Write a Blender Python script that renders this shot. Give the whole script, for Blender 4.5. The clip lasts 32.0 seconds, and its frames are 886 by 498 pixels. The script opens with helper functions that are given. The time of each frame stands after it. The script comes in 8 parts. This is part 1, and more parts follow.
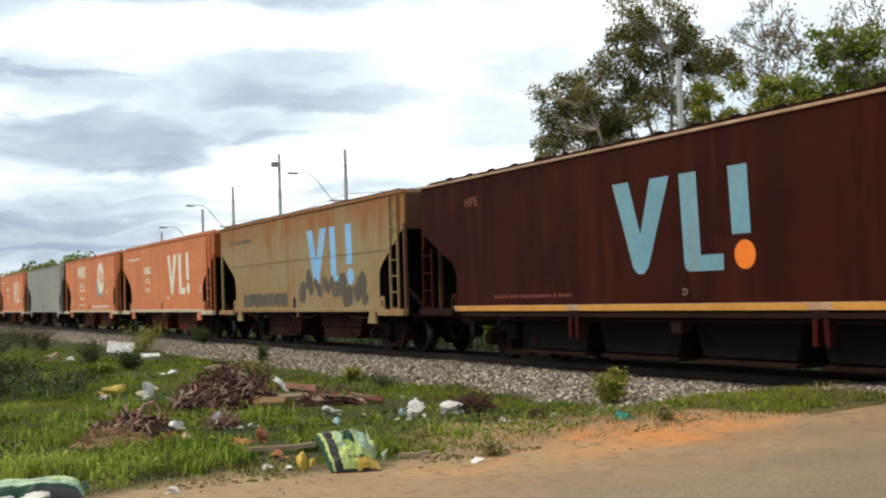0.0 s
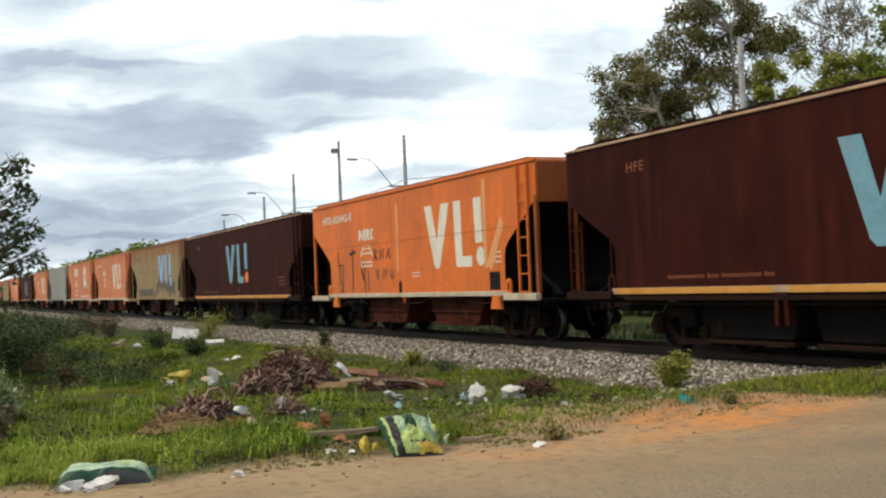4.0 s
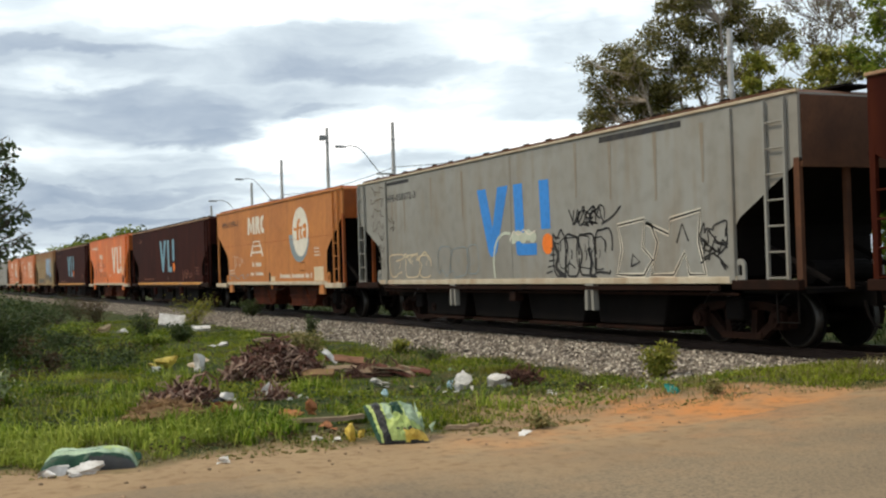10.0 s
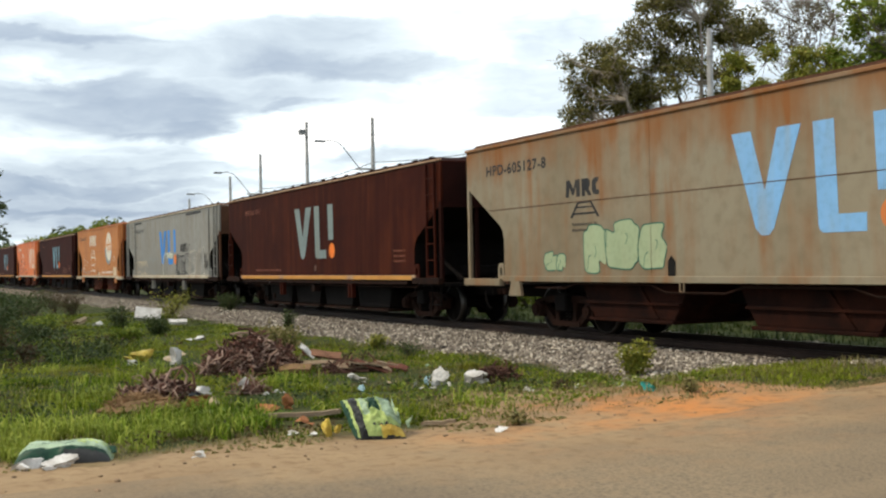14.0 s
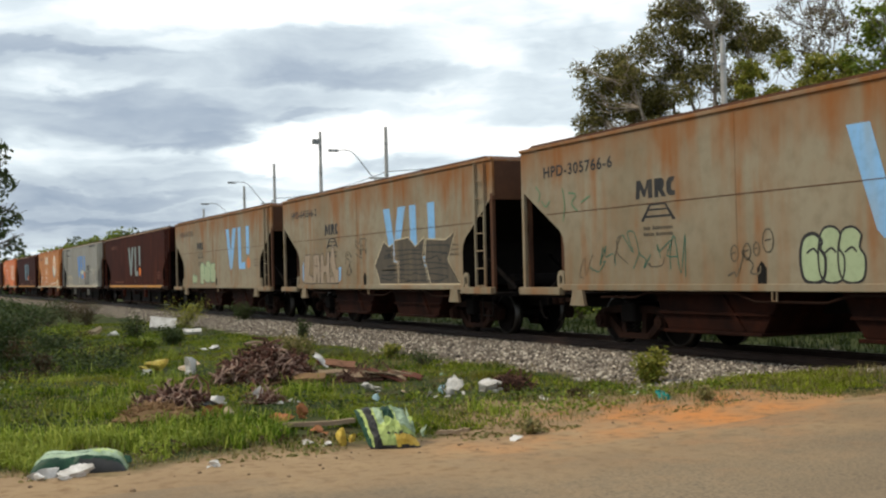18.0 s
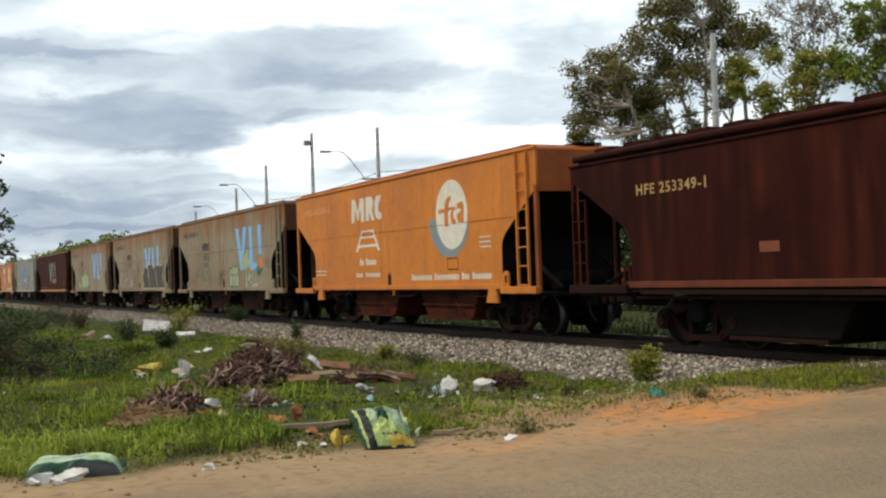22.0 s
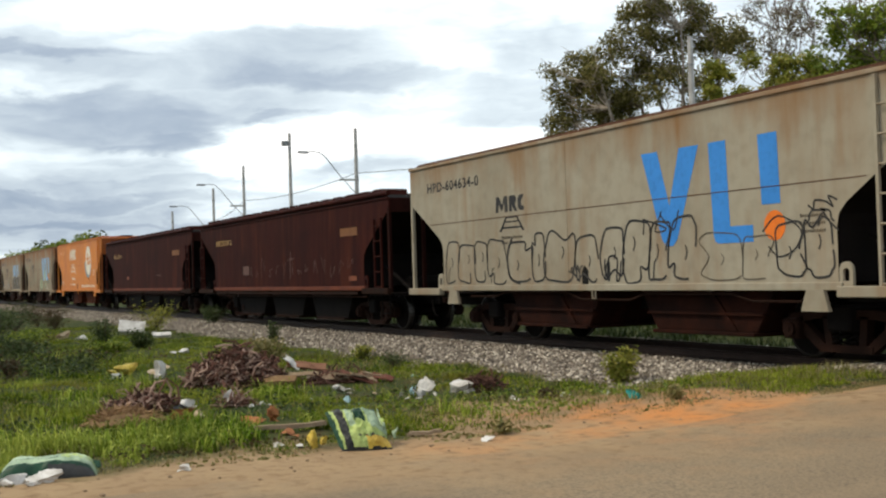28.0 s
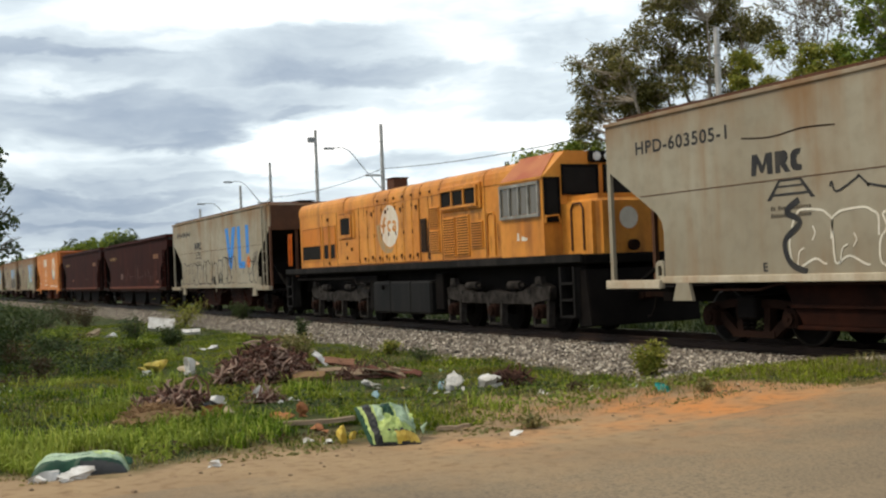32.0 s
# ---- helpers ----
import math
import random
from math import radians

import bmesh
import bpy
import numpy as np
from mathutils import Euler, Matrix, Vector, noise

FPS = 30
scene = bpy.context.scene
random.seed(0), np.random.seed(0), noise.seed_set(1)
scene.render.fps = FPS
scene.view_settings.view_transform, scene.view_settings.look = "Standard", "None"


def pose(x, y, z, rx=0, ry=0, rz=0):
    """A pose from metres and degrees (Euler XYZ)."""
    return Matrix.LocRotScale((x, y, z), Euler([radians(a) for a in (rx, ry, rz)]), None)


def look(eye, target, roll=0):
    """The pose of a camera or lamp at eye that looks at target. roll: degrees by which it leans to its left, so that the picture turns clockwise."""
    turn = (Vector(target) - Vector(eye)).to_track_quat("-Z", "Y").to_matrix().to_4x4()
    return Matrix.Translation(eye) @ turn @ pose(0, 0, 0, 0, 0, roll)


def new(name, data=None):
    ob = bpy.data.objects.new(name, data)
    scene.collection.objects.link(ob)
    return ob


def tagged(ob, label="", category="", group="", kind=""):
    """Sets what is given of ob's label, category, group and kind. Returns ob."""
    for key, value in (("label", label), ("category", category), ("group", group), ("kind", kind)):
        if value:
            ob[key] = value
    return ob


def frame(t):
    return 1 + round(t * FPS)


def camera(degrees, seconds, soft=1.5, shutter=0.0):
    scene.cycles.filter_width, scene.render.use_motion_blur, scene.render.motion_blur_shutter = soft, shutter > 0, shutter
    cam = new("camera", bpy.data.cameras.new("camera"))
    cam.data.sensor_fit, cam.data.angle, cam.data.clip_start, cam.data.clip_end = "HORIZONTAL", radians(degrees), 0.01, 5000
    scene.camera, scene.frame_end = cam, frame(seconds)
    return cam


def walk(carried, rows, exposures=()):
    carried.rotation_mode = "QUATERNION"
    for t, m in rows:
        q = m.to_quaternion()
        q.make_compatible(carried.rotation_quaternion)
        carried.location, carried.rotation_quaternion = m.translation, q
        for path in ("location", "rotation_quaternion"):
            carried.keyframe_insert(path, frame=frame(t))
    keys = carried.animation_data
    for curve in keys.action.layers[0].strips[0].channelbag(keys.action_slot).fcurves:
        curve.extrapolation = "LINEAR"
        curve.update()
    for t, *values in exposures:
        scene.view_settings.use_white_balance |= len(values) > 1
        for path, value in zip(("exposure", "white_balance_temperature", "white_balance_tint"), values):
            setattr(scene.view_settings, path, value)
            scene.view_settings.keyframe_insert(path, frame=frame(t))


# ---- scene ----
EYE = (0.0, 0.0, 1.62)
RAIL = 0.31          # height of the rail heads above the road
TRACK = 12.35        # distance from the camera's line to the track's centre line


def aim(yaw, pitch, roll):
    """A camera pose at the eye: degrees to the left of the track's square, up, and lean."""
    return pose(*EYE, 0, 0, yaw) @ pose(0, 0, 0, 90 + pitch) @ pose(0, 0, 0, 0, 0, roll)


# seconds, yaw, pitch, roll
TURNS = [
    (0.0, 62.19, 2.26, -1.75),
    (0.5, 62.13, 2.12, -1.60),
    (1.0, 62.44, 1.90, -1.91),
    (1.5, 62.78, 1.90, -1.90),
    (2.0, 63.19, 1.92, -1.99),
    (2.5, 63.90, 1.88, -2.26),
    (3.0, 64.69, 1.82, -2.28),
    (3.5, 65.12, 1.68, -2.30),
    (5.5, 65.24, 1.47, -2.22),
    (6.0, 65.26, 1.41, -2.24),
    (6.5, 65.32, 1.34, -2.02),
    (7.0, 65.36, 1.28, -1.94),
    (7.5, 65.13, 1.24, -2.03),
    (8.0, 65.20, 1.16, -1.95),
    (8.5, 64.92, 1.15, -1.86),
    (9.0, 64.82, 1.09, -1.71),
    (9.5, 64.70, 1.06, -1.69),
    (10.0, 64.61, 0.98, -1.74),
    (10.5, 64.51, 0.98, -1.63),
    (11.0, 64.42, 0.98, -1.55),
    (11.5, 64.35, 0.93, -1.72),
    (12.0, 64.17, 0.89, -1.71),
    (12.5, 64.22, 0.85, -1.63),
    (13.0, 64.04, 0.81, -1.43),
    (13.5, 63.51, 0.78, -0.96),
    (15.5, 64.02, 0.66, -1.92),
    (16.0, 64.33, 0.63, -1.76),
    (16.5, 64.71, 0.64, -1.70),
    (17.0, 65.14, 0.57, -1.59),
    (17.5, 65.11, 0.53, -0.99),
    (18.0, 64.22, 1.21, -1.33),
    (18.5, 64.43, 1.38, -1.01),
    (19.0, 64.56, 1.41, -1.40),
    (19.5, 64.52, 1.36, -1.84),
    (20.0, 64.50, 1.28, -1.78),
    (20.5, 64.19, 1.25, -1.61),
    (21.0, 64.20, 1.23, -1.95),
    (21.5, 63.86, 1.19, -1.94),
    (22.0, 63.86, 1.20, -1.96),
    (22.5, 63.58, 1.23, -2.05),
    (23.0, 63.28, 1.21, -1.61),
    (23.5, 63.22, 1.19, -1.63),
    (24.0, 63.28, 1.21, -1.46),
    (24.5, 63.38, 1.23, -1.47),
    (25.0, 63.19, 1.21, -1.72),
    (25.5, 63.05, 1.24, -1.81),
    (27.5, 62.89, 1.22, -1.64),
    (28.0, 62.74, 1.23, -1.72),
    (28.5, 62.99, 1.22, -1.60),
    (29.0, 63.12, 1.28, -1.74),
    (29.5, 63.15, 1.17, -1.87),
    (30.0, 63.29, 1.16, -1.85),
    (30.5, 63.64, 1.12, -2.19),
    (31.0, 63.79, 1.06, -2.17),
    (31.5, 64.06, 0.99, -2.29),
    (32.0, 64.09, 1.01, -2.30),
]
cam = camera(42.3, 32.0, soft=2.25)
walk(cam, [(t, aim(yaw, pitch, roll)) for t, yaw, pitch, roll in TURNS],
     [(0, 0.12), (2, 0.09), (3, -0.02), (6, 0.06), (8, -0.02), (9, -0.08), (11, 0.0), (13, 0.1), (16, 0.05), (17, 0.02), (19, -0.24), (21, -0.2), (23, 0.0), (24, 0.07), (25, 0.12), (28, -0.05), (29, -0.08), (31, -0.12), (32, -0.1)])

# metres that the train has gone at each full second
GONE = [-26.06, -18.72, -11.46, -4.26, 2.96, 10.16, 17.28, 24.40, 31.53, 38.62, 45.66, 52.70, 59.73, 66.68, 73.64, 80.62, 87.61, 94.69, 101.76, 108.74, 115.69, 122.66, 129.54, 136.32, 142.95, 149.62, 156.33, 163.02, 169.75, 176.48, 183.08, 189.54, 195.86]


def gone(t):
    """Metres that the train has gone at t seconds, smooth between the full seconds."""
    i = min(max(int(t), 0), len(GONE) - 2)
    a, b = GONE[i], GONE[i + 1]
    m0 = (b - GONE[i - 1]) / 2 if i > 0 else b - a
    m1 = (GONE[i + 2] - a) / 2 if i + 2 < len(GONE) else b - a
    u = t - i
    return (2 * u**3 - 3 * u * u + 1) * a + (u**3 - 2 * u * u + u) * m0 + (3 * u * u - 2 * u**3) * b + (u**3 - u * u) * m1


# ---- light ----
SUN_AZ, SUN_EL = radians(200), radians(52)      # the sun's bearing from +y towards +x, and its height
world = bpy.data.worlds.new("cloudy_sky")
scene.world = world
world.use_nodes = True


def cloudy(tree):
    """A Nishita sky behind two layers of broken grey cloud."""
    n, l = tree.nodes, tree.links
    n.clear()
    out = n.new("ShaderNodeOutputWorld")
    bg = n.new("ShaderNodeBackground")
    sky = n.new("ShaderNodeTexSky")
    sky.sky_type, sky.sun_disc = "NISHITA", False
    sky.sun_elevation, sky.sun_rotation = SUN_EL, SUN_AZ
    co = n.new("ShaderNodeTexCoord")
    sep = n.new("ShaderNodeSeparateXYZ")
    l.new(co.outputs["Generated"], sep.inputs[0])

    def m(op, a, b=None, clamp=False):
        x = n.new("ShaderNodeMath")
        x.operation, x.use_clamp = op, clamp
        for s, v in zip(x.inputs, (a, b)):
            if v is None:
                continue
            if isinstance(v, (int, float)):
                s.default_value = v
            else:
                l.new(v, s)
        return x.outputs[0]

    # a cloud deck seen in perspective
    up = m("MAXIMUM", m("ADD", sep.outputs[2], 0.22), 0.05)
    comb = n.new("ShaderNodeCombineXYZ")
    l.new(m("DIVIDE", sep.outputs[0], up), comb.inputs[0])
    l.new(m("DIVIDE", sep.outputs[1], up), comb.inputs[1])
    comb.inputs[2].default_value = CLOUD_SEED

    def noise_at(scale, detail, rough, dist):
        t = n.new("ShaderNodeTexNoise")
        t.inputs["Scale"].default_value = scale
        t.inputs["Detail"].default_value = detail
        t.inputs["Roughness"].default_value = rough
        t.inputs["Distortion"].default_value = dist
        l.new(comb.outputs[0], t.inputs["Vector"])
        return t.outputs[0]

    # bearing (from +y towards -x) and height, with wavering edges
    warp = m("MULTIPLY", m("SUBTRACT", noise_at(2.6, 5, 0.55, 0.3), 0.5), 0.20)
    warp2 = m("MULTIPLY", m("SUBTRACT", noise_at(4.1, 5, 0.55, 0.3), 0.5), 0.05)
    bearing = m("ADD", m("ARCTAN2", m("MULTIPLY", sep.outputs[0], -1.0), sep.outputs[1]), warp)
    rise = m("ADD", m("ARCSINE", sep.outputs[2]), warp2)

    def bank(az, el, across, up_):
        """How near a direction lies to the middle of one bank of cloud."""
        du = m("DIVIDE", m("SUBTRACT", bearing, az), across)
        dv = m("DIVIDE", m("SUBTRACT", rise, el), up_)
        d2 = m("ADD", m("MULTIPLY", du, du), m("MULTIPLY", dv, dv))
        r = n.new("ShaderNodeMapRange")
        r.interpolation_type = "SMOOTHSTEP"
        r.inputs["From Min"].default_value, r.inputs["From Max"].default_value = 1.6, 0.1
        l.new(d2, r.inputs["Value"])
        return r.outputs[0]

    # long flat streaks that lie along the horizon
    lie = n.new("ShaderNodeCombineXYZ")
    l.new(m("MULTIPLY", bearing, 3.2), lie.inputs[0])
    l.new(m("MULTIPLY", rise, 26.0), lie.inputs[1])
    band = n.new("ShaderNodeTexNoise")
    band.inputs["Scale"].default_value, band.inputs["Detail"].default_value, band.inputs["Roughness"].default_value = 1.0, 6, 0.55
    l.new(lie.outputs[0], band.inputs["Vector"])
    streaks = band.outputs[0]
    big, fine = noise_at(0.9, 3, 0.5, 0.4), noise_at(2.6, 6, 0.5, 0.4)
    mix = m("ADD", m("ADD", m("MULTIPLY", big, 0.34), m("MULTIPLY", fine, 0.30)), m("ADD", m("MULTIPLY", streaks, 0.34), -0.012))
    for az, el, across, up_, k in CLOUD_BANKS:
        mix = m("ADD", mix, m("MULTIPLY", bank(az, el, across, up_), k))
    ramp = n.new("ShaderNodeValToRGB")
    els = ramp.color_ramp.elements
    els[0].position, els[0].color = 0.27, (0.36, 0.45, 0.58, 1)
    els[1].position, els[1].color = 0.66, (1.60, 1.57, 1.52, 1)
    for pos, c in ((0.35, (0.50, 0.59, 0.70, 1)), (0.43, (0.70, 0.80, 0.88, 1)), (0.50, (0.91, 1.02, 1.08, 1)), (0.56, (1.21, 1.27, 1.29, 1))):
        els.new(pos).color = c
    l.new(mix, ramp.inputs[0])
    tint = n.new("ShaderNodeMix")
    tint.data_type, tint.blend_type = "RGBA", "MIX"
    tint.inputs["Factor"].default_value = 0.93
    scale = n.new("ShaderNodeVectorMath")
    scale.operation = "SCALE"
    scale.inputs["Scale"].default_value = 0.10
    l.new(sky.outputs[0], scale.inputs[0])
    l.new(scale.outputs[0], tint.inputs["A"])
    l.new(ramp.outputs[0], tint.inputs["B"])
    l.new(tint.outputs["Result"], bg.inputs["Color"])
    bg.inputs["Strength"].default_value = 1.0
    l.new(bg.outputs[0], out.inputs["Surface"])


CLOUD_SEED = 3.7
# banks of cloud: bearing, height, half width, half depth, and how much lighter or darker
CLOUD_BANKS = (
    (1.409, 0.135, 0.115, 0.026, -0.12), (1.355, 0.117, 0.055, 0.009, -0.09), (1.275, 0.232, 0.16, 0.022, 0.20), (1.240, 0.112, 0.075, 0.024, 0.23),
    (1.193, 0.174, 0.10, 0.013, -0.07), (1.449, 0.191, 0.075, 0.006, -0.09), (1.402, 0.070, 0.13, 0.008, -0.09), (1.440, 0.047, 0.12, 0.005, -0.07),
    (1.448, 0.028, 0.10, 0.008, -0.07), (1.238, 0.144, 0.026, 0.004, -0.06), (1.454, 0.170, 0.07, 0.009, 0.06), (1.068, 0.205, 0.08, 0.026, 0.10),
    (1.210, 0.080, 0.08, 0.009, 0.07), (1.040, 0.155, 0.08, 0.014, -0.05), (1.10, 0.115, 0.09, 0.018, 0.09), (1.350, 0.092, 0.09, 0.006, 0.05), (1.35, 0.20, 0.05, 0.008, 0.05), (1.42, 0.040, 0.20, 0.030, -0.10), (1.15, 0.060, 0.12, 0.012, 0.02))
cloudy(world.node_tree)
sun = new("sun", bpy.data.lights.new("sun", "SUN"))
sun.data.energy, sun.data.angle, sun.data.color = 2.3, radians(10), (1.0, 0.85, 0.63)
sun.matrix_world = look((20 * math.sin(SUN_AZ), 20 * math.cos(SUN_AZ), 20 * math.tan(SUN_EL)), (0, 0, 0))
scene.view_settings.exposure = 0.0

# ---- materials ----
MATS = {}


def material(name, base, rough=0.7, metal=0.0, dark=None, scale=2.0, mixing=0.5, bump=0.0, bump_scale=30.0,
             streak=None, streak_amount=0.0, stretch=(1, 1, 1), per_object=0.0, spec=0.18, coord="Object", from_top=None):
    """A surface with variation at two scales: broad patches between base and dark, fine grain in the relief,
    and, where streak is given, stains of that colour drawn out along z."""
    if name in MATS:
        return MATS[name]
    mat = bpy.data.materials.new(name)
    mat.use_nodes = True
    n, l = mat.node_tree.nodes, mat.node_tree.links
    bsdf = n["Principled BSDF"]
    bsdf.inputs["Roughness"].default_value = rough
    bsdf.inputs["Metallic"].default_value = metal
    bsdf.inputs["Specular IOR Level"].default_value = spec
    co = n.new("ShaderNodeTexCoord")

    def grain(sc, detail, squash=(1, 1, 1)):
        mp = n.new("ShaderNodeMapping")
        mp.inputs["Scale"].default_value = squash
        l.new(co.outputs[coord], mp.inputs[0])
        t = n.new("ShaderNodeTexNoise")
        t.inputs["Scale"].default_value, t.inputs["Detail"].default_value = sc, detail
        l.new(mp.outputs[0], t.inputs["Vector"])
        return t.outputs[0]

    def ramp(fac, lo, hi):
        r = n.new("ShaderNodeMapRange")
        r.inputs["From Min"].default_value, r.inputs["From Max"].default_value = lo, hi
        l.new(fac, r.inputs["Value"])
        return r.outputs[0]

    def blend(fac, a, b):
        x = n.new("ShaderNodeMix")
        x.data_type = "RGBA"
        for key, v in (("A", a), ("B", b)):
            if isinstance(v, tuple):
                x.inputs[key].default_value = (*v, 1)
            else:
                l.new(v, x.inputs[key])
        if isinstance(fac, float):
            x.inputs["Factor"].default_value = fac
        else:
            l.new(fac, x.inputs["Factor"])
        return x.outputs["Result"]

    def times(a, k):
        x = n.new("ShaderNodeMath")
        x.operation = "MULTIPLY"
        l.new(a, x.inputs[0])
        x.inputs[1].default_value = k
        return x.outputs[0]

    dark = dark or tuple(c * 0.6 for c in base)
    col = blend(times(ramp(grain(scale, 6, stretch), 0.35, 0.7), mixing * 2), base, dark)
    col = blend(times(ramp(grain(scale * 9, 3), 0.45, 0.75), 0.35), col, tuple(c * 0.7 for c in dark))
    if streak:
        runs = grain(1.0, 6, (3.6, 3.6, 0.45))
        blots = grain(0.7, 4)
        x = n.new("ShaderNodeMath")
        x.operation = "MULTIPLY"
        l.new(ramp(runs, 0.42, 0.72), x.inputs[0])
        l.new(ramp(blots, 0.35, 0.65), x.inputs[1])
        stain = times(x.outputs[0], streak_amount)
        if from_top:
            # rust that gathers under the eaves and runs down
            sep = n.new("ShaderNodeSeparateXYZ")
            l.new(co.outputs[coord], sep.inputs[0])
            y = n.new("ShaderNodeMath")
            y.operation = "ADD"
            l.new(sep.outputs[2], y.inputs[0])
            l.new(times(grain(1.1, 6, (1.3, 1.3, 0.35)), 2.6), y.inputs[1])
            z = n.new("ShaderNodeMath")
            z.operation = "ADD"
            z.use_clamp = True
            l.new(stain, z.inputs[0])
            l.new(times(ramp(y.outputs[0], from_top + 1.05, from_top + 1.80), 0.75), z.inputs[1])
            stain = z.outputs[0]
        col = blend(stain, col, streak)
    if per_object:
        info = n.new("ShaderNodeObjectInfo")
        hsv = n.new("ShaderNodeHueSaturation")
        v = n.new("ShaderNodeMapRange")
        v.inputs["To Min"].default_value, v.inputs["To Max"].default_value = 1 - per_object, 1 + per_object
        l.new(info.outputs["Random"], v.inputs["Value"])
        l.new(v.outputs[0], hsv.inputs["Value"])
        l.new(col, hsv.inputs["Color"])
        col = hsv.outputs[0]
    l.new(col, bsdf.inputs["Base Color"])
    if bump:
        b = n.new("ShaderNodeBump")
        b.inputs["Strength"].default_value, b.inputs["Distance"].default_value = bump, 0.02
        l.new(grain(bump_scale, 5), b.inputs["Height"])
        l.new(b.outputs[0], bsdf.inputs["Normal"])
    MATS[name] = mat
    return mat


ORANGE = material("orange_paint", (0.72, 0.165, 0.018), 0.5, dark=(0.50, 0.12, 0.02), scale=0.6, streak=(0.30, 0.10, 0.03), streak_amount=0.5, bump=0.08, bump_scale=4)
AMBER = material("faded_orange_paint", (0.60, 0.205, 0.024), 0.55, dark=(0.46, 0.15, 0.03), scale=0.6, streak=(0.25, 0.09, 0.03), streak_amount=0.5, bump=0.08, bump_scale=4)
RUSSET = material("russet_rusty_paint", (0.048, 0.0104, 0.0054), 0.65, dark=(0.025, 0.0060, 0.0040), spec=0.04, scale=0.45, streak=(0.10, 0.025, 0.009), streak_amount=0.75, stretch=(2.2, 2.2, 0.25), bump=0.08, bump_scale=4)
BROWN = material("brown_rusty_paint", (0.040, 0.0088, 0.0056), 0.65, dark=(0.021, 0.0054, 0.0040), spec=0.04, scale=0.45, streak=(0.068, 0.0165, 0.0072), streak_amount=0.75, stretch=(2.2, 2.2, 0.25), bump=0.08, bump_scale=4)
MAROON = material("maroon_rusty_paint", (0.034, 0.0076, 0.0055), 0.65, dark=(0.018, 0.0050, 0.0040), spec=0.04, scale=0.45, streak=(0.088, 0.022, 0.010), streak_amount=0.7, stretch=(2.2, 2.2, 0.25), bump=0.08, bump_scale=4)
BEIGE = material("weathered_cream_paint", (0.275, 0.24, 0.172), 0.65, dark=(0.195, 0.152, 0.095), scale=0.5, streak=(0.24, 0.098, 0.030), streak_amount=1.0, from_top=3.15, bump=0.08, bump_scale=4)
PALE = material("pale_greyish_cream_paint", (0.335, 0.305, 0.235), 0.65, dark=(0.25, 0.215, 0.155), scale=0.5, streak=(0.23, 0.13, 0.06), streak_amount=0.7, from_top=3.35, bump=0.08, bump_scale=4)
KHAKI = material("stained_khaki_paint", (0.27, 0.21, 0.11), 0.65, dark=(0.25, 0.16, 0.07), scale=0.5, streak=(0.24, 0.095, 0.028), streak_amount=0.9, from_top=3.0, bump=0.08, bump_scale=4)
GREY = material("grey_paint", (0.275, 0.275, 0.255), 0.6, dark=(0.215, 0.205, 0.18), scale=0.4, streak=(0.20, 0.15, 0.095), streak_amount=0.6, bump=0.08, bump_scale=4)
PINK = material("sun_bleached_orange_paint", (0.60, 0.20, 0.075), 0.6, dark=(0.46, 0.14, 0.05), scale=0.6, streak=(0.28, 0.11, 0.05), streak_amount=0.6, bump=0.08, bump_scale=4)
FADED_AMBER = material("sun_bleached_amber_paint", (0.50, 0.195, 0.050), 0.6, dark=(0.38, 0.14, 0.04), scale=0.6, streak=(0.25, 0.10, 0.04), streak_amount=0.6, bump=0.08, bump_scale=4)
LOCO = material("locomotive_orange_paint", (0.69, 0.295, 0.050), 0.5, dark=(0.54, 0.19, 0.028), scale=0.9, streak=(0.20, 0.075, 0.025), streak_amount=1.0, bump=0.05, bump_scale=5)
# the next two steels are darkened further by the shade under the wagons
SHADED_GRIME = material("sooty_underframe_steel", (0.010, 0.0080, 0.0070), 0.8, spec=0.06, dark=(0.006, 0.005, 0.005), scale=3, bump=0.2)
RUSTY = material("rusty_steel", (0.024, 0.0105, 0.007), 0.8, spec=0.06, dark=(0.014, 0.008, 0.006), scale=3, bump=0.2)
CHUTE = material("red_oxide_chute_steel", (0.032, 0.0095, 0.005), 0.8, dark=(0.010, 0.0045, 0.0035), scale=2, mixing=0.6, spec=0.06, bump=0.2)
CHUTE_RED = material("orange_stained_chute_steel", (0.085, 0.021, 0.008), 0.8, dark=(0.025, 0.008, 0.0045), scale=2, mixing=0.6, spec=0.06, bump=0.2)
TREAD = material("polished_wheel_tread", (0.10, 0.095, 0.09), 0.45, metal=1.0, scale=4)
RAILTOP = material("brown_rail_steel", (0.045, 0.028, 0.022), 0.55, metal=0.4, scale=4, bump=0.1)
CONCRETE = material("pole_concrete", (0.52, 0.51, 0.49), 0.85, dark=(0.3, 0.29, 0.28), scale=2, bump=0.15)
SLEEPER = material("weathered_sleeper_wood", (0.035, 0.027, 0.022), 0.9, dark=(0.018, 0.015, 0.013), scale=3, bump=0.3, per_object=0.3)

# ---- building helpers ----
def mesh_of(name, bm, mat, smooth=False):
    me = bpy.data.meshes.new(name)
    bmesh.ops.recalc_face_normals(bm, faces=bm.faces)
    bm.to_mesh(me)
    bm.free()
    for m in mat if isinstance(mat, (list, tuple)) else [mat]:
        me.materials.append(m)
    if smooth:
        for p in me.polygons:
            p.use_smooth = True
    return me


def part(name, bm, mat, parent, label="", smooth=False):
    """One mesh object under a thing or a part."""
    ob = new(name, mesh_of(name, bm, mat, smooth) if isinstance(bm, bmesh.types.BMesh) else bm)
    ob.parent = parent
    return tagged(ob, label)


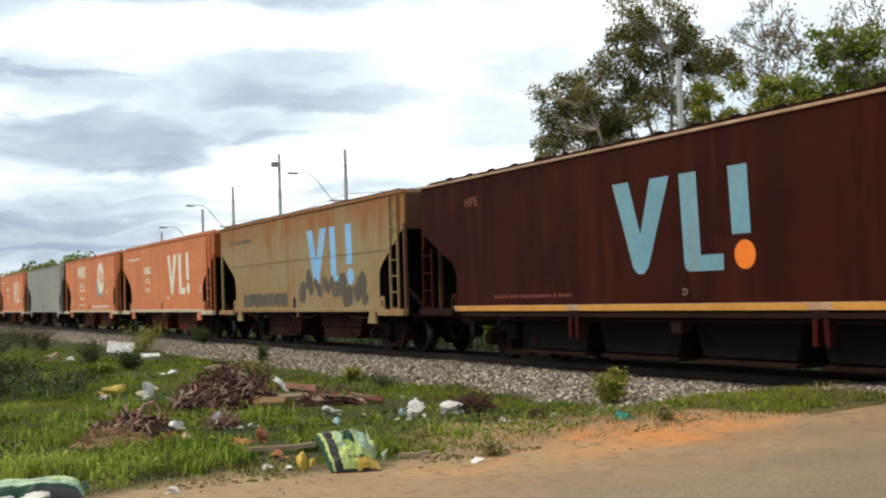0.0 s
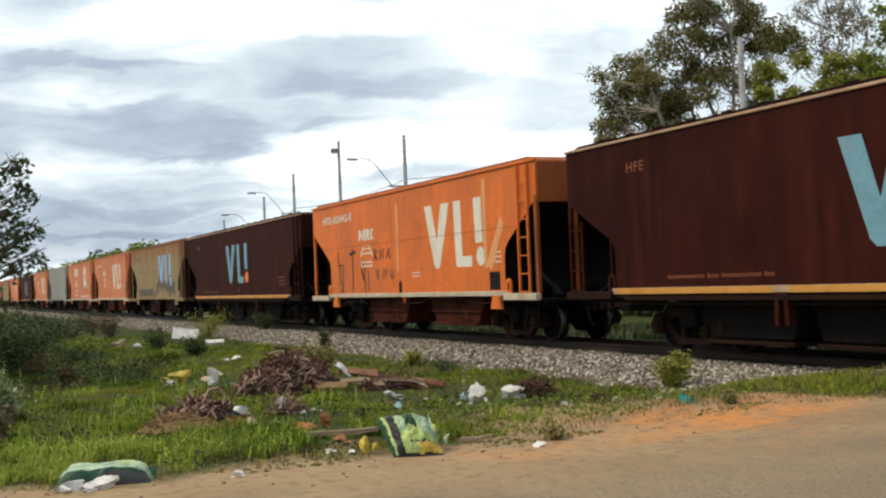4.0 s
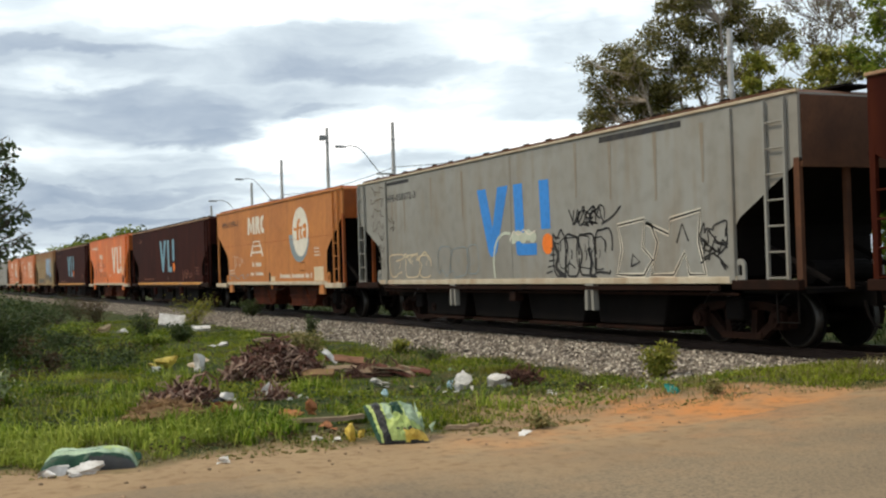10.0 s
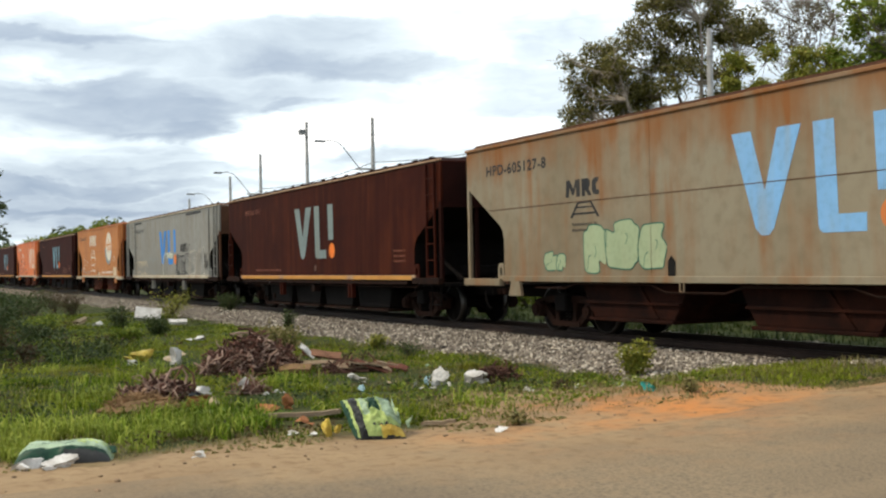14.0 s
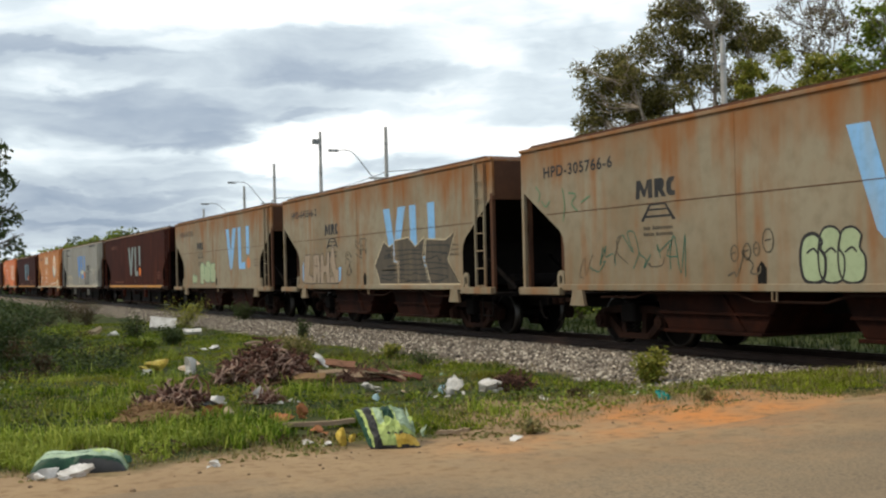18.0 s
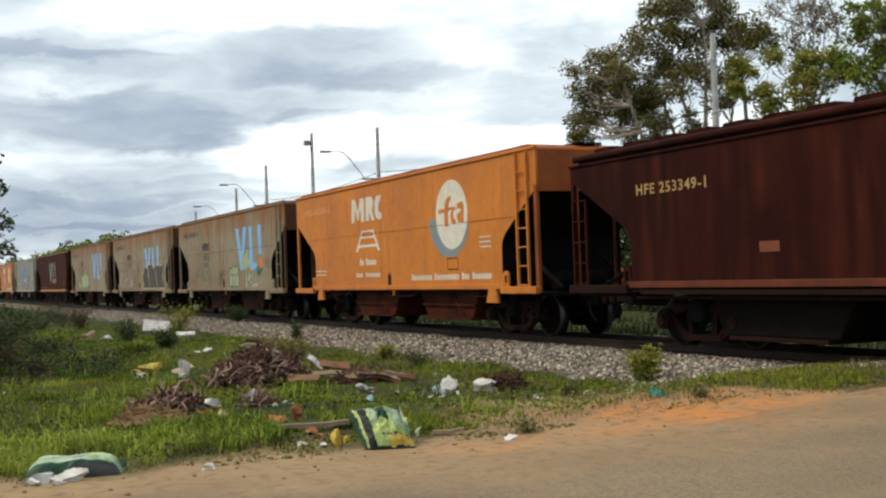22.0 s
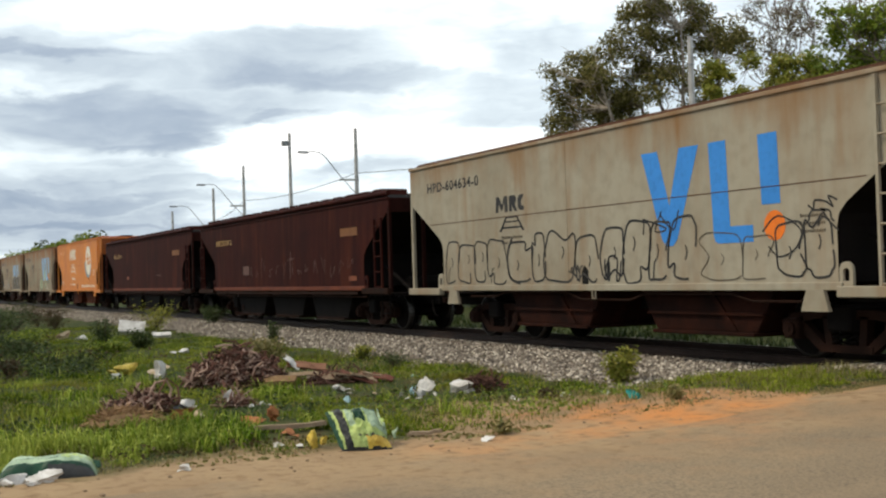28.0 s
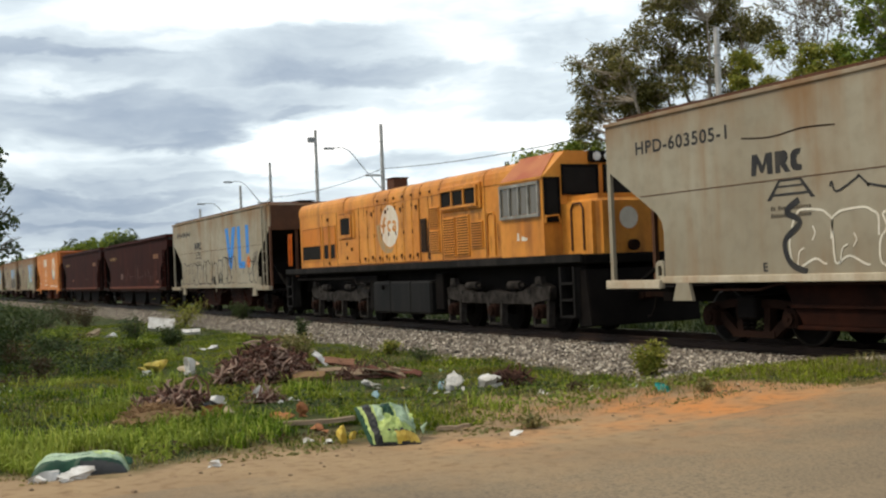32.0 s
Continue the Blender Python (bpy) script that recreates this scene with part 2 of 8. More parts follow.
def thing(name, x, y, z, label, category, group="", kind="", rz=0.0):
    ob = new(name)
    ob.matrix_basis = pose(x, y, z, 0, 0, rz)
    return tagged(ob, label, category, group, kind)


def add_box(bm, x0, x1, y0, y1, z0, z1, bevel=0.0, m=None):
    c = bmesh.ops.create_cube(bm, size=1.0)["verts"]
    bmesh.ops.scale(bm, vec=(x1 - x0, y1 - y0, z1 - z0), verts=c)
    bmesh.ops.translate(bm, vec=((x0 + x1) / 2, (y0 + y1) / 2, (z0 + z1) / 2), verts=c)
    if bevel:
        es = {e for v in c for e in v.link_edges}
        c = list({v for f in bmesh.ops.bevel(bm, geom=list(es), offset=bevel, segments=1, affect="EDGES")["faces"] for v in f.verts} | {v for v in c if v.is_valid})
    if m is not None:
        bmesh.ops.transform(bm, matrix=m, verts=c)
    return c


def box(x0, x1, y0, y1, z0, z1, bevel=0.0):
    bm = bmesh.new()
    add_box(bm, x0, x1, y0, y1, z0, z1, bevel)
    return bm


def add_prism(bm, pts, y0, y1):
    """A polygon of (x, z) drawn out from y0 to y1."""
    a = [bm.verts.new((x, y0, z)) for x, z in pts]
    b = [bm.verts.new((x, y1, z)) for x, z in pts]
    bm.faces.new(a)
    bm.faces.new(b[::-1])
    for i in range(len(pts)):
        j = (i + 1) % len(pts)
        bm.faces.new((a[i], b[i], b[j], a[j]))
    return bm


def prism(pts, y0, y1, bevel=0.0):
    bm = add_prism(bmesh.new(), pts, y0, y1)
    if bevel:
        bmesh.ops.bevel(bm, geom=bm.edges[:], offset=bevel, segments=2, affect="EDGES")
    return bm


def add_rod(bm, a, b, r, sides=8, r2=None):
    """A round bar from a to b."""
    a, b = Vector(a), Vector(b)
    d = b - a
    m = Matrix.Translation((a + b) / 2) @ d.to_track_quat("Z", "Y").to_matrix().to_4x4()
    bmesh.ops.create_cone(bm, cap_ends=True, segments=sides, radius1=r, radius2=r if r2 is None else r2, depth=d.length, matrix=m)
    return bm


def rod(a, b, r, sides=8, r2=None):
    return add_rod(bmesh.new(), a, b, r, sides, r2)


def add_tube(bm, path, r, sides=6):
    """A bar bent along a path."""
    pts = [Vector(p) for p in path]
    rings, side = [], None
    for i, p in enumerate(pts):
        d = (pts[min(i + 1, len(pts) - 1)] - pts[max(i - 1, 0)]).normalized()
        side = d.orthogonal() if side is None else (side - d * side.dot(d))
        if side.length < 1e-6:
            side = d.orthogonal()
        side = side.normalized()
        other = d.cross(side)
        rings.append([bm.verts.new(p + (side * math.cos(k * math.tau / sides) + other * math.sin(k * math.tau / sides)) * r) for k in range(sides)])
    for a, b in zip(rings, rings[1:]):
        for k in range(sides):
            j = (k + 1) % sides
            bm.faces.new((a[k], a[j], b[j], b[k]))
    bm.faces.new(rings[0][::-1])
    bm.faces.new(rings[-1])
    return bm


def add_disc(bm, x, y0, y1, z, r, sides=24):
    """A round plate that faces along y."""
    return add_rod(bm, (x, y0, z), (x, y1, z), r, sides)


def flat(bm, pts, y):
    """A flat polygon of (x, z) at y, facing -y."""
    bm.faces.new([bm.verts.new((x, y, z)) for x, z in pts])
    return bm


# ---- ground, road and track ----
def step(a, b, v):
    u = min(max((v - a) / (b - a), 0.0), 1.0)
    return u * u * (3 - 2 * u)


BED = RAIL - 0.17      # top of the ballast


def height(x, y):
    """The lie of the land: a gravel bed along the track, and a ramp where the road climbs to the crossing."""
    far = step(150, 400, math.hypot(x, y))
    bumps = noise.noise((x * 0.35, y * 0.35, 0)) * 0.07 + noise.noise((x * 1.3, y * 1.3, 5)) * 0.03
    off_road = step(-9.6, -11.5, x)
    z = bumps * off_road * (1 - far)
    d = abs(y - TRACK)
    ramp = step(-13.2, -10.2, x) * step(7, 1.3, d) * (BED + 0.14)
    bed = step(3.7, 1.3, d) * BED * step(-9.0, -10.0, x) + (1 - step(-9.0, -10.0, x)) * step(7, 1.3, d) * (BED + 0.14)
    return max(ramp, bed) + z * step(1.5, 4.5, d)


def spread(a, b, near, n0, n1):
    """Even steps near the middle, longer and longer ones out to a and b."""
    lo, hi = near
    mid = [lo + (hi - lo) * i / n0 for i in range(n0 + 1)]
    left = [lo - (lo - a) * (i / n1) ** 3 for i in range(n1, 0, -1)]
    right = [hi + (b - hi) * (i / n1) ** 3 for i in range(1, n1 + 1)]
    return left + mid + right


def ground_material(name, paved=False):
    mat = bpy.data.materials.new(name)
    mat.use_nodes = True
    n, l = mat.node_tree.nodes, mat.node_tree.links
    bsdf = n["Principled BSDF"]
    bsdf.inputs["Roughness"].default_value = 0.95
    bsdf.inputs["Specular IOR Level"].default_value = 0.15
    co = n.new("ShaderNodeTexCoord")
    sep = n.new("ShaderNodeSeparateXYZ")
    l.new(co.outputs["Object"], sep.inputs[0])

    def tex(sc, detail=5):
        t = n.new("ShaderNodeTexNoise")
        t.inputs["Scale"].default_value, t.inputs["Detail"].default_value = sc, detail
        l.new(co.outputs["Object"], t.inputs["Vector"])
        return t.outputs[0]

    def rng(v, a, b, lo=0.0, hi=1.0):
        r = n.new("ShaderNodeMapRange")
        for k, x in (("From Min", a), ("From Max", b), ("To Min", lo), ("To Max", hi)):
            r.inputs[k].default_value = x
        l.new(v, r.inputs["Value"])
        return r.outputs[0]

    def op(kind, a, b):
        x = n.new("ShaderNodeMath")
        x.operation = kind
        for s, v in zip(x.inputs, (a, b)):
            if isinstance(v, (int, float)):
                s.default_value = v
            else:
                l.new(v, s)
        return x.outputs[0]

    def mix(f, a, b):
        x = n.new("ShaderNodeMix")
        x.data_type = "RGBA"
        l.new(f, x.inputs["Factor"])
        for k, v in (("A", a), ("B", b)):
            if isinstance(v, tuple):
                x.inputs[k].default_value = (*v, 1)
            else:
                l.new(v, x.inputs[k])
        return x.outputs["Result"]

    green = mix(rng(tex(0.5), 0.35, 0.65), (0.026, 0.040, 0.008), (0.045, 0.055, 0.012))
    green = mix(rng(tex(2.5), 0.5, 0.75), green, (0.075, 0.055, 0.024))
    earth = mix(rng(tex(0.8), 0.35, 0.65), (0.33, 0.23, 0.13), (0.26, 0.175, 0.10))
    clay = op("MULTIPLY", rng(op("ADD", tex(0.45), op("MULTIPLY", tex(2.6), 0.35)), 0.66, 0.90), rng(sep.outputs[1], 3.5, 6.5))
    earth = mix(clay, earth, (0.50, 0.205, 0.065))
    earth = mix(rng(tex(7.0), 0.5, 0.75), earth, (0.19, 0.115, 0.06))
    if paved:
        tar = mix(rng(tex(0.35), 0.35, 0.65), (0.195, 0.148, 0.098), (0.255, 0.192, 0.122))
        tar = mix(rng(tex(40.0), 0.45, 0.7), tar, (0.125, 0.098, 0.070))
        dust = rng(op("ADD", op("ADD", sep.outputs[0], rng(sep.outputs[1], 0.5, 4.5, 1.3, 0.0)), op("MULTIPLY", op("SUBTRACT", op("ADD", tex(0.45), op("MULTIPLY", tex(2.2), 0.5)), 0.75), 5.5)), -9.2, -6.9)
        mp = n.new("ShaderNodeMapping")
        mp.inputs["Scale"].default_value = (1.6, 0.10, 1)
        l.new(co.outputs["Object"], mp.inputs[0])
        ruts = n.new("ShaderNodeTexNoise")
        ruts.inputs["Scale"].default_value, ruts.inputs["Detail"].default_value = 1.0, 5
        l.new(mp.outputs[0], ruts.inputs["Vector"])
        tar = mix(rng(ruts.outputs[0], 0.5, 0.72, 0.0, 0.35), tar, (0.29, 0.215, 0.135))
        col = mix(dust, earth, tar)
    edge = op("ADD", sep.outputs[0], op("MULTIPLY", op("SUBTRACT", tex(0.9), 0.5), 3.0))
    edge = op("SUBTRACT", edge, rng(sep.outputs[1], 6.5, 9.5, 0.0, 1.0))
    # the strip before the crossing is trodden bare, the bank behind it is green again
    edge = op("ADD", edge, op("SUBTRACT", rng(sep.outputs[1], 4.8, 6.4, 0.0, 2.2), rng(sep.outputs[1], 8.2, 9.4, 0.0, 3.0)))
    bare = rng(edge, -10.9, -10.1)
    far_side = rng(sep.outputs[1], 9.0, 14.0, 1.0, 0.0)
    if not paved:
        col = mix(op("MULTIPLY", bare, far_side), green, earth)
    d = op("ABSOLUTE", op("SUBTRACT", sep.outputs[1], TRACK), 0.0)
    bed = rng(op("ADD", d, op("MULTIPLY", op("SUBTRACT", tex(1.3), 0.5), 1.2)), 3.3, 2.9)
    gravel = mix(rng(tex(14.0), 0.4, 0.65), (0.20, 0.165, 0.13), (0.09, 0.07, 0.055))
    if not paved:
        col = mix(op("MULTIPLY", bed, rng(sep.outputs[0], -9.5, -11.0)), col, gravel)
    l.new(col, bsdf.inputs["Base Color"])
    b = n.new("ShaderNodeBump")
    b.inputs["Strength"].default_value, b.inputs["Distance"].default_value = 0.5, 0.03
    l.new(tex(18.0), b.inputs["Height"])
    l.new(b.outputs[0], bsdf.inputs["Normal"])
    return mat


def sheet(name, xs, ys, lift, mat, label, category):
    verts = [(x, y, height(x, y) + lift) for y in ys for x in xs]
    w = len(xs)
    faces = [(j * w + i, j * w + i + 1, (j + 1) * w + i + 1, (j + 1) * w + i) for j in range(len(ys) - 1) for i in range(w - 1)]
    me = bpy.data.meshes.new(name)
    me.from_pydata(verts, [], faces)
    me.materials.append(mat)
    for p in me.polygons:
        p.use_smooth = True
    return tagged(new(name, me), label, category, kind="structure")


ground = sheet("ground", spread(-2500, 2500, (-60, 4), 170, 26), spread(-2500, 2500, (-4, 24), 90, 26), 0.0, ground_material("earth_and_grass"),
               "uneven ground of green grass, bare orange earth and gravel", "ground")


def road():
    xs = [-9.45, -8.7, -7.6, -6, -4, -2, 0, 2, 3.5]
    ys = [-60 + i * 0.5 for i in range(int(71 / 0.5))]
    verts, faces = [], []
    for j, y in enumerate(ys):
        for i, x in enumerate(xs):
            if i == 0:
                x += noise.noise((y * 0.6, 3, 0)) * 0.3 + noise.noise((y * 2.3, 7, 0)) * 0.14
            verts.append((x, y, height(x, y) + (0.012 if i else -0.02)))
    w = len(xs)
    faces = [(j * w + i, j * w + i + 1, (j + 1) * w + i + 1, (j + 1) * w + i) for j in range(len(ys) - 1) for i in range(w - 1)]
    me = bpy.data.meshes.new("road")
    me.from_pydata(verts, [], faces)
    me.materials.append(ground_material("dusty_worn_asphalt", True))
    return tagged(new("road", me), "worn grey asphalt road with a crumbled sandy edge", "road", kind="structure")


road()


def track():
    base = thing("railway_track", 0, TRACK, 0, "straight metre-gauge railway track with brown rails on sleepers", "railway track", kind="structure")
    prof = [(-0.065, 0), (0.065, 0), (0.065, 0.012), (0.012, 0.03), (0.012, 0.105), (0.034, 0.115), (0.034, 0.14), (-0.034, 0.14), (-0.034, 0.115), (-0.012, 0.105), (-0.012, 0.03), (-0.065, 0.012)]
    for side in (-1, 1):
        bm = bmesh.new()
        rings = [[bm.verts.new((x, side * 0.534 + u, RAIL - 0.14 + v)) for u, v in prof] for x in (-900, 300)]
        for i in range(len(prof)):
            j = (i + 1) % len(prof)
            bm.faces.new((rings[0][i], rings[0][j], rings[1][j], rings[1][i]))
        part("rail", bm, RAILTOP, base)
    me = mesh_of("sleeper", box(-0.11, 0.11, -1.0, 1.0, BED - 0.10, BED + 0.028, 0.012), SLEEPER)
    for i in range(290):
        ob = part("sleeper", me, None, base)
        ob.location = (-160 + i * 0.6 + random.uniform(-0.03, 0.03), random.uniform(-0.03, 0.03), 0)
        ob.rotation_euler[2] = random.uniform(-0.02, 0.02)


track()

# ---- the train ----
# Wagon space: x along the train from its leading edge, y across with the side that is seen at -HALF, z up from the rail heads.
HALF = 1.35
SKIN = -HALF - 0.004     # where paint marks lie
WHEEL = 0.42
SHARED, WHEELS, CARS = {}, [], []


def shared(key, make, mat, smooth=False):
    if key not in SHARED:
        SHARED[key] = mesh_of(key.split("/")[0], make(), mat, smooth)
    return SHARED[key]


def piece(key, make, mat, parent, at=(0, 0, 0), smooth=False, label=""):
    """A part whose mesh is shared by all that carry the same key."""
    ob = part(key.split("/")[0], shared(key, make, mat, smooth), None, parent, label)
    ob.location = at
    return ob


# pitch: from one leading edge to the next; left, right, apex, knee: the end openings
KINDS = {
    "short": dict(pitch=14.91, length=13.72, top=3.60, sill=0.95, left=1.5, right=12.32, apex=2.86, knee=1.95, bogies=(2.95, 11.95)),
    "long": dict(pitch=17.69, length=16.45, top=3.56, sill=0.96, left=1.5, right=15.05, apex=2.62, knee=1.82, bogies=(3.0, 14.6)),
    "plain": dict(pitch=17.28, length=16.10, top=3.10, sill=0.96, left=1.75, right=14.55, apex=2.85, knee=1.85, bogies=(2.9, 14.2)),
}


def wheel_mesh():
    bm = bmesh.new()
    for s in (-1, 1):
        add_disc(bm, 0, s * 0.47, s * 0.60, 0, WHEEL, 28)
        add_disc(bm, 0, s * 0.44, s * 0.475, 0, WHEEL + 0.03, 28)
        add_disc(bm, 0, s * 0.60, s * 0.615, 0, WHEEL - 0.09, 24)
        add_disc(bm, 0, s * 0.615, s * 0.67, 0, 0.11, 12)
        for k in range(5):
            a = k * math.tau / 5
            add_disc(bm, 0.23 * math.cos(a), s * 0.61, s * 0.622, 0.23 * math.sin(a), 0.045, 8)
    add_rod(bm, (0, -0.86, 0), (0, 0.86, 0), 0.07, 12)
    return bm


def tread_mesh():
    bm = bmesh.new()
    for s in (-1,):
        ring = [[bm.verts.new((r * math.cos(i * math.tau / 28), y, r * math.sin(i * math.tau / 28))) for i in range(28)] for r, y in ((WHEEL + 0.002, s * 0.475), (WHEEL + 0.002, s * 0.601), (WHEEL - 0.035, s * 0.603))]
        for a, b in zip(ring, ring[1:]):
            for i in range(28):
                bm.faces.new((a[i], a[(i + 1) % 28], b[(i + 1) % 28], b[i]))
    return bm


def side_frame():
    """The cast frame of a freight truck, with its two windows either side of the springs."""
    bm = add_prism(bmesh.new(), [(-1.14, 0.52), (-0.98, 0.62), (-0.5, 0.68), (0.5, 0.68), (0.98, 0.62), (1.14, 0.52), (1.12, 0.47), (0.5, 0.56), (-0.5, 0.56), (-1.12, 0.47)], -0.07, 0.07)
    add_prism(bm, [(-0.45, 0.12), (0.45, 0.12), (0.45, 0.22), (-0.45, 0.22)], -0.08, 0.08)
    for s in (-1, 1):
        add_prism(bm, [(s * 0.45, 0.13), (s * 0.95, 0.48), (s * 0.78, 0.55), (s * 0.36, 0.22)], -0.06, 0.06)
        add_prism(bm, [(s * 0.22, 0.2), (s * 0.34, 0.2), (s * 0.38, 0.6), (s * 0.26, 0.6)], -0.07, 0.07)
        add_prism(bm, [(s * 0.74, 0.32), (s * 0.80, 0.32), (s * 0.80, 0.6), (s * 0.72, 0.6)], -0.07, 0.07)
        add_prism(bm, [(s * 0.97, 0.30), (s * 1.06, 0.30), (s * 1.10, 0.56), (s * 1.0, 0.6)], -0.07, 0.07)
    return bm


def bogie(parent, x):
    """A two-axle freight truck: cast side frames with springs, a bolster and two wheelsets that roll."""
    bo = new("bogie")
    bo.parent, bo.location = parent, (x, 0, 0)
    for s in (-1, 1):
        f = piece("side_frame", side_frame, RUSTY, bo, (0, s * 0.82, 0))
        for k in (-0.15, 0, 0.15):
            piece("spring", spring_mesh, SHADED_GRIME, f, (k, s * 0.06, 0))
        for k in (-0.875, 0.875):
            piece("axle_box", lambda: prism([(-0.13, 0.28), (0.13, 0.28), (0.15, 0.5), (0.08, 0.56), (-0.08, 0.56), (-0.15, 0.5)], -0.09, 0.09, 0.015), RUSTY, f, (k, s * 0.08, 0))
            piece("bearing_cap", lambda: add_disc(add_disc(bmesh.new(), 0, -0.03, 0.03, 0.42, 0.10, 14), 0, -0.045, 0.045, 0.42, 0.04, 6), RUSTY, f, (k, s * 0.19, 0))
        piece("brake_beam", lambda: add_rod(box(-0.05, 0.05, -0.3, 0.3, 0.30, 0.40), (-0.05, 0, 0.35), (-0.35, 0, 0.45), 0.02, 6), SHADED_GRIME, bo, (s * 0.42, 0, 0))
    piece("bolster", lambda: box(-0.2, 0.2, -1.02, 1.02, 0.40, 0.74, 0.03), SHADED_GRIME, bo)
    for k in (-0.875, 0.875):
        w = piece("wheelset", wheel_mesh, SHADED_GRIME, bo)
        w.matrix_parent_inverse = Matrix.Translation((k, 0, WHEEL))
        WHEELS.append(w)
        for s in (0, 1):
            piece("bright_tread", tread_mesh, TREAD, bo, (k, 0, WHEEL), True).rotation_euler[2] = s * math.pi
    return bo


def spring_mesh():
    bm = bmesh.new()
    path = [(0.05 * math.cos(a * 0.9), 0.05 * math.sin(a * 0.9), 0.22 + a * 0.0092) for a in range(36)]
    return add_tube(bm, path, 0.014, 4)


def ladder(z0, z1, n):
    """Rungs and two stringers, on a plane that faces -y."""
    def make():
        bm = bmesh.new()
        for x in (0.0, 0.40):
            add_box(bm, x - 0.022, x + 0.022, -0.045, 0.0, z0, z1)
        return bm
    return make


def add_ladder(car, kind, x, side, z0, z1, paint):
    n = round((z1 - z0) / 0.36)
    lad = piece(f"ladder/{kind}{z0}{z1}{paint.name}", ladder(z0, z1, n), paint, car, (x, side * (HALF + 0.025) + (0.02 if side > 0 else 0), 0))
    for i in range(n):
        piece("rung/" + paint.name, lambda: rod((0, -0.03, 0), (0.40, -0.03, 0), 0.014, 6), paint, lad, (0, 0, z0 + 0.16 + i * 0.36))
    return lad


def bracket_mesh():
    bm = bmesh.new()
    out, hole = [], []
    for i in range(17):
        a = math.pi * i / 16
        out.append((0.11 * math.cos(a), 0.20 + 0.11 * math.sin(a)))
        hole.append((0.05 * math.cos(a), 0.18 + 0.05 * math.sin(a)))
    out = [(0.11, 0.0)] + out + [(-0.11, 0.0)]
    hole = [(0.05, 0.07)] + hole + [(-0.05, 0.07)]
    for y in (-0.02, 0.02):
        a = [bm.verts.new((x, y, z)) for x, z in out]
        b = [bm.verts.new((x, y, z)) for x, z in hole]
        for i in range(len(out)):
            j = (i + 1) % len(out)
            bm.faces.new((a[i], a[j], b[j], b[i]))
    bm.verts.ensure_lookup_table()
    n = len(out)
    for o in (0, n):
        for i in range(n):
            j = (i + 1) % n
            bm.faces.new((bm.verts[o + i], bm.verts[o + j], bm.verts[2 * n + o + j], bm.verts[2 * n + o + i]))
    return bm


def body_mesh(kind):
    k = KINDS[kind]
    L, top, sill, a, b, apex, knee = (k[n] for n in ("length", "top", "sill", "left", "right", "apex", "knee"))

    def make():
        bm = add_prism(bmesh.new(), [(0.0, top), (0.0, apex), (a - 0.16, knee + 0.10), (a - 0.04, knee - 0.03), (a, knee - 0.2), (a, sill + 0.1), (b, sill + 0.1), (b, knee - 0.2),
                                     (b + 0.04, knee - 0.03), (b + 0.16, knee + 0.10), (L, apex), (L, top)], -HALF, HALF)
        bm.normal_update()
        # sloping and lower faces take the near-black steel: shade of the openings, painted in
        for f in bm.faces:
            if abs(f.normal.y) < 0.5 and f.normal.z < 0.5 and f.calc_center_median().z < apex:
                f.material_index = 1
        return bm
    return make


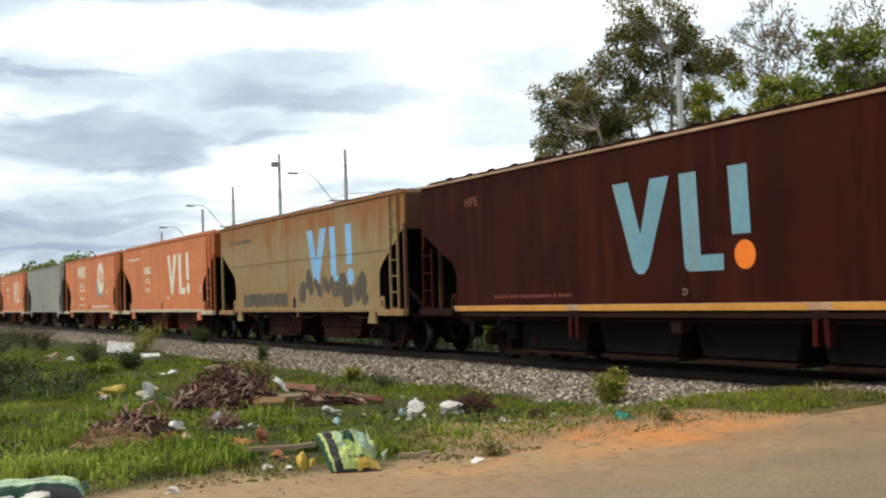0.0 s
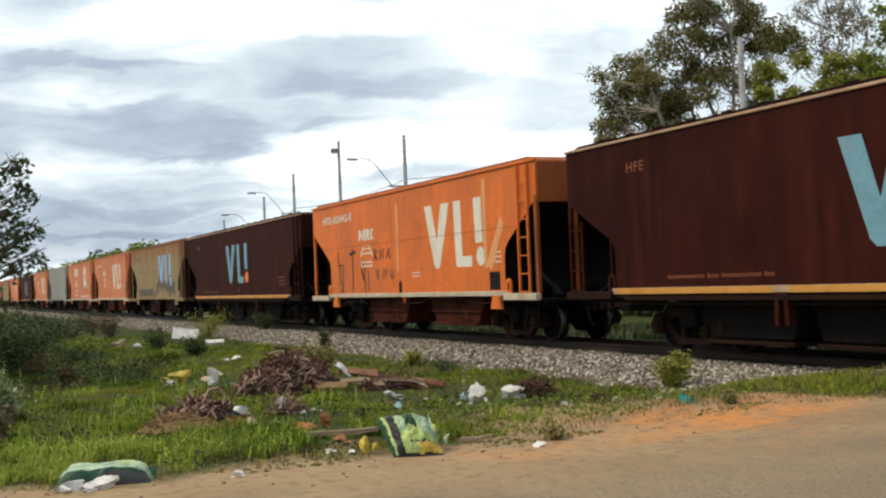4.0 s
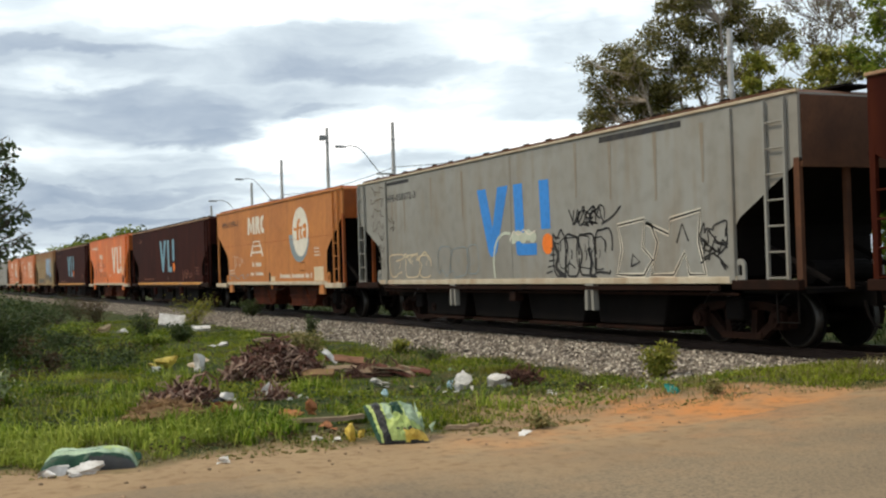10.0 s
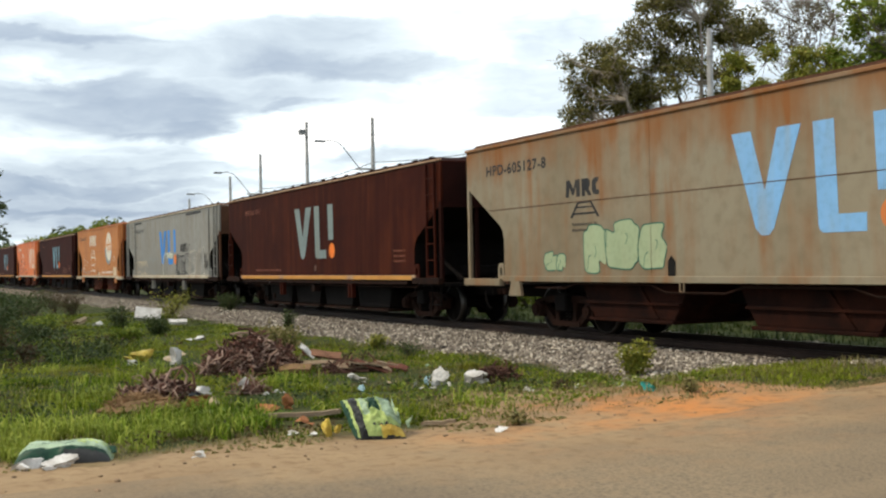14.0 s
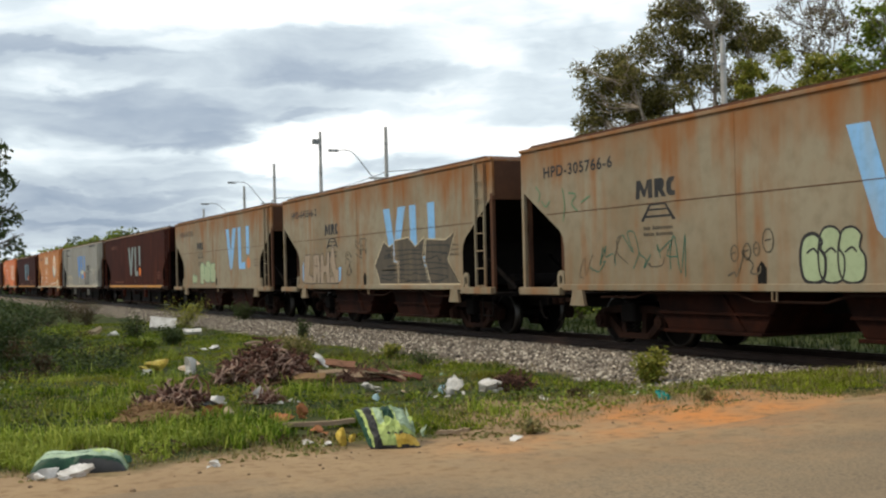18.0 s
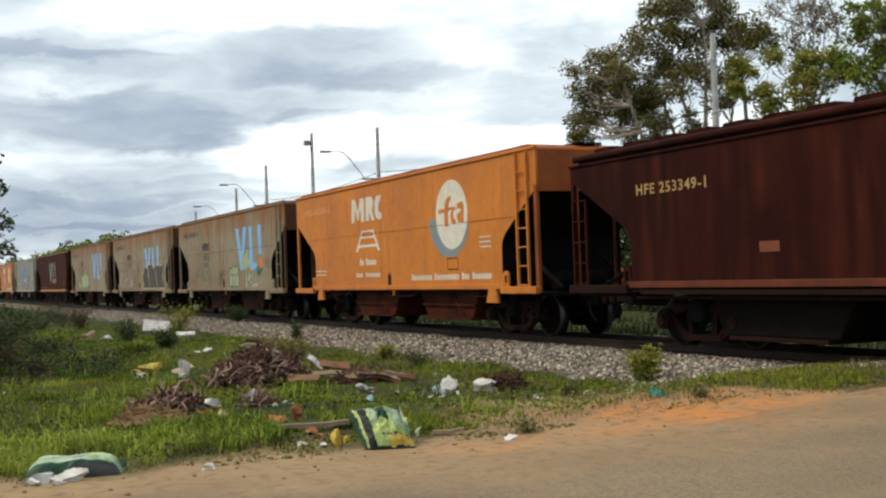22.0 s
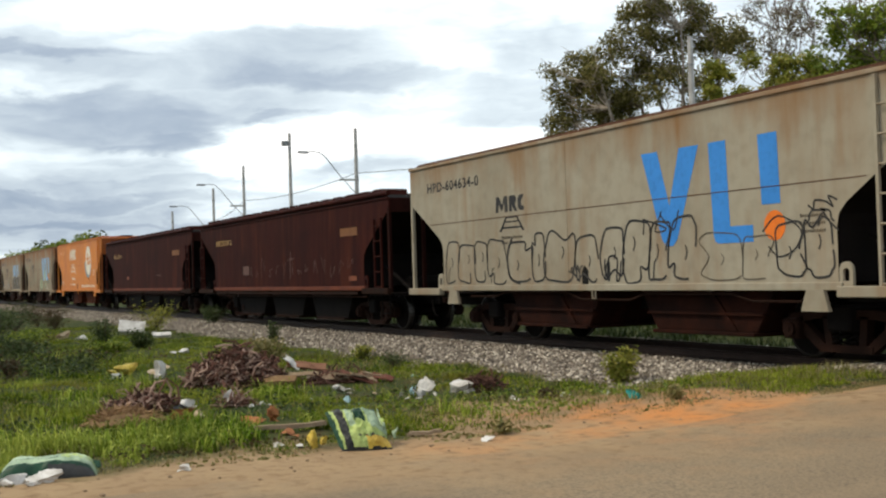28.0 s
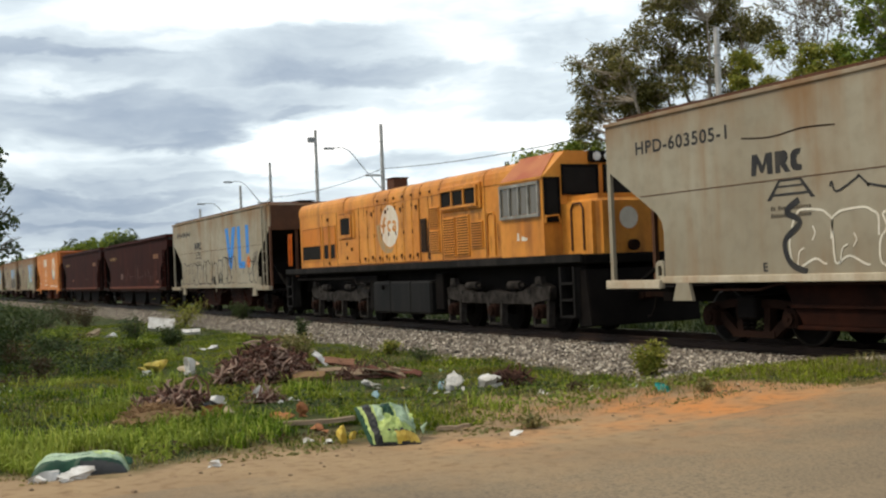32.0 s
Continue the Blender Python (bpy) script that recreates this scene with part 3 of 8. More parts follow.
def hopper(kind, x0, paint, label, trim=None, ends=None):
    """A covered hopper wagon: slab sides, sloping end sheets over open platforms, chutes below, ladders at the corners."""
    k = KINDS[kind]
    L, top, sill, a, b, apex, knee = (k[n] for n in ("length", "top", "sill", "left", "right", "apex", "knee"))
    car = thing("hopper_wagon", x0, TRACK, RAIL, label, "railway wagon", "wagons of the train")
    trim, ends = trim or paint, ends or paint
    key = f"/{kind}"
    piece(f"body{key}{paint.name}", body_mesh(kind), [paint, SHADED_GRIME], car)
    lift = 0.10
    # plain wagons: roof coloured near black to stand for the shaded gap under the pipe
    piece(f"roof{key}{paint.name}{ends.name}", lambda: prism([(0.06, top + 0.004), (L - 0.06, top + 0.004), (L - 0.35, top + lift), (0.35, top + lift)], -HALF + 0.05, HALF - 0.05), SHADED_GRIME if kind == "plain" else ends, car)
    piece(f"roof_walkway{key}", lambda: box(0.2, L - 0.2, -0.28, 0.28, top + lift + (0.015 if kind == "short" else 0.06), top + lift + (0.04 if kind == "short" else 0.09)), SHADED_GRIME, car)
    if kind == "plain":
        for s in (-1, 1):
            piece(f"roof_pipe{key}{s}", lambda: rod((0.1, s * (HALF - 0.04), top + 0.12), (L - 0.1, s * (HALF - 0.04), top + 0.12), 0.062, 10), paint, car)
    n = 14 if kind == "short" else 18
    for i in range(n):
        x = 0.9 + (L - 1.8) * i / (n - 1)
        if kind == "plain":
            piece(f"hatch_cover/plain", lambda: prism([(-0.34, 0), (0.34, 0), (0.26, 0.16), (-0.26, 0.16)], -0.30, 0.38, 0.01), paint, car, (x, -0.95, top + lift))
        elif kind == "long":
            piece("hatch_latch", lambda: add_tube(bmesh.new(), [(-0.12, 0, 0), (-0.10, 0, 0.06), (0.10, 0, 0.06), (0.12, 0, 0)], 0.018, 6), SHADED_GRIME, car, (x, -1.12, top + lift - 0.01))
        elif i % 3 == 1:
            piece("hatch_latch", lambda: add_tube(bmesh.new(), [(-0.12, 0, 0), (-0.10, 0, 0.06), (0.10, 0, 0.06), (0.12, 0, 0)], 0.018, 6), SHADED_GRIME, car, (x, -1.05, top + lift - 0.02))
    for s in (-1, 1):
        piece(f"top_rail{key}{trim.name}{paint.name}{s}", lambda: box(-0.02, L + 0.02, s * HALF - 0.035, s * HALF + 0.03, top - (0.005 if kind == "long" else 0.02), top + (0.04 if kind != "plain" else 0.015), 0.008), trim if kind == "long" else paint, car)
        piece(f"side_sill{key}{trim.name}{s}", lambda: box(a - 0.08, b + 0.08, s * HALF - 0.04, s * HALF + 0.025, sill, sill + 0.105, 0.008), trim, car)
        for p0, p1, q0, q1 in ((0.0, 0.09, -0.02, a - 0.04), (L - 0.11, L, b + 0.04, L + 0.02)):
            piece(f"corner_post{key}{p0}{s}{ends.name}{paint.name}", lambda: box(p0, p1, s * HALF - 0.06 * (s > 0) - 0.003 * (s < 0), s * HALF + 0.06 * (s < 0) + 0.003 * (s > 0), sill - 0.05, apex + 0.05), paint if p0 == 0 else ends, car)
            piece(f"end_sill{key}{q0}{s}{trim.name}", lambda: box(q0, q1, s * HALF - 0.10, s * HALF + 0.018, sill - 0.085, sill + 0.055, 0.01), trim if kind == "short" else RUSTY, car)
        for x in ((a + 0.55, b - 0.3) if kind == "short" else ()):
            piece(f"bolster_gusset{key}{s}{paint.name}", lambda: prism([(-0.22, 0.68), (0.26, 0.68), (0.18, 0.955), (-0.12, 0.955)], s * HALF - 0.05, s * HALF + 0.01), paint, car, (x - 0.1, 0, 0))
        for x in (a - 0.13, b + 0.13):
            piece(f"lifting_lug/{kind}{ends.name}{paint.name}", bracket_mesh, paint, car, (x, s * (HALF - 0.01), sill + 0.05))
        add_ladder(car, kind, b + 0.78 if kind != "short" else b + 0.72, s, sill - 0.08, top - 0.04 if kind != "plain" else apex - 0.2, paint)
        if kind != "short":
            add_ladder(car, kind + "f", 0.13, s, sill - 0.08, apex - 0.35 if paint is not GREY else top - 0.05, paint)
    # upper end sheets, with their braces
    for x0e, x1e, sx in ((L, L + 0.012, 1), (-0.012, 0.0, -1)):
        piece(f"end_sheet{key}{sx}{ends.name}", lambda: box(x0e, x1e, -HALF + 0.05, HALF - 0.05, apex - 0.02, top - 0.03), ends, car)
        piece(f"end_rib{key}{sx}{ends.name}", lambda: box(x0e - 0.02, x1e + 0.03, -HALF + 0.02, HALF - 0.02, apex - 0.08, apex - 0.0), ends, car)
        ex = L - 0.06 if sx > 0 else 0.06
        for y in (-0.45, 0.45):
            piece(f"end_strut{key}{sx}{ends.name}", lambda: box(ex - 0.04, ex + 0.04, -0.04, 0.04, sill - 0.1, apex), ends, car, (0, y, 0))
        base_x = b + 0.05 if sx > 0 else a - 0.05
        for y in (-0.8, 0.8):
            piece(f"slope_brace{key}{sx}", lambda: rod((ex, 0, sill), (base_x, 0, knee - 0.3), 0.045, 6), SHADED_GRIME, car, (0, y, 0))
        piece("air_reservoir", lambda: rod((0, -0.55, 0), (0, 0.55, 0), 0.17, 14), SHADED_GRIME, car, (L - 0.75 if sx > 0 else 0.7, 0, sill + 0.14))
        piece("hand_wheel", lambda: wheel_ring(), SHADED_GRIME, car, (L + 0.06 if sx > 0 else -0.06, 0.6, 1.9))
        piece(f"coupler/{sx}", lambda: add_box_more(box(-0.45, 0.15, -0.09, 0.09, 0.66, 0.88, 0.02), sx), RUSTY, car, (L + 0.35 if sx > 0 else -0.35, 0, 0))
        piece(f"air_hose/{sx}", lambda: add_tube(bmesh.new(), [(0, 0, 0.7), (0.06, 0, 0.5), (0.16, 0, 0.36), (0.28, 0, 0.33)] if sx > 0 else [(0, 0, 0.7), (-0.06, 0, 0.5), (-0.16, 0, 0.36), (-0.28, 0, 0.33)], 0.025, 6), SHADED_GRIME, car, (L + 0.1 if sx > 0 else -0.1, -0.35, 0))
    for e0, e1 in ((0.0, a), (b, L)):
        piece(f"end_platform{key}{e0}", lambda: box(e0 + 0.05, e1 - 0.05, -HALF + 0.1, HALF - 0.1, sill - 0.14, sill - 0.07), SHADED_GRIME, car)
    piece(f"centre_sill{key}", lambda: box(-0.15, L + 0.15, -0.18, 0.18, sill - 0.35, sill - 0.02), SHADED_GRIME, car)
    for s in (-1, 1):
        piece(f"step_iron/{kind}{s}", lambda: add_tube(bmesh.new(), [(0, 0, sill - 0.08), (0, 0, 0.42), (0.42, 0, 0.42), (0.42, 0, sill - 0.08)], 0.018, 6), SHADED_GRIME, car, (L - 0.55, s * (HALF - 0.03), 0))
    if kind == "short":
        for c in (5.35, 9.45):
            tone = CHUTE_RED if paint in (ORANGE, AMBER, FADED_AMBER, PINK) else CHUTE
            ch = piece("hopper_chute/short" + tone.name, lambda: prism([(-1.55, sill + 0.08), (1.55, sill + 0.08), (1.30, 0.62), (1.12, 0.34), (-1.12, 0.34), (-1.30, 0.62)], -1.12, 1.12, 0.015), tone, car, (c, 0, 0))
            piece("chute_rim/" + tone.name, lambda: box(-1.3, 1.3, -1.17, 1.17, 0.585, 0.625), tone, ch)
            piece("chute_gate/" + tone.name, lambda: box(-1.15, 1.15, -1.2, 1.2, 0.29, 0.345, 0.01), tone, ch)
            piece("chute_rib/" + tone.name, lambda: prism([(0.1, sill), (0.22, sill), (0.75, 0.36), (0.63, 0.36)], -1.155, -1.115), tone, ch)
        for s in (-1, 1):
            piece(f"brake_pipe/{s}", lambda: add_tube(bmesh.new(), [(2.6, 0, 0.84), (3.6, 0, 0.84), (3.95, 0, 0.92), (6.1, 0, 0.92), (6.5, 0, 0.80), (7.9, 0, 0.80), (8.3, 0, 0.90), (10.3, 0, 0.90), (10.7, 0, 0.80), (11.9, 0, 0.80)], 0.018, 6), RUSTY, car, (0, s * (HALF - 0.04), 0))
        piece(f"poke_hole{key}", lambda: flat(bmesh.new(), [(-0.09, 0), (0.09, 0), (0.10, 0.22), (0.0, 0.32), (-0.10, 0.22)], 0), BLACK, car, (6.72, SKIN - 0.002, sill + 0.11))
        piece(f"shackle/{paint.name}", lambda: add_tube(bmesh.new(), [(-0.045, 0, 0), (-0.045, 0, -0.13), (0.045, 0, -0.13), (0.045, 0, 0)], 0.016, 6), paint, car, (6.98, -HALF - 0.02, sill))
        piece(f"weld_seam{key}{ends.name}", lambda: box(a * 0.62, L - 0.9, -HALF - 0.007, -HALF - 0.001, 2.347, 2.358), ends, car)
        piece(f"weld_seam{key}up{paint.name}", lambda: box(6.2, 6.215, -HALF - 0.006, -HALF - 0.001, sill + 0.1, top - 0.03), paint, car)
    else:
        for c in (4.75, 8.15, 11.55) if kind == "plain" else (4.55, 7.0, 9.45, 11.9):
            ch = piece(f"hopper_chute/{kind}", lambda: prism([(-1.6, sill + 0.08), (1.6, sill + 0.08), (1.15, 0.24), (-1.15, 0.24)] if kind == "plain" else [(-1.2, sill + 0.08), (1.2, sill + 0.08), (0.95, 0.26), (-0.95, 0.26)], -1.02, 1.02, 0.015), SHADED_GRIME, car, (c, 0, 0))
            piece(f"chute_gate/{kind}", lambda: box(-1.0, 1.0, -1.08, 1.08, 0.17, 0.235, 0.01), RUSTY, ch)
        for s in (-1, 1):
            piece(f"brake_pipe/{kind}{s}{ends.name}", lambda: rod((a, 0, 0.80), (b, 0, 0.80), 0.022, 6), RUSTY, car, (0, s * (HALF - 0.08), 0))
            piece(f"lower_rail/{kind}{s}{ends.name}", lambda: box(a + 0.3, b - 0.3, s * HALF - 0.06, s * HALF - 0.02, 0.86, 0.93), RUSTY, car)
            if kind == "long":
                for x in (5.68, 11.2):
                    piece(f"hopper_bracket/{s}{paint.name}", lambda: add_box_more(prism([(-0.13, 0.97), (0.13, 0.97), (0.15, 0.50), (0.07, 0.50), (0.05, 0.85), (-0.05, 0.85), (-0.07, 0.50), (-0.15, 0.50)], s * HALF - 0.05, s * HALF + 0.055), 0), paint, car, (x, 0, 0))
        if kind == "long":
            piece("valve_box", lambda: box(-0.12, 0.12, -0.1, 0.1, 0.62, 0.82, 0.01), RUSTY, car, (8.3, -HALF + 0.1, 0))
    for x in k["bogies"]:
        bogie(car, x)
    CARS.append((car, x0))
    return car


def add_box_more(bm, sx):
    """The knuckle at the outer end of a coupler."""
    if sx:
        add_box(bm, 0.15 if sx > 0 else -0.60, 0.30 if sx > 0 else -0.45, -0.16, 0.12, 0.62, 0.92, 0.03)
    return bm


def wheel_ring():
    bm = bmesh.new()
    pts = [(0, 0.28 * math.cos(i * math.tau / 16), 0.28 * math.sin(i * math.tau / 16)) for i in range(17)]
    add_tube(bm, pts, 0.018, 6)
    for i in (0, 5, 11):
        add_rod(bm, (0, 0, 0), pts[i], 0.014, 6)
    return bm


BLACK = material("black_void_paint", (0.012, 0.011, 0.010), 0.9, scale=3)
# ---- paint marks on the wagons ----
def pigment(name, rgb, wear=None, amount=0.5):
    """Faded paint that lets the rust show in vertical runs."""
    return material("painted_" + name, rgb, 0.6, dark=tuple(c * 0.82 for c in rgb), scale=1.2, mixing=0.4, streak=wear, streak_amount=amount if wear else 0.0)


BLUE = pigment("bright_blue", (0.045, 0.24, 0.66))
PALE_BLUE = pigment("pale_blue", (0.22, 0.46, 0.78), (0.33, 0.30, 0.22), 0.6)
TEAL_GREY = pigment("faded_grey_blue", (0.16, 0.33, 0.42), (0.22, 0.19, 0.12), 0.5)
TEAL_FADED = pigment("faded_grey_green", (0.21, 0.27, 0.27), (0.20, 0.17, 0.11), 0.5)
SPOT = pigment("orange_spot", (0.82, 0.20, 0.025))
SPOT_PALE = pigment("faded_orange_spot", (0.62, 0.20, 0.06), (0.35, 0.25, 0.15), 0.5)
WHITE = pigment("white", (0.72, 0.68, 0.58), (0.5, 0.25, 0.10), 0.35)
CREAM = pigment("cream", (0.62, 0.52, 0.36), (0.40, 0.18, 0.06), 0.6)
CHAR = pigment("black", (0.030, 0.030, 0.032), (0.2, 0.17, 0.12), 0.3)
SLATE = pigment("grey_blue_ring", (0.22, 0.27, 0.29))
MINT = pigment("pale_green", (0.36, 0.44, 0.27), (0.40, 0.36, 0.24), 0.4)
DEEP_GREEN = pigment("deep_green", (0.03, 0.14, 0.10))
YELLOWISH = pigment("ochre_stripe", (0.58, 0.28, 0.06), (0.32, 0.12, 0.03), 0.6)
FADED_TAN = pigment("faded_tan", (0.20, 0.062, 0.028), (0.07, 0.02, 0.012), 1.0)
TAN_NUMBER = pigment("worn_yellowish", (0.46, 0.30, 0.12), (0.06, 0.018, 0.01), 0.9)
SMOKE = pigment("dark_grey", (0.085, 0.072, 0.055), (0.20, 0.15, 0.085), 0.9)
FADED_GREEN = pigment("faded_green", (0.13, 0.22, 0.13), (0.24, 0.16, 0.08), 0.6)
PALE_HALO = pigment("chalky_mint", (0.52, 0.56, 0.46), (0.36, 0.32, 0.22), 0.4)
SALMON = pigment("faded_salmon", (0.33, 0.255, 0.185), (0.26, 0.2, 0.13), 0.6)
TAPE = pigment("peeling_pale_orange", (0.72, 0.36, 0.16), (0.62, 0.18, 0.04), 0.8)


def shape(car, name, polys, mat, dy=0.0, label=""):
    bm = bmesh.new()
    for pts in polys:
        flat(bm, pts, SKIN - dy)
    bmesh.ops.remove_doubles(bm, verts=bm.verts[:], dist=0.0005)
    ob = part(name, bm, mat, car, label)
    return ob


def oval(x, z, rx, rz, n=28):
    return [(x + rx * math.cos(i * math.tau / n), z + rz * math.sin(i * math.tau / n)) for i in range(n)]


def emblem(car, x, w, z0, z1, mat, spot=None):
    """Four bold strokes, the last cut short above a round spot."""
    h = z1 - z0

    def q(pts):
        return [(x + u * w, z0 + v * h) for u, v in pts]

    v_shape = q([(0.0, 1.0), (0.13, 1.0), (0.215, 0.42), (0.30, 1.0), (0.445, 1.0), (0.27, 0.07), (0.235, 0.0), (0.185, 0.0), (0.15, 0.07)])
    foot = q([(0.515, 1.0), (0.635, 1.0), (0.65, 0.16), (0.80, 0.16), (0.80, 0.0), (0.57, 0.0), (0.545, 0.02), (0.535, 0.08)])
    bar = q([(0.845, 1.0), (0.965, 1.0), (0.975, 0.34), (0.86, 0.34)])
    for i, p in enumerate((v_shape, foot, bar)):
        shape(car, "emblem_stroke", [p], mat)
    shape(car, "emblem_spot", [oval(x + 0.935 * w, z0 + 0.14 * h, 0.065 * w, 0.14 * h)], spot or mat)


def company_mark(car, x, w, z0, z1, mat):
    """Three blocky strokes, a small picture of a track below them, and two lines of small print."""
    h = z1 - z0

    def q(pts):
        return [(x + u * w, z0 + v * h) for u, v in pts]

    polys = [q([(0.0, 0), (0.10, 0), (0.13, 0.55), (0.20, 0.1), (0.25, 0.1), (0.32, 0.6), (0.33, 0), (0.44, 0), (0.44, 1), (0.31, 1), (0.24, 0.45), (0.14, 1), (0.03, 1)]),
             q([(0.49, 0), (0.59, 0), (0.59, 0.36), (0.68, 0), (0.78, 0), (0.70, 0.42), (0.74, 0.6), (0.74, 0.85), (0.68, 1), (0.49, 1)]),
             q([(1.0, 0.02), (0.90, 0.0), (0.83, 0.08), (0.79, 0.25), (0.79, 0.75), (0.83, 0.92), (0.90, 1), (1.0, 0.98), (0.96, 0.74), (0.92, 0.70), (0.905, 0.5), (0.92, 0.30), (1.0, 0.26)])]
    for p in polys:
        shape(car, "mark_stroke", [p], mat)


def track_sign(car, x, w, z0, z1, mat):
    h = z1 - z0

    def q(pts):
        return [(x + u * w, z0 + v * h) for u, v in pts]

    for p in ([(0, 0), (0.09, 0), (0.32, 1), (0.26, 1)], [(0.91, 0), (1, 0), (0.74, 1), (0.68, 1)]):
        shape(car, "track_stroke", [q(p)], mat, 0.001)
    for p in ([(0.08, 0.2), (0.92, 0.2), (0.90, 0.32), (0.12, 0.32)], [(0.2, 0.62), (0.8, 0.62), (0.78, 0.71), (0.22, 0.71)], [(0.24, 0.92), (0.76, 0.92), (0.74, 1.0), (0.26, 1.0)]):
        shape(car, "track_rung", [q(p)], mat, 0.0018)


def print_bars(car, x0, x1, zs, hgt, mat, words=3, seed=1):
    """Lines of print that is not to be read: a small bar for each character, a gap between words."""
    rnd = random.Random(seed)
    wd = hgt * 0.62
    for z in zs:
        polys = []
        n = max(int((x1 - x0) / (wd * 1.3)), 1)
        gaps = set(rnd.sample(range(1, max(n, 2)), min(words - 1, max(n - 1, 0)))) if n > 2 else set()
        for i in range(n):
            if i in gaps:
                continue
            x = x0 + i * wd * 1.3
            t = hgt * (1.0 if i == 0 or i - 1 in gaps else 0.76)
            polys.append([(x, z), (x + wd * 0.95, z), (x + wd, z + t), (x + 0.1 * wd, z + t)])
        if polys:
            tagged(shape(car, "small_print", polys, mat, 0.001), kind="stuff")


def lettering(car, text, x, z, w, mat):
    """A painted number in the built-in font, w metres wide."""
    cu = bpy.data.curves.new("lettering", "FONT")
    cu.body, cu.size, cu.offset, cu.space_character = text, 0.4, 0.009, 1.14
    ob = bpy.data.objects.new("lettering", cu)
    scene.collection.objects.link(ob)
    bpy.context.view_layer.update()
    me = bpy.data.meshes.new_from_object(ob.evaluated_get(bpy.context.evaluated_depsgraph_get()))
    bpy.data.objects.remove(ob)
    bpy.data.curves.remove(cu)
    lo, hi = min(v.co.x for v in me.vertices), max(v.co.x for v in me.vertices)
    s = w / (hi - lo)
    for v in me.vertices:
        v.co = ((v.co.x - lo) * s, 0, v.co.y * s * LETTER_TALL)
    me.materials.clear()
    me.materials.append(mat)
    t = part("wagon_number", me, None, car)
    t.location = (x, SKIN - 0.001, z)
    return t


LETTER_TALL = 0.84


def ribbon(path, width, closed=False):
    """Quads along a path of (x, z): one stroke of a spray can."""
    pts = [Vector((x, 0, z)) for x, z in path]
    n = len(pts)
    quads, prev = [], None
    for i in range(n + (1 if closed else 0)):
        a, b = pts[(i - 1) % n if closed or i else 0], pts[(i + 1) % n if closed or i < n - 1 else n - 1]
        d = (b - a).normalized() if (b - a).length else Vector((1, 0, 0))
        side = Vector((-d.z, 0, d.x)) * width / 2
        cur = (pts[i % n] + side, pts[i % n] - side)
        if prev:
            quads.append([(p.x, p.z) for p in (prev[0], cur[0], cur[1], prev[1])])
        prev = cur
    return quads


def smooth_path(keys, per=5, closed=False):
    out, n = [], len(keys)
    for i in range(n if closed else n - 1):
        p = [keys[(i + k) % n] if closed else keys[min(max(i + k, 0), n - 1)] for k in (-1, 0, 1, 2)]
        for j in range(per):
            u = j / per
            out.append(tuple(0.5 * (2 * p[1][c] + (p[2][c] - p[0][c]) * u + (2 * p[0][c] - 5 * p[1][c] + 4 * p[2][c] - p[3][c]) * u * u + (3 * p[1][c] - p[0][c] - 3 * p[2][c] + p[3][c]) * u**3) for c in (0, 1)))
    return out if closed else out + [keys[-1]]


def bubbles(car, x0, x1, z0, z1, n, line, fill=None, width=0.035, seed=1):
    """A row of fat sprayed outlines that lean on one another, each with a small eye and a loose stroke."""
    rnd = random.Random(seed)
    cuts = [0.0] + sorted((i + rnd.uniform(-0.22, 0.22)) / n for i in range(1, n)) + [1.0]
    for i in range(n):
        a, b = x0 + (x1 - x0) * cuts[i], x0 + (x1 - x0) * cuts[i + 1]
        cx, w = (a + b) / 2, (b - a) * 1.06
        lean, top, foot = rnd.uniform(-0.12, 0.16), z1 - rnd.uniform(0.0, 0.16) * (z1 - z0), z0 + rnd.uniform(0.0, 0.08) * (z1 - z0)
        zc, hh = (top + foot) / 2, (top - foot) / 2
        notch = rnd.randrange(14)
        keys = []
        for k in range(14):
            an = math.tau * k / 14
            c, q = math.cos(an), math.sin(an)
            p = 0.55
            u, v = math.copysign(abs(c) ** p, c), math.copysign(abs(q) ** p, q)
            r = rnd.uniform(0.9, 1.04) * (0.62 if k == notch else 1.0)
            keys.append((cx + w / 2 * u * r + lean * v * hh, zc + hh * v * r))
        path = smooth_path(keys, 4, True)
        strokes = ribbon(path[: rnd.choice((46, 50, 56))], width)
        u, v = cx + rnd.uniform(-0.12, 0.12) * w, zc + rnd.uniform(-0.15, 0.3) * hh
        strokes += ribbon(smooth_path([(u, v + 0.22 * hh), (u + 0.05 * w, v), (u - 0.02 * w, v - 0.25 * hh)], 4), width * 0.7)
        if rnd.random() < 0.5:
            strokes += ribbon(smooth_path([(a + 0.15 * w, foot + 0.1 * hh), (a + 0.2 * w, foot + 0.6 * hh), (a + 0.32 * w, foot + 0.75 * hh)], 4), width * 0.7)
        if fill:
            shape(car, "graffiti_fill", [path], fill, 0.002 + 0.0005 * (i % 2))
        shape(car, "graffiti_outline", strokes, line, 0.0035)


def block_letter(car, pts, fill, line, width, inner=None):
    """One sprayed block letter: a filled polygon, its outline and its eye."""
    if fill:
        shape(car, "graffiti_fill", [pts], fill, 0.002)
    strokes = ribbon(pts, width, True)
    for p in inner or ():
        strokes += ribbon(p, width * 0.8)
    shape(car, "graffiti_outline", strokes, line, 0.0035)


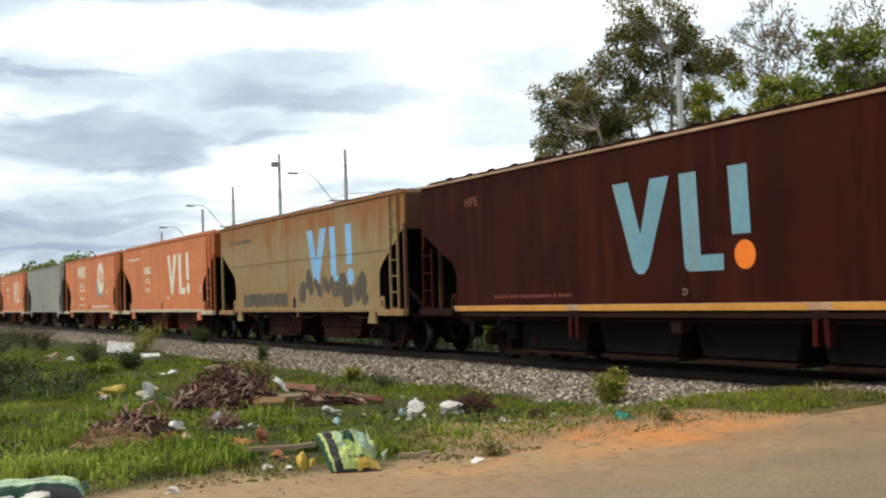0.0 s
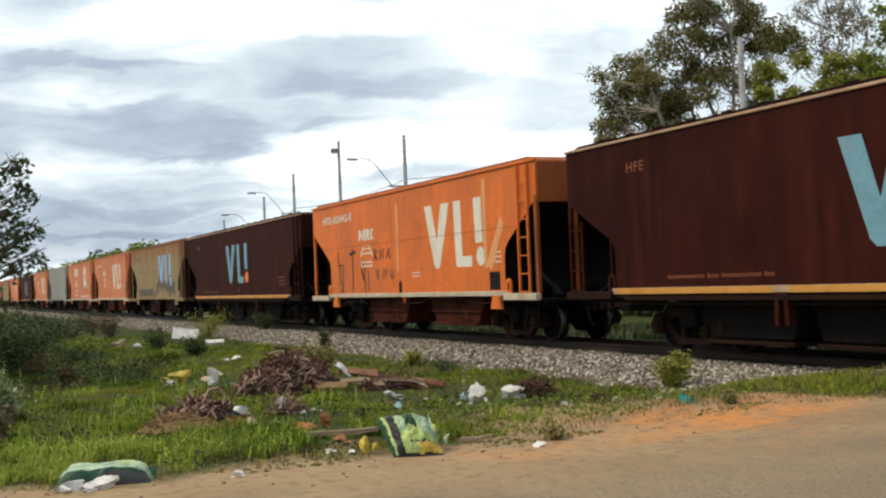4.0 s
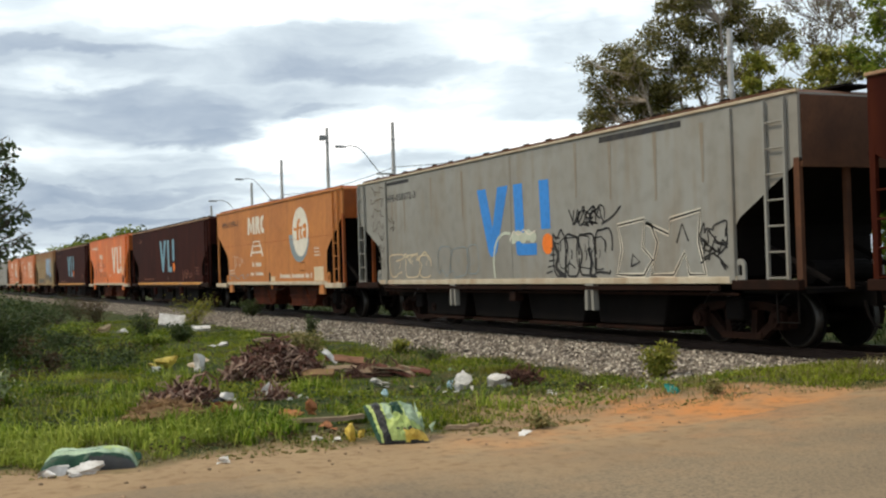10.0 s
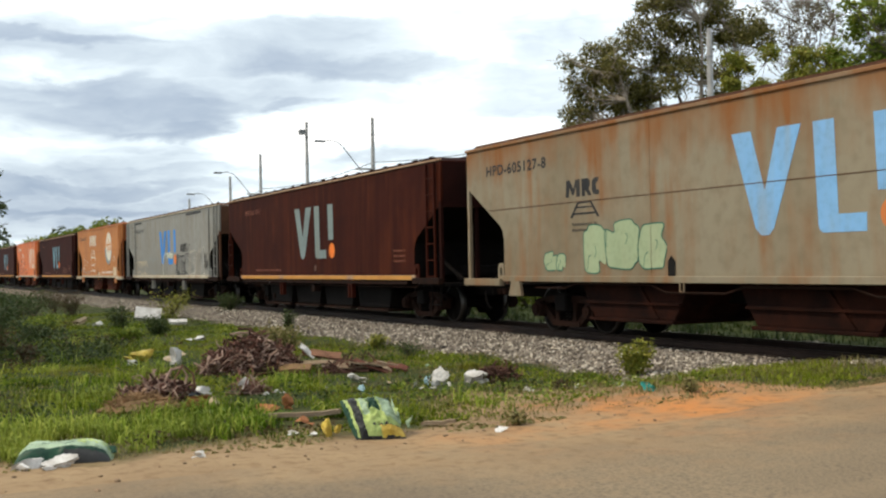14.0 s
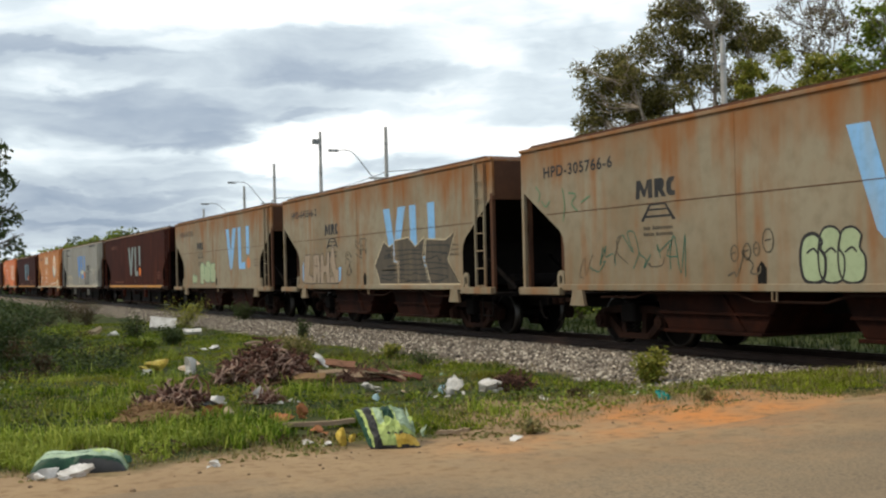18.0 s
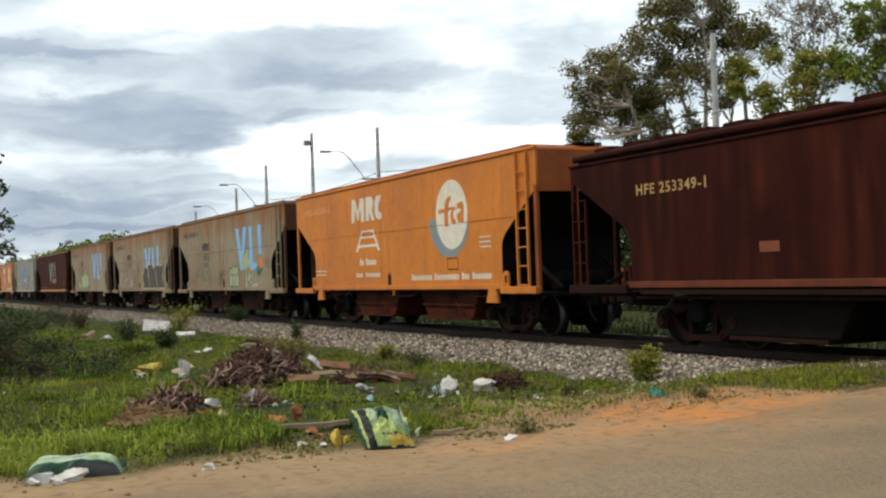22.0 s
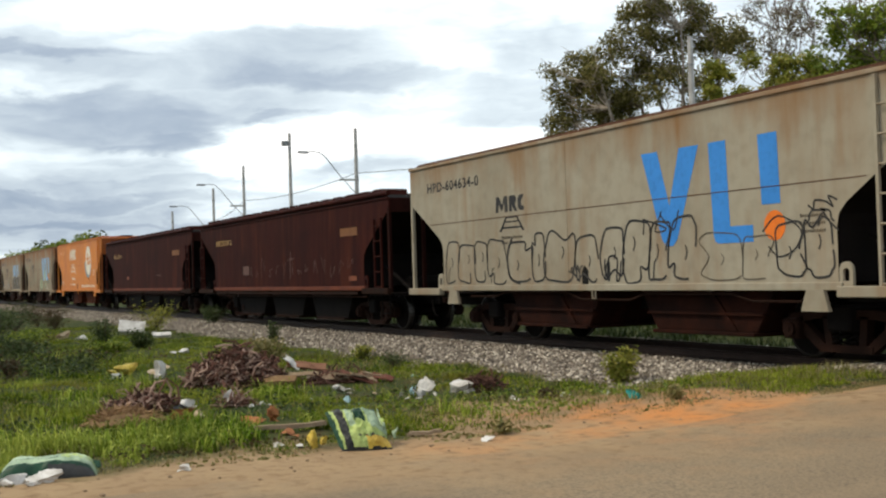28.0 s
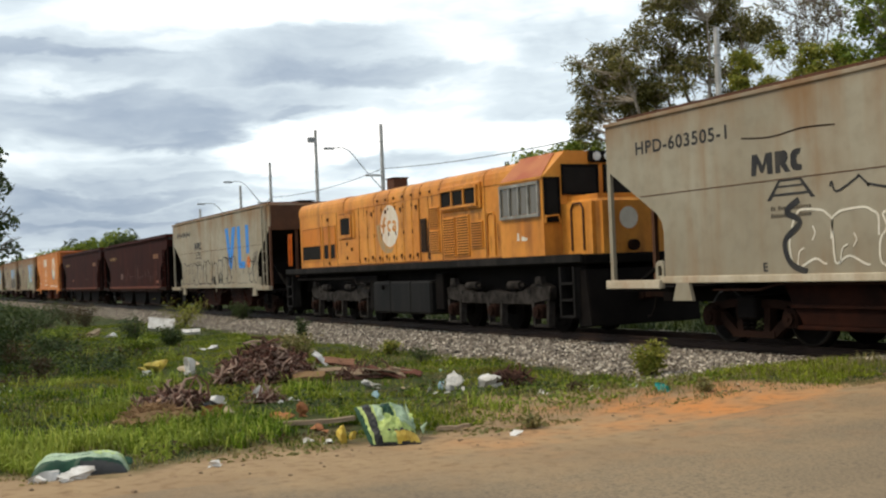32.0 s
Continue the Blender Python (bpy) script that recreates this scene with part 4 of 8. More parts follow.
def scrawl(car, x0, x1, z0, z1, n, mat, width=0.03, seed=1):
    """One nervous zigzag of the spray can."""
    rnd = random.Random(seed)
    keys = []
    for i in range(n + 1):
        keys.append((x0 + (x1 - x0) * min(max(i / n + rnd.gauss(0, 0.9 / n), 0), 1), z0 + (z1 - z0) * rnd.choice((0.0, 0.15, 0.5, 0.9, 1.0)) + rnd.uniform(-0.04, 0.04)))
    shape(car, "graffiti_scrawl", ribbon(smooth_path(keys, 4), width), mat, 0.003)


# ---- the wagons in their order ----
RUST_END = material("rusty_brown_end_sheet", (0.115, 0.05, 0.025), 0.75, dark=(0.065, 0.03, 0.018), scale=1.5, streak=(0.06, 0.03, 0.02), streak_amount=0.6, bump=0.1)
# a deeper orange than the wagon sides
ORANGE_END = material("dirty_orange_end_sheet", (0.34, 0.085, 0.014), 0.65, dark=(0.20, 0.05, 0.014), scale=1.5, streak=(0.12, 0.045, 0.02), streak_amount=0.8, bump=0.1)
# brown lowered to carry the shade of ends turned from the sun
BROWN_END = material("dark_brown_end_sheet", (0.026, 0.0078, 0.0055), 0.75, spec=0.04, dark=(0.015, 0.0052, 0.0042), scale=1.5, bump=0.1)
RED_SILL = material("red_oxide_sill", (0.14, 0.036, 0.015), 0.7, dark=(0.08, 0.022, 0.012), scale=2, bump=0.1)
EAVE = material("pale_tan_eave", (0.48, 0.33, 0.21), 0.7, dark=(0.30, 0.18, 0.11), scale=2)
CREAM_SILL = material("cream_sill_paint", (0.54, 0.48, 0.37), 0.6, dark=(0.40, 0.33, 0.23), scale=2, streak=(0.3, 0.14, 0.06), streak_amount=0.6)
FAINT_SCRATCH = pigment("faint_chalk_scratch", (0.115, 0.060, 0.046), (0.05, 0.013, 0.009), 0.8)
SCRATCH = pigment("faint_pale_scratch", (0.22, 0.14, 0.10), (0.06, 0.016, 0.01), 0.8)
DULL_PATCH = pigment("dull_ochre_patch", (0.20, 0.085, 0.028), (0.08, 0.025, 0.012), 0.7)
RUN = material("faint_rust_run", (0.25, 0.225, 0.185), 0.7, dark=(0.23, 0.195, 0.15), scale=3, streak=(0.21, 0.15, 0.09), streak_amount=0.8)
LABELS = {
    "brown": "long dark brown rusty hopper wagon with a faded blue painted emblem",
    "orange": "bright orange hopper wagon with open end platforms and white marks",
    "amber": "orange hopper wagon with a white disc emblem and white marks",
    "beige": "weathered cream hopper wagon with rust runs and sprayed graffiti",
    "grey": "long grey hopper wagon with bright blue emblem and sprayed graffiti",
    "maroon": "long plain maroon hopper wagon with a raised hatched roof",
    "khaki": "rust-stained khaki hopper wagon with dark graffiti along its foot",
}
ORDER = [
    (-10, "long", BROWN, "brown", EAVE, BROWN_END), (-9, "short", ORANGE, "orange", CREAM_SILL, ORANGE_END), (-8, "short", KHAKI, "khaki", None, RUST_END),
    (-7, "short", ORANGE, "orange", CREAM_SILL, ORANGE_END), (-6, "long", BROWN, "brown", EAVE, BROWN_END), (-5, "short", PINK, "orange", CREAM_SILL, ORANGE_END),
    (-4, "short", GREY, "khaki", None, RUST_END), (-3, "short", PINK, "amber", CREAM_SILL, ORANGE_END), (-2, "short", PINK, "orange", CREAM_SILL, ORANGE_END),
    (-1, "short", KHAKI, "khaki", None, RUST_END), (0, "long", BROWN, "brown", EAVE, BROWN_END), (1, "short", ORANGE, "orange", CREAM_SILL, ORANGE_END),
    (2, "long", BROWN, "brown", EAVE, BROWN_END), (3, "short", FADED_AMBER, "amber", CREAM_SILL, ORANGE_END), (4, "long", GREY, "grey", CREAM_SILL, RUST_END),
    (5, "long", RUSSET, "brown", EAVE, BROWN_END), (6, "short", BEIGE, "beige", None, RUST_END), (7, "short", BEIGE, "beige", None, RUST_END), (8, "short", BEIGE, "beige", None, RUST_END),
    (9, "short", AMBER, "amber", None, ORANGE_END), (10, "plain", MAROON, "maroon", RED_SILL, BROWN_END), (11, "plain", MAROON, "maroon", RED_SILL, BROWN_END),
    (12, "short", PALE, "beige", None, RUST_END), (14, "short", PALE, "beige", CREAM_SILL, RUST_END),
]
SORT = {o[0]: o[1] for o in ORDER}
LEAD = {0: -47.87}
for i in range(1, 13):
    LEAD[i] = LEAD[i - 1] + KINDS[SORT[i - 1]]["pitch"]
LEAD[13], LEAD[14] = LEAD[12] + 14.91, 179.68
for i in range(-1, -11, -1):
    LEAD[i] = LEAD[i + 1] - (14.55 if i > -6 else KINDS[SORT[i]]["pitch"])
WAGON = {i: hopper(kind, LEAD[i], paint, LABELS[look_], trim, ends) for i, kind, paint, look_, trim, ends in ORDER}

for i in (0, 2, 5, -6, -10):
    w = WAGON[i]
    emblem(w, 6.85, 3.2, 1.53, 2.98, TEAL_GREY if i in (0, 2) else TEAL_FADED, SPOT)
    for sa, sb in ((1.6, 5.5), (5.85, 11.0), (11.4, 14.95)):
        shape(w, "ochre_stripe", [[(sa, 0.965), (sb, 0.965), (sb, 1.06), (sa, 1.06)]], YELLOWISH, 0.040)
    print_bars(w, 13.9, 14.6, (1.62, 1.5, 1.38), 0.06, FADED_TAN, 2, i)
    print_bars(w, 3.0, 5.6, (1.2,), 0.07, FADED_TAN, 5, i + 3)
    lettering(w, "HFE 061134-1" if i == 5 else "HFE", 1.95, 3.02, 1.6 if i == 5 else 0.5, FADED_TAN)
    lettering(w, "D" if i == 0 else "E", 8.5, 1.19, 0.11, SCRATCH)
scrawl(WAGON[2], 11.5, 13.3, 1.25, 1.6, 13, FADED_TAN, 0.05, 4)

for i, txt in ((1, "HPD 603442-0"), (-2, ""), (-5, ""), (-7, ""), (-9, "")):
    w = WAGON[i]
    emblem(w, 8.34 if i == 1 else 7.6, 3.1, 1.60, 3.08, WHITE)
    company_mark(w, 3.87, 1.1, 2.47, 2.77, WHITE)
    track_sign(w, 3.95, 0.95, 2.05, 2.36, WHITE)
    print_bars(w, 4.0, 4.9, (1.86, 1.76), 0.07, WHITE, 2, i)
    print_bars(w, 0.95 if txt else 1.0, 3.2, () if txt else (3.1,), 0.12, WHITE, 2, i)
    print_bars(w, 11.9, 12.2, (1.85, 1.75, 1.65), 0.05, WHITE, 1, i)
    print_bars(w, 7.5, 8.0, (1.52, 1.44), 0.04, WHITE, 2, i)
w = WAGON[1]
lettering(w, "HPD-603442-0", 0.95, 3.08, 2.4, WHITE)
shape(w, "data_plate", [[(11.62, 1.08), (12.1, 1.08), (12.1, 1.46), (11.62, 1.46)]], BLACK, 0.002)
print_bars(w, 11.66, 12.06, (1.14, 1.22, 1.30, 1.38), 0.035, YELLOWISH, 2, 8)
for strip in ([(6.55, 1.6), (6.68, 1.6), (6.68, 3.3), (6.55, 3.3)], [(11.4, 1.55), (11.55, 1.55), (11.55, 3.45), (11.4, 3.45)], [(11.5, 1.6), (11.75, 1.5), (12.35, 2.45), (12.2, 2.6)]):
    shape(w, "peeling_tape", [strip], TAPE, 0.0025 if strip[0][0] < 11.45 else 0.003)
for k, pts in enumerate(([(2.15, 2.25), (2.2, 1.85), (2.58, 1.86), (2.5, 1.1), (2.32, 1.14)], [(2.32, 1.3), (2.28, 1.9)], [(3.35, 2.3), (3.33, 1.1)], [(3.1, 2.14), (3.62, 2.2)], [(4.0, 1.66), (4.18, 1.4), (4.22, 1.66), (4.28, 1.1)], [(4.5, 1.7), (4.56, 1.1)])):
    shape(w, "graffiti_stroke", ribbon(pts, 0.075), CHAR if k < 4 else SMOKE, 0.003)
for k, pts in enumerate(([(5.0, 1.92), (5.02, 2.2), (5.2, 2.15), (5.05, 2.05), (5.22, 1.92)], [(5.4, 1.92), (5.42, 2.2), (5.62, 1.95), (5.64, 2.2)], [(5.85, 1.95), (6.05, 2.2), (6.1, 1.92)], [(4.0, 1.75), (4.15, 1.45), (4.3, 1.75)], [(5.1, 1.68), (5.2, 1.42), (5.3, 1.68)], [(5.6, 1.42), (5.62, 1.68), (5.8, 1.45), (5.82, 1.68)], [(6.1, 1.65), (6.12, 1.45), (6.3, 1.45), (6.3, 1.65)])):
    shape(w, "graffiti_stroke", ribbon(pts, 0.075), CHAR if k < 3 else SMOKE, 0.003)

for i, dx, txt in ((3, -0.15, "HPD-617850-2"), (9, 0.0, "HPD-642806-1"), (-3, -0.6, "")):
    w = WAGON[i]
    cx, cz = 10.15 + dx, 2.56
    ring = [(cx - 0.14 + 0.98 * math.cos(a), cz - 0.06 + 0.86 * math.sin(a)) for a in [math.pi + math.pi * 0.93 * j / 20 for j in range(21)]]
    shape(w, "disc_rim", [ring + [(cx + 0.70, cz - 0.2), (cx - 0.74, cz - 0.06)]], SLATE, 0.0)
    shape(w, "disc_emblem", [oval(cx, cz, 0.76, 0.75)], WHITE, 0.001)
    q = lambda pts: [(cx + 0.03 + u * 0.84, cz - 0.02 + v * 0.78) for u, v in pts]
    for stroke in [q([(-0.78, 0.08), (-0.45, 0.1), (-0.42, -0.3), (-0.22, -0.3), (-0.2, 0.12), (0.0, 0.16), (0.06, 0.24), (-0.18, 0.22), (-0.14, 0.36), (-0.02, 0.44), (-0.04, 0.55), (-0.26, 0.5), (-0.38, 0.36), (-0.42, 0.2), (-0.78, 0.2)]),
                               q([(0.22, 0.24), (0.02, 0.2), (-0.08, 0.0), (-0.04, -0.2), (0.12, -0.26), (0.22, -0.22), (0.22, -0.12), (0.10, -0.1), (0.08, 0.02), (0.12, 0.12), (0.24, 0.14)]),
                               q([(0.30, 0.3), (0.62, 0.34), (0.68, 0.2), (0.64, -0.22), (0.5, -0.22), (0.36, -0.22), (0.28, -0.1), (0.30, 0.02), (0.5, 0.08), (0.5, 0.16), (0.30, 0.14)])]:
        shape(w, "disc_stroke", [stroke], AMBER, 0.002)
    company_mark(w, 4.35 + dx, 2.0, 2.68, 3.28, WHITE)
    track_sign(w, 4.6 + dx, 1.6, 1.92, 2.45, WHITE)
    print_bars(w, 4.85 + dx, 6.05 + dx, (1.57,), 0.17, WHITE, 2, 3)
    print_bars(w, 4.6 + dx, 6.2 + dx, (1.27,), 0.13, WHITE, 3, 4)
    print_bars(w, 8.02 + dx, 11.95 + dx - (0.7 if i == 3 else 0), (1.16,), 0.15, WHITE, 4, 5)
    print_bars(w, 11.4 + dx, 11.9 + dx, (2.0, 1.9, 1.8), 0.05, WHITE, 1, 6)
    print_bars(w, 1.55, 2.4, (1.45, 1.35), 0.05, WHITE, 2, 7)
    shape(w, "small_hatch", [r for a, b in (((9.9, 1.38), (10.4, 1.38)), ((9.9, 1.62), (10.4, 1.62)), ((9.9, 1.38), (9.9, 1.62)), ((10.4, 1.38), (10.4, 1.62))) for r in ribbon([a, b], 0.02)], RUSTY, 0.001)
    if txt:
        lettering(w, txt, 0.75, 3.06, 2.2 if i == 3 else 1.95, CHAR if i == 3 else TAPE)
shape(WAGON[3], "pale_patch", [[(11.2, 1.07), (12.05, 1.07), (12.05, 1.48), (11.2, 1.48)]], CREAM, 0.0025)
shape(WAGON[3], "pale_patch", [[(6.85, 1.07), (7.3, 1.07), (7.3, 1.22), (6.85, 1.22)]], CREAM, 0.0025)
print_bars(WAGON[3], 11.28, 11.98, (1.12, 1.19, 1.26, 1.33, 1.40), 0.025, SLATE, 3, 5)
for k in range(4):
    scrawl(WAGON[3], 2.2 + 0.35 * k, 2.6 + 0.35 * k, 1.6, 2.0 - 0.05 * k, 5, WHITE, 0.018, 11 + k)
scrawl(WAGON[3], 1.6, 4.4, 1.15, 1.3, 16, SLATE, 0.025, 12)

w = WAGON[4]
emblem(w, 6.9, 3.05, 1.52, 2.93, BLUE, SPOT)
lettering(w, "HFE-058372-3", 1.98, 3.0, 1.75, CHAR)
shape(w, "dark_strip", [[(1.9, 3.40), (3.35, 3.40), (3.35, 3.48), (1.9, 3.48)]], CHAR, 0.001)
shape(w, "dark_strip", [[(11.6, 3.40), (13.9, 3.40), (13.9, 3.50), (11.6, 3.50)]], CHAR, 0.001)
for x in (1.85, 14.98):
    part("vertical_rib", box(x, x + 0.13, -HALF - 0.05, -HALF + 0.02, 0.97, 3.52, 0.01), GREY, w)
part("vertical_seam", box(8.32, 8.36, -HALF - 0.008, -HALF, 1.06, 3.52), GREY, w)
bubbles(w, 2.1, 4.5, 1.08, 1.72, 3, CREAM, None, 0.03, 2)
scrawl(w, 2.5, 4.4, 1.5, 1.85, 9, CREAM, 0.035, 24)
bubbles(w, 4.9, 6.9, 1.1, 1.85, 3, SLATE, None, 0.02, 25)
shape(w, "graffiti_arc", ribbon(smooth_path([(7.62, 1.08), (7.58, 1.45), (7.72, 1.82), (8.05, 1.98), (8.35, 1.95)], 5), 0.06), PALE_HALO, 0.003)
for k, x in enumerate((8.42, 8.62, 8.82, 9.02, 9.2)):
    shape(w, "graffiti_cloud", [oval(x, 1.86 + 0.05 * (k % 2), 0.15, 0.11, 14)], PALE_HALO, 0.0022 + 0.0003 * k)
shape(w, "graffiti_outline", ribbon(smooth_path([(8.3, 1.82), (8.45, 2.0), (8.65, 1.92), (8.85, 2.02), (9.05, 1.92), (9.3, 1.98)], 4), 0.03), WHITE, 0.0042)
bubbles(w, 9.95, 11.9, 1.08, 1.98, 4, CHAR, None, 0.042, 4)
bubbles(w, 10.15, 11.7, 1.2, 1.85, 3, CHAR, None, 0.022, 104)
shape(w, "graffiti_outline", ribbon(smooth_path([(9.95, 1.75), (10.12, 1.5), (10.05, 1.25), (10.4, 1.08)], 4), 0.09), CHAR, 0.004)
shape(w, "graffiti_outline", ribbon(smooth_path([(11.15, 1.6), (11.25, 1.35), (11.2, 1.12), (11.4, 1.06)], 4), 0.08), CHAR, 0.004)
for k in range(5):
    scrawl(w, 10.55 + 0.12 * k, 11.35 + 0.12 * k, 2.02 + 0.04 * (k % 3), 2.30, 9, CHAR, 0.030, 5 + k)
shape(w, "graffiti_outline", ribbon(smooth_path([(11.6, 2.0), (11.95, 2.12), (12.2, 2.28)], 4), 0.04), CHAR, 0.004)
for k in range(7):
    shape(w, "graffiti_ray", ribbon([(9.9 + 0.05 * k, 1.2 + 0.1 * k), (9.68 + 0.05 * k, 1.16 + 0.115 * k)], 0.03), CHAR, 0.003)
for line, wd, up in ((WHITE, 0.085, 0.0), (CHAR, 0.04, 0.0005)):
    for pts, inner in (([(12.05, 1.12), (12.2, 1.55), (12.1, 1.95), (12.85, 2.02), (12.8, 1.55), (13.05, 1.35), (12.8, 1.1), (12.45, 1.1)], [[(12.45, 1.25), (12.5, 1.45), (12.7, 1.32), (12.45, 1.25)]]),
                       ([(13.0, 1.1), (13.2, 1.62), (13.05, 1.9), (12.9, 1.95), (13.5, 1.75), (13.55, 1.98), (14.3, 2.08), (14.25, 1.6), (14.4, 1.1), (14.0, 1.1), (13.9, 1.45), (13.6, 1.1)], [[(13.7, 1.6), (13.85, 1.9), (14.0, 1.62)]])):
        shape(w, "graffiti_outline", ribbon(pts, wd, True), line, 0.003 + up)
        if line is CHAR:
            shape(w, "graffiti_outline", [r for p in inner for r in ribbon(p, 0.035)], line, 0.003 + up)
for k in range(6):
    scrawl(w, 14.28, 14.92, 1.2 + 0.09 * k, 1.42 + 0.09 * k, 8, CHAR, 0.03, 70 + k)
for k, z in enumerate((1.45, 1.75, 2.05, 2.35, 2.65, 2.95, 3.25)):
    scrawl(w, 0.95 if z > 2.3 else 1.35, 1.8, z, z + 0.2, 7, SMOKE, 0.022, 90 + k)
for k, z in enumerate((2.2, 2.45)):
    scrawl(w, 2.02, 2.5, z, z + 0.18, 6, SMOKE, 0.022, 190 + k)
for x, z, h in ((2.3, 2.4, 0.6), (3.05, 2.2, 0.8), (4.6, 2.5, 0.9), (6.2, 2.4, 1.0), (8.35, 2.1, 1.4), (10.8, 2.5, 1.0), (11.9, 2.4, 1.05), (13.2, 2.3, 1.1), (14.4, 2.5, 0.9)):
    shape(w, "rust_run", [[(x - 0.02, z), (x + 0.02, z), (x + 0.05, z + h), (x - 0.05, z + h)]], RUN, 0.0008)

for i, txt, col in ((6, "HPD-605127-8", PALE_BLUE), (7, "HPD-645566-2", PALE_BLUE), (8, "HPD-305766-6", PALE_BLUE), (12, "HPD-604634-0", BLUE), (14, "HPD-603505-1", BLUE)):
    w = WAGON[i]
    lettering(w, txt, 0.85, 3.04, 2.25, CHAR)
    company_mark(w, 3.58 if i == 14 else 3.75, 1.0 if i == 14 else 1.05, 2.44, 2.74, CHAR)
    track_sign(w, 3.88, 0.92, 2.07, 2.34, CHAR)
    print_bars(w, 3.95, 4.75, (1.93, 1.83), 0.06, SMOKE, 2, i)
    if i != 14:
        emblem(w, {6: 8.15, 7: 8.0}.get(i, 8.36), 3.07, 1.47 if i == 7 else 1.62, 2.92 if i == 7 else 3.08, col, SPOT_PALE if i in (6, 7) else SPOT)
    print_bars(w, 11.7, 12.15, (1.9, 1.8, 1.7), 0.05, SMOKE, 1, i + 2)
w = WAGON[6]
bubbles(w, 4.3, 6.6, 1.1, 2.0, 3, DEEP_GREEN, MINT, 0.02, 21)
bubbles(w, 3.0, 3.7, 1.12, 1.5, 2, DEEP_GREEN, MINT, 0.02, 22)
w = WAGON[7]
for pts, inner in (([(1.85, 1.12), (2.0, 1.92), (2.5, 1.95), (2.38, 1.35), (2.72, 1.3), (2.7, 1.08)], []), ([(2.68, 1.1), (2.75, 1.9), (3.05, 1.95), (3.28, 1.9), (3.35, 1.1), (3.1, 1.1), (3.05, 1.4), (2.95, 1.1)], [[(2.95, 1.6), (3.08, 1.8), (3.12, 1.58), (2.95, 1.6)]]),
                   ([(3.3, 1.1), (3.38, 1.92), (3.62, 1.92), (3.65, 1.6), (3.85, 1.62), (3.88, 1.95), (4.12, 1.98), (4.1, 1.1), (3.85, 1.1), (3.8, 1.4), (3.62, 1.4), (3.6, 1.1)], []), ([(4.08, 1.1), (4.15, 1.3), (4.4, 1.3), (4.1, 1.7), (4.4, 2.25), (4.62, 1.5), (4.85, 1.48), (4.8, 1.1)], [[(4.45, 1.3), (4.5, 1.12)]])):
    block_letter(w, pts, SALMON, CHAR, 0.03, inner)
shape(w, "graffiti_shade", [[(1.78, 1.2), (1.86, 1.15), (1.9, 1.75), (1.8, 1.6)]], PALE_BLUE, 0.0015)
shape(w, "graffiti_shade", [[(4.75, 1.5), (5.0, 1.55), (4.95, 1.2), (4.82, 1.15)]], PALE_BLUE, 0.0015)
for k in range(3):
    scrawl(w, 5.35, 5.8, 1.3 + 0.22 * k, 1.5 + 0.22 * k, 6, SMOKE, 0.026, 32 + k)
    scrawl(w, 6.1, 6.85, 1.75 + 0.15 * k, 1.95 + 0.15 * k, 6, SMOKE, 0.028, 36 + k)
for pts in ([(7.4, 1.55), (8.0, 2.12), (8.35, 1.98), (8.6, 2.05), (8.62, 1.6), (8.85, 1.58), (8.85, 1.07), (7.75, 1.07), (7.6, 1.3)], [(8.7, 1.65), (8.66, 2.12), (9.5, 2.18), (9.9, 1.95), (10.4, 2.15), (10.3, 1.7), (10.6, 1.07), (8.93, 1.07), (8.93, 1.62)], [(10.5, 2.1), (11.5, 2.05), (12.0, 2.2), (11.6, 1.6), (12.2, 1.07), (10.72, 1.07), (10.42, 1.6)]):
    block_letter(w, pts, SMOKE, CREAM, 0.028)
for k in range(7):
    scrawl(w, 7.8 + 0.05 * k, 11.6, 1.14 + 0.12 * k, 1.2 + 0.12 * k, 8, CHAR, 0.03, 340 + k)
w = WAGON[8]
for k, (x, top) in enumerate(((7.72, 1.72), (8.05, 1.80), (8.40, 1.78))):
    # three fat letters pressed together, a heavy black edge round them
    body = smooth_path([(x - 0.16, 1.10), (x - 0.24, 1.40), (x - 0.17, top - 0.06), (x + 0.02, top), (x + 0.16, top - 0.10), (x + 0.13, 1.52), (x + 0.22, 1.38), (x + 0.16, 1.10)], 4, True)
    shape(w, "graffiti_fill", [body], MINT, 0.002 + 0.0004 * k)
    shape(w, "graffiti_outline", ribbon(body, 0.05 if k == 0 else 0.032, True), CHAR, 0.0035 + 0.0003 * k)
    shape(w, "graffiti_stroke", ribbon(smooth_path([(x - 0.12, 1.46), (x, 1.52), (x + 0.08, 1.46)], 4), 0.03), CHAR, 0.0042)
crown = smooth_path([(9.44, 1.66), (9.22, 1.74), (9.14, 1.92), (9.24, 2.02), (9.20, 2.14), (9.36, 2.22), (9.52, 2.14), (9.62, 2.26), (9.80, 2.22), (9.82, 2.06), (9.96, 1.96), (9.88, 1.80), (9.68, 1.72), (9.58, 1.62)], 4, True)
mid_x, mid_z = 9.54, 1.94
shape(w, "graffiti_halo", [[(mid_x + (u - mid_x) * 1.16, mid_z + (v - mid_z) * 1.16) for u, v in crown]], PALE_HALO, 0.0018)
shape(w, "graffiti_crown", [crown], MINT, 0.0026)
shape(w, "graffiti_outline", ribbon(crown, 0.022, True), DEEP_GREEN, 0.0036)
shape(w, "graffiti_stem", [[(9.44, 1.07), (9.70, 1.07), (9.64, 1.40), (9.60, 1.70), (9.46, 1.70), (9.50, 1.40)]], MINT, 0.0022)
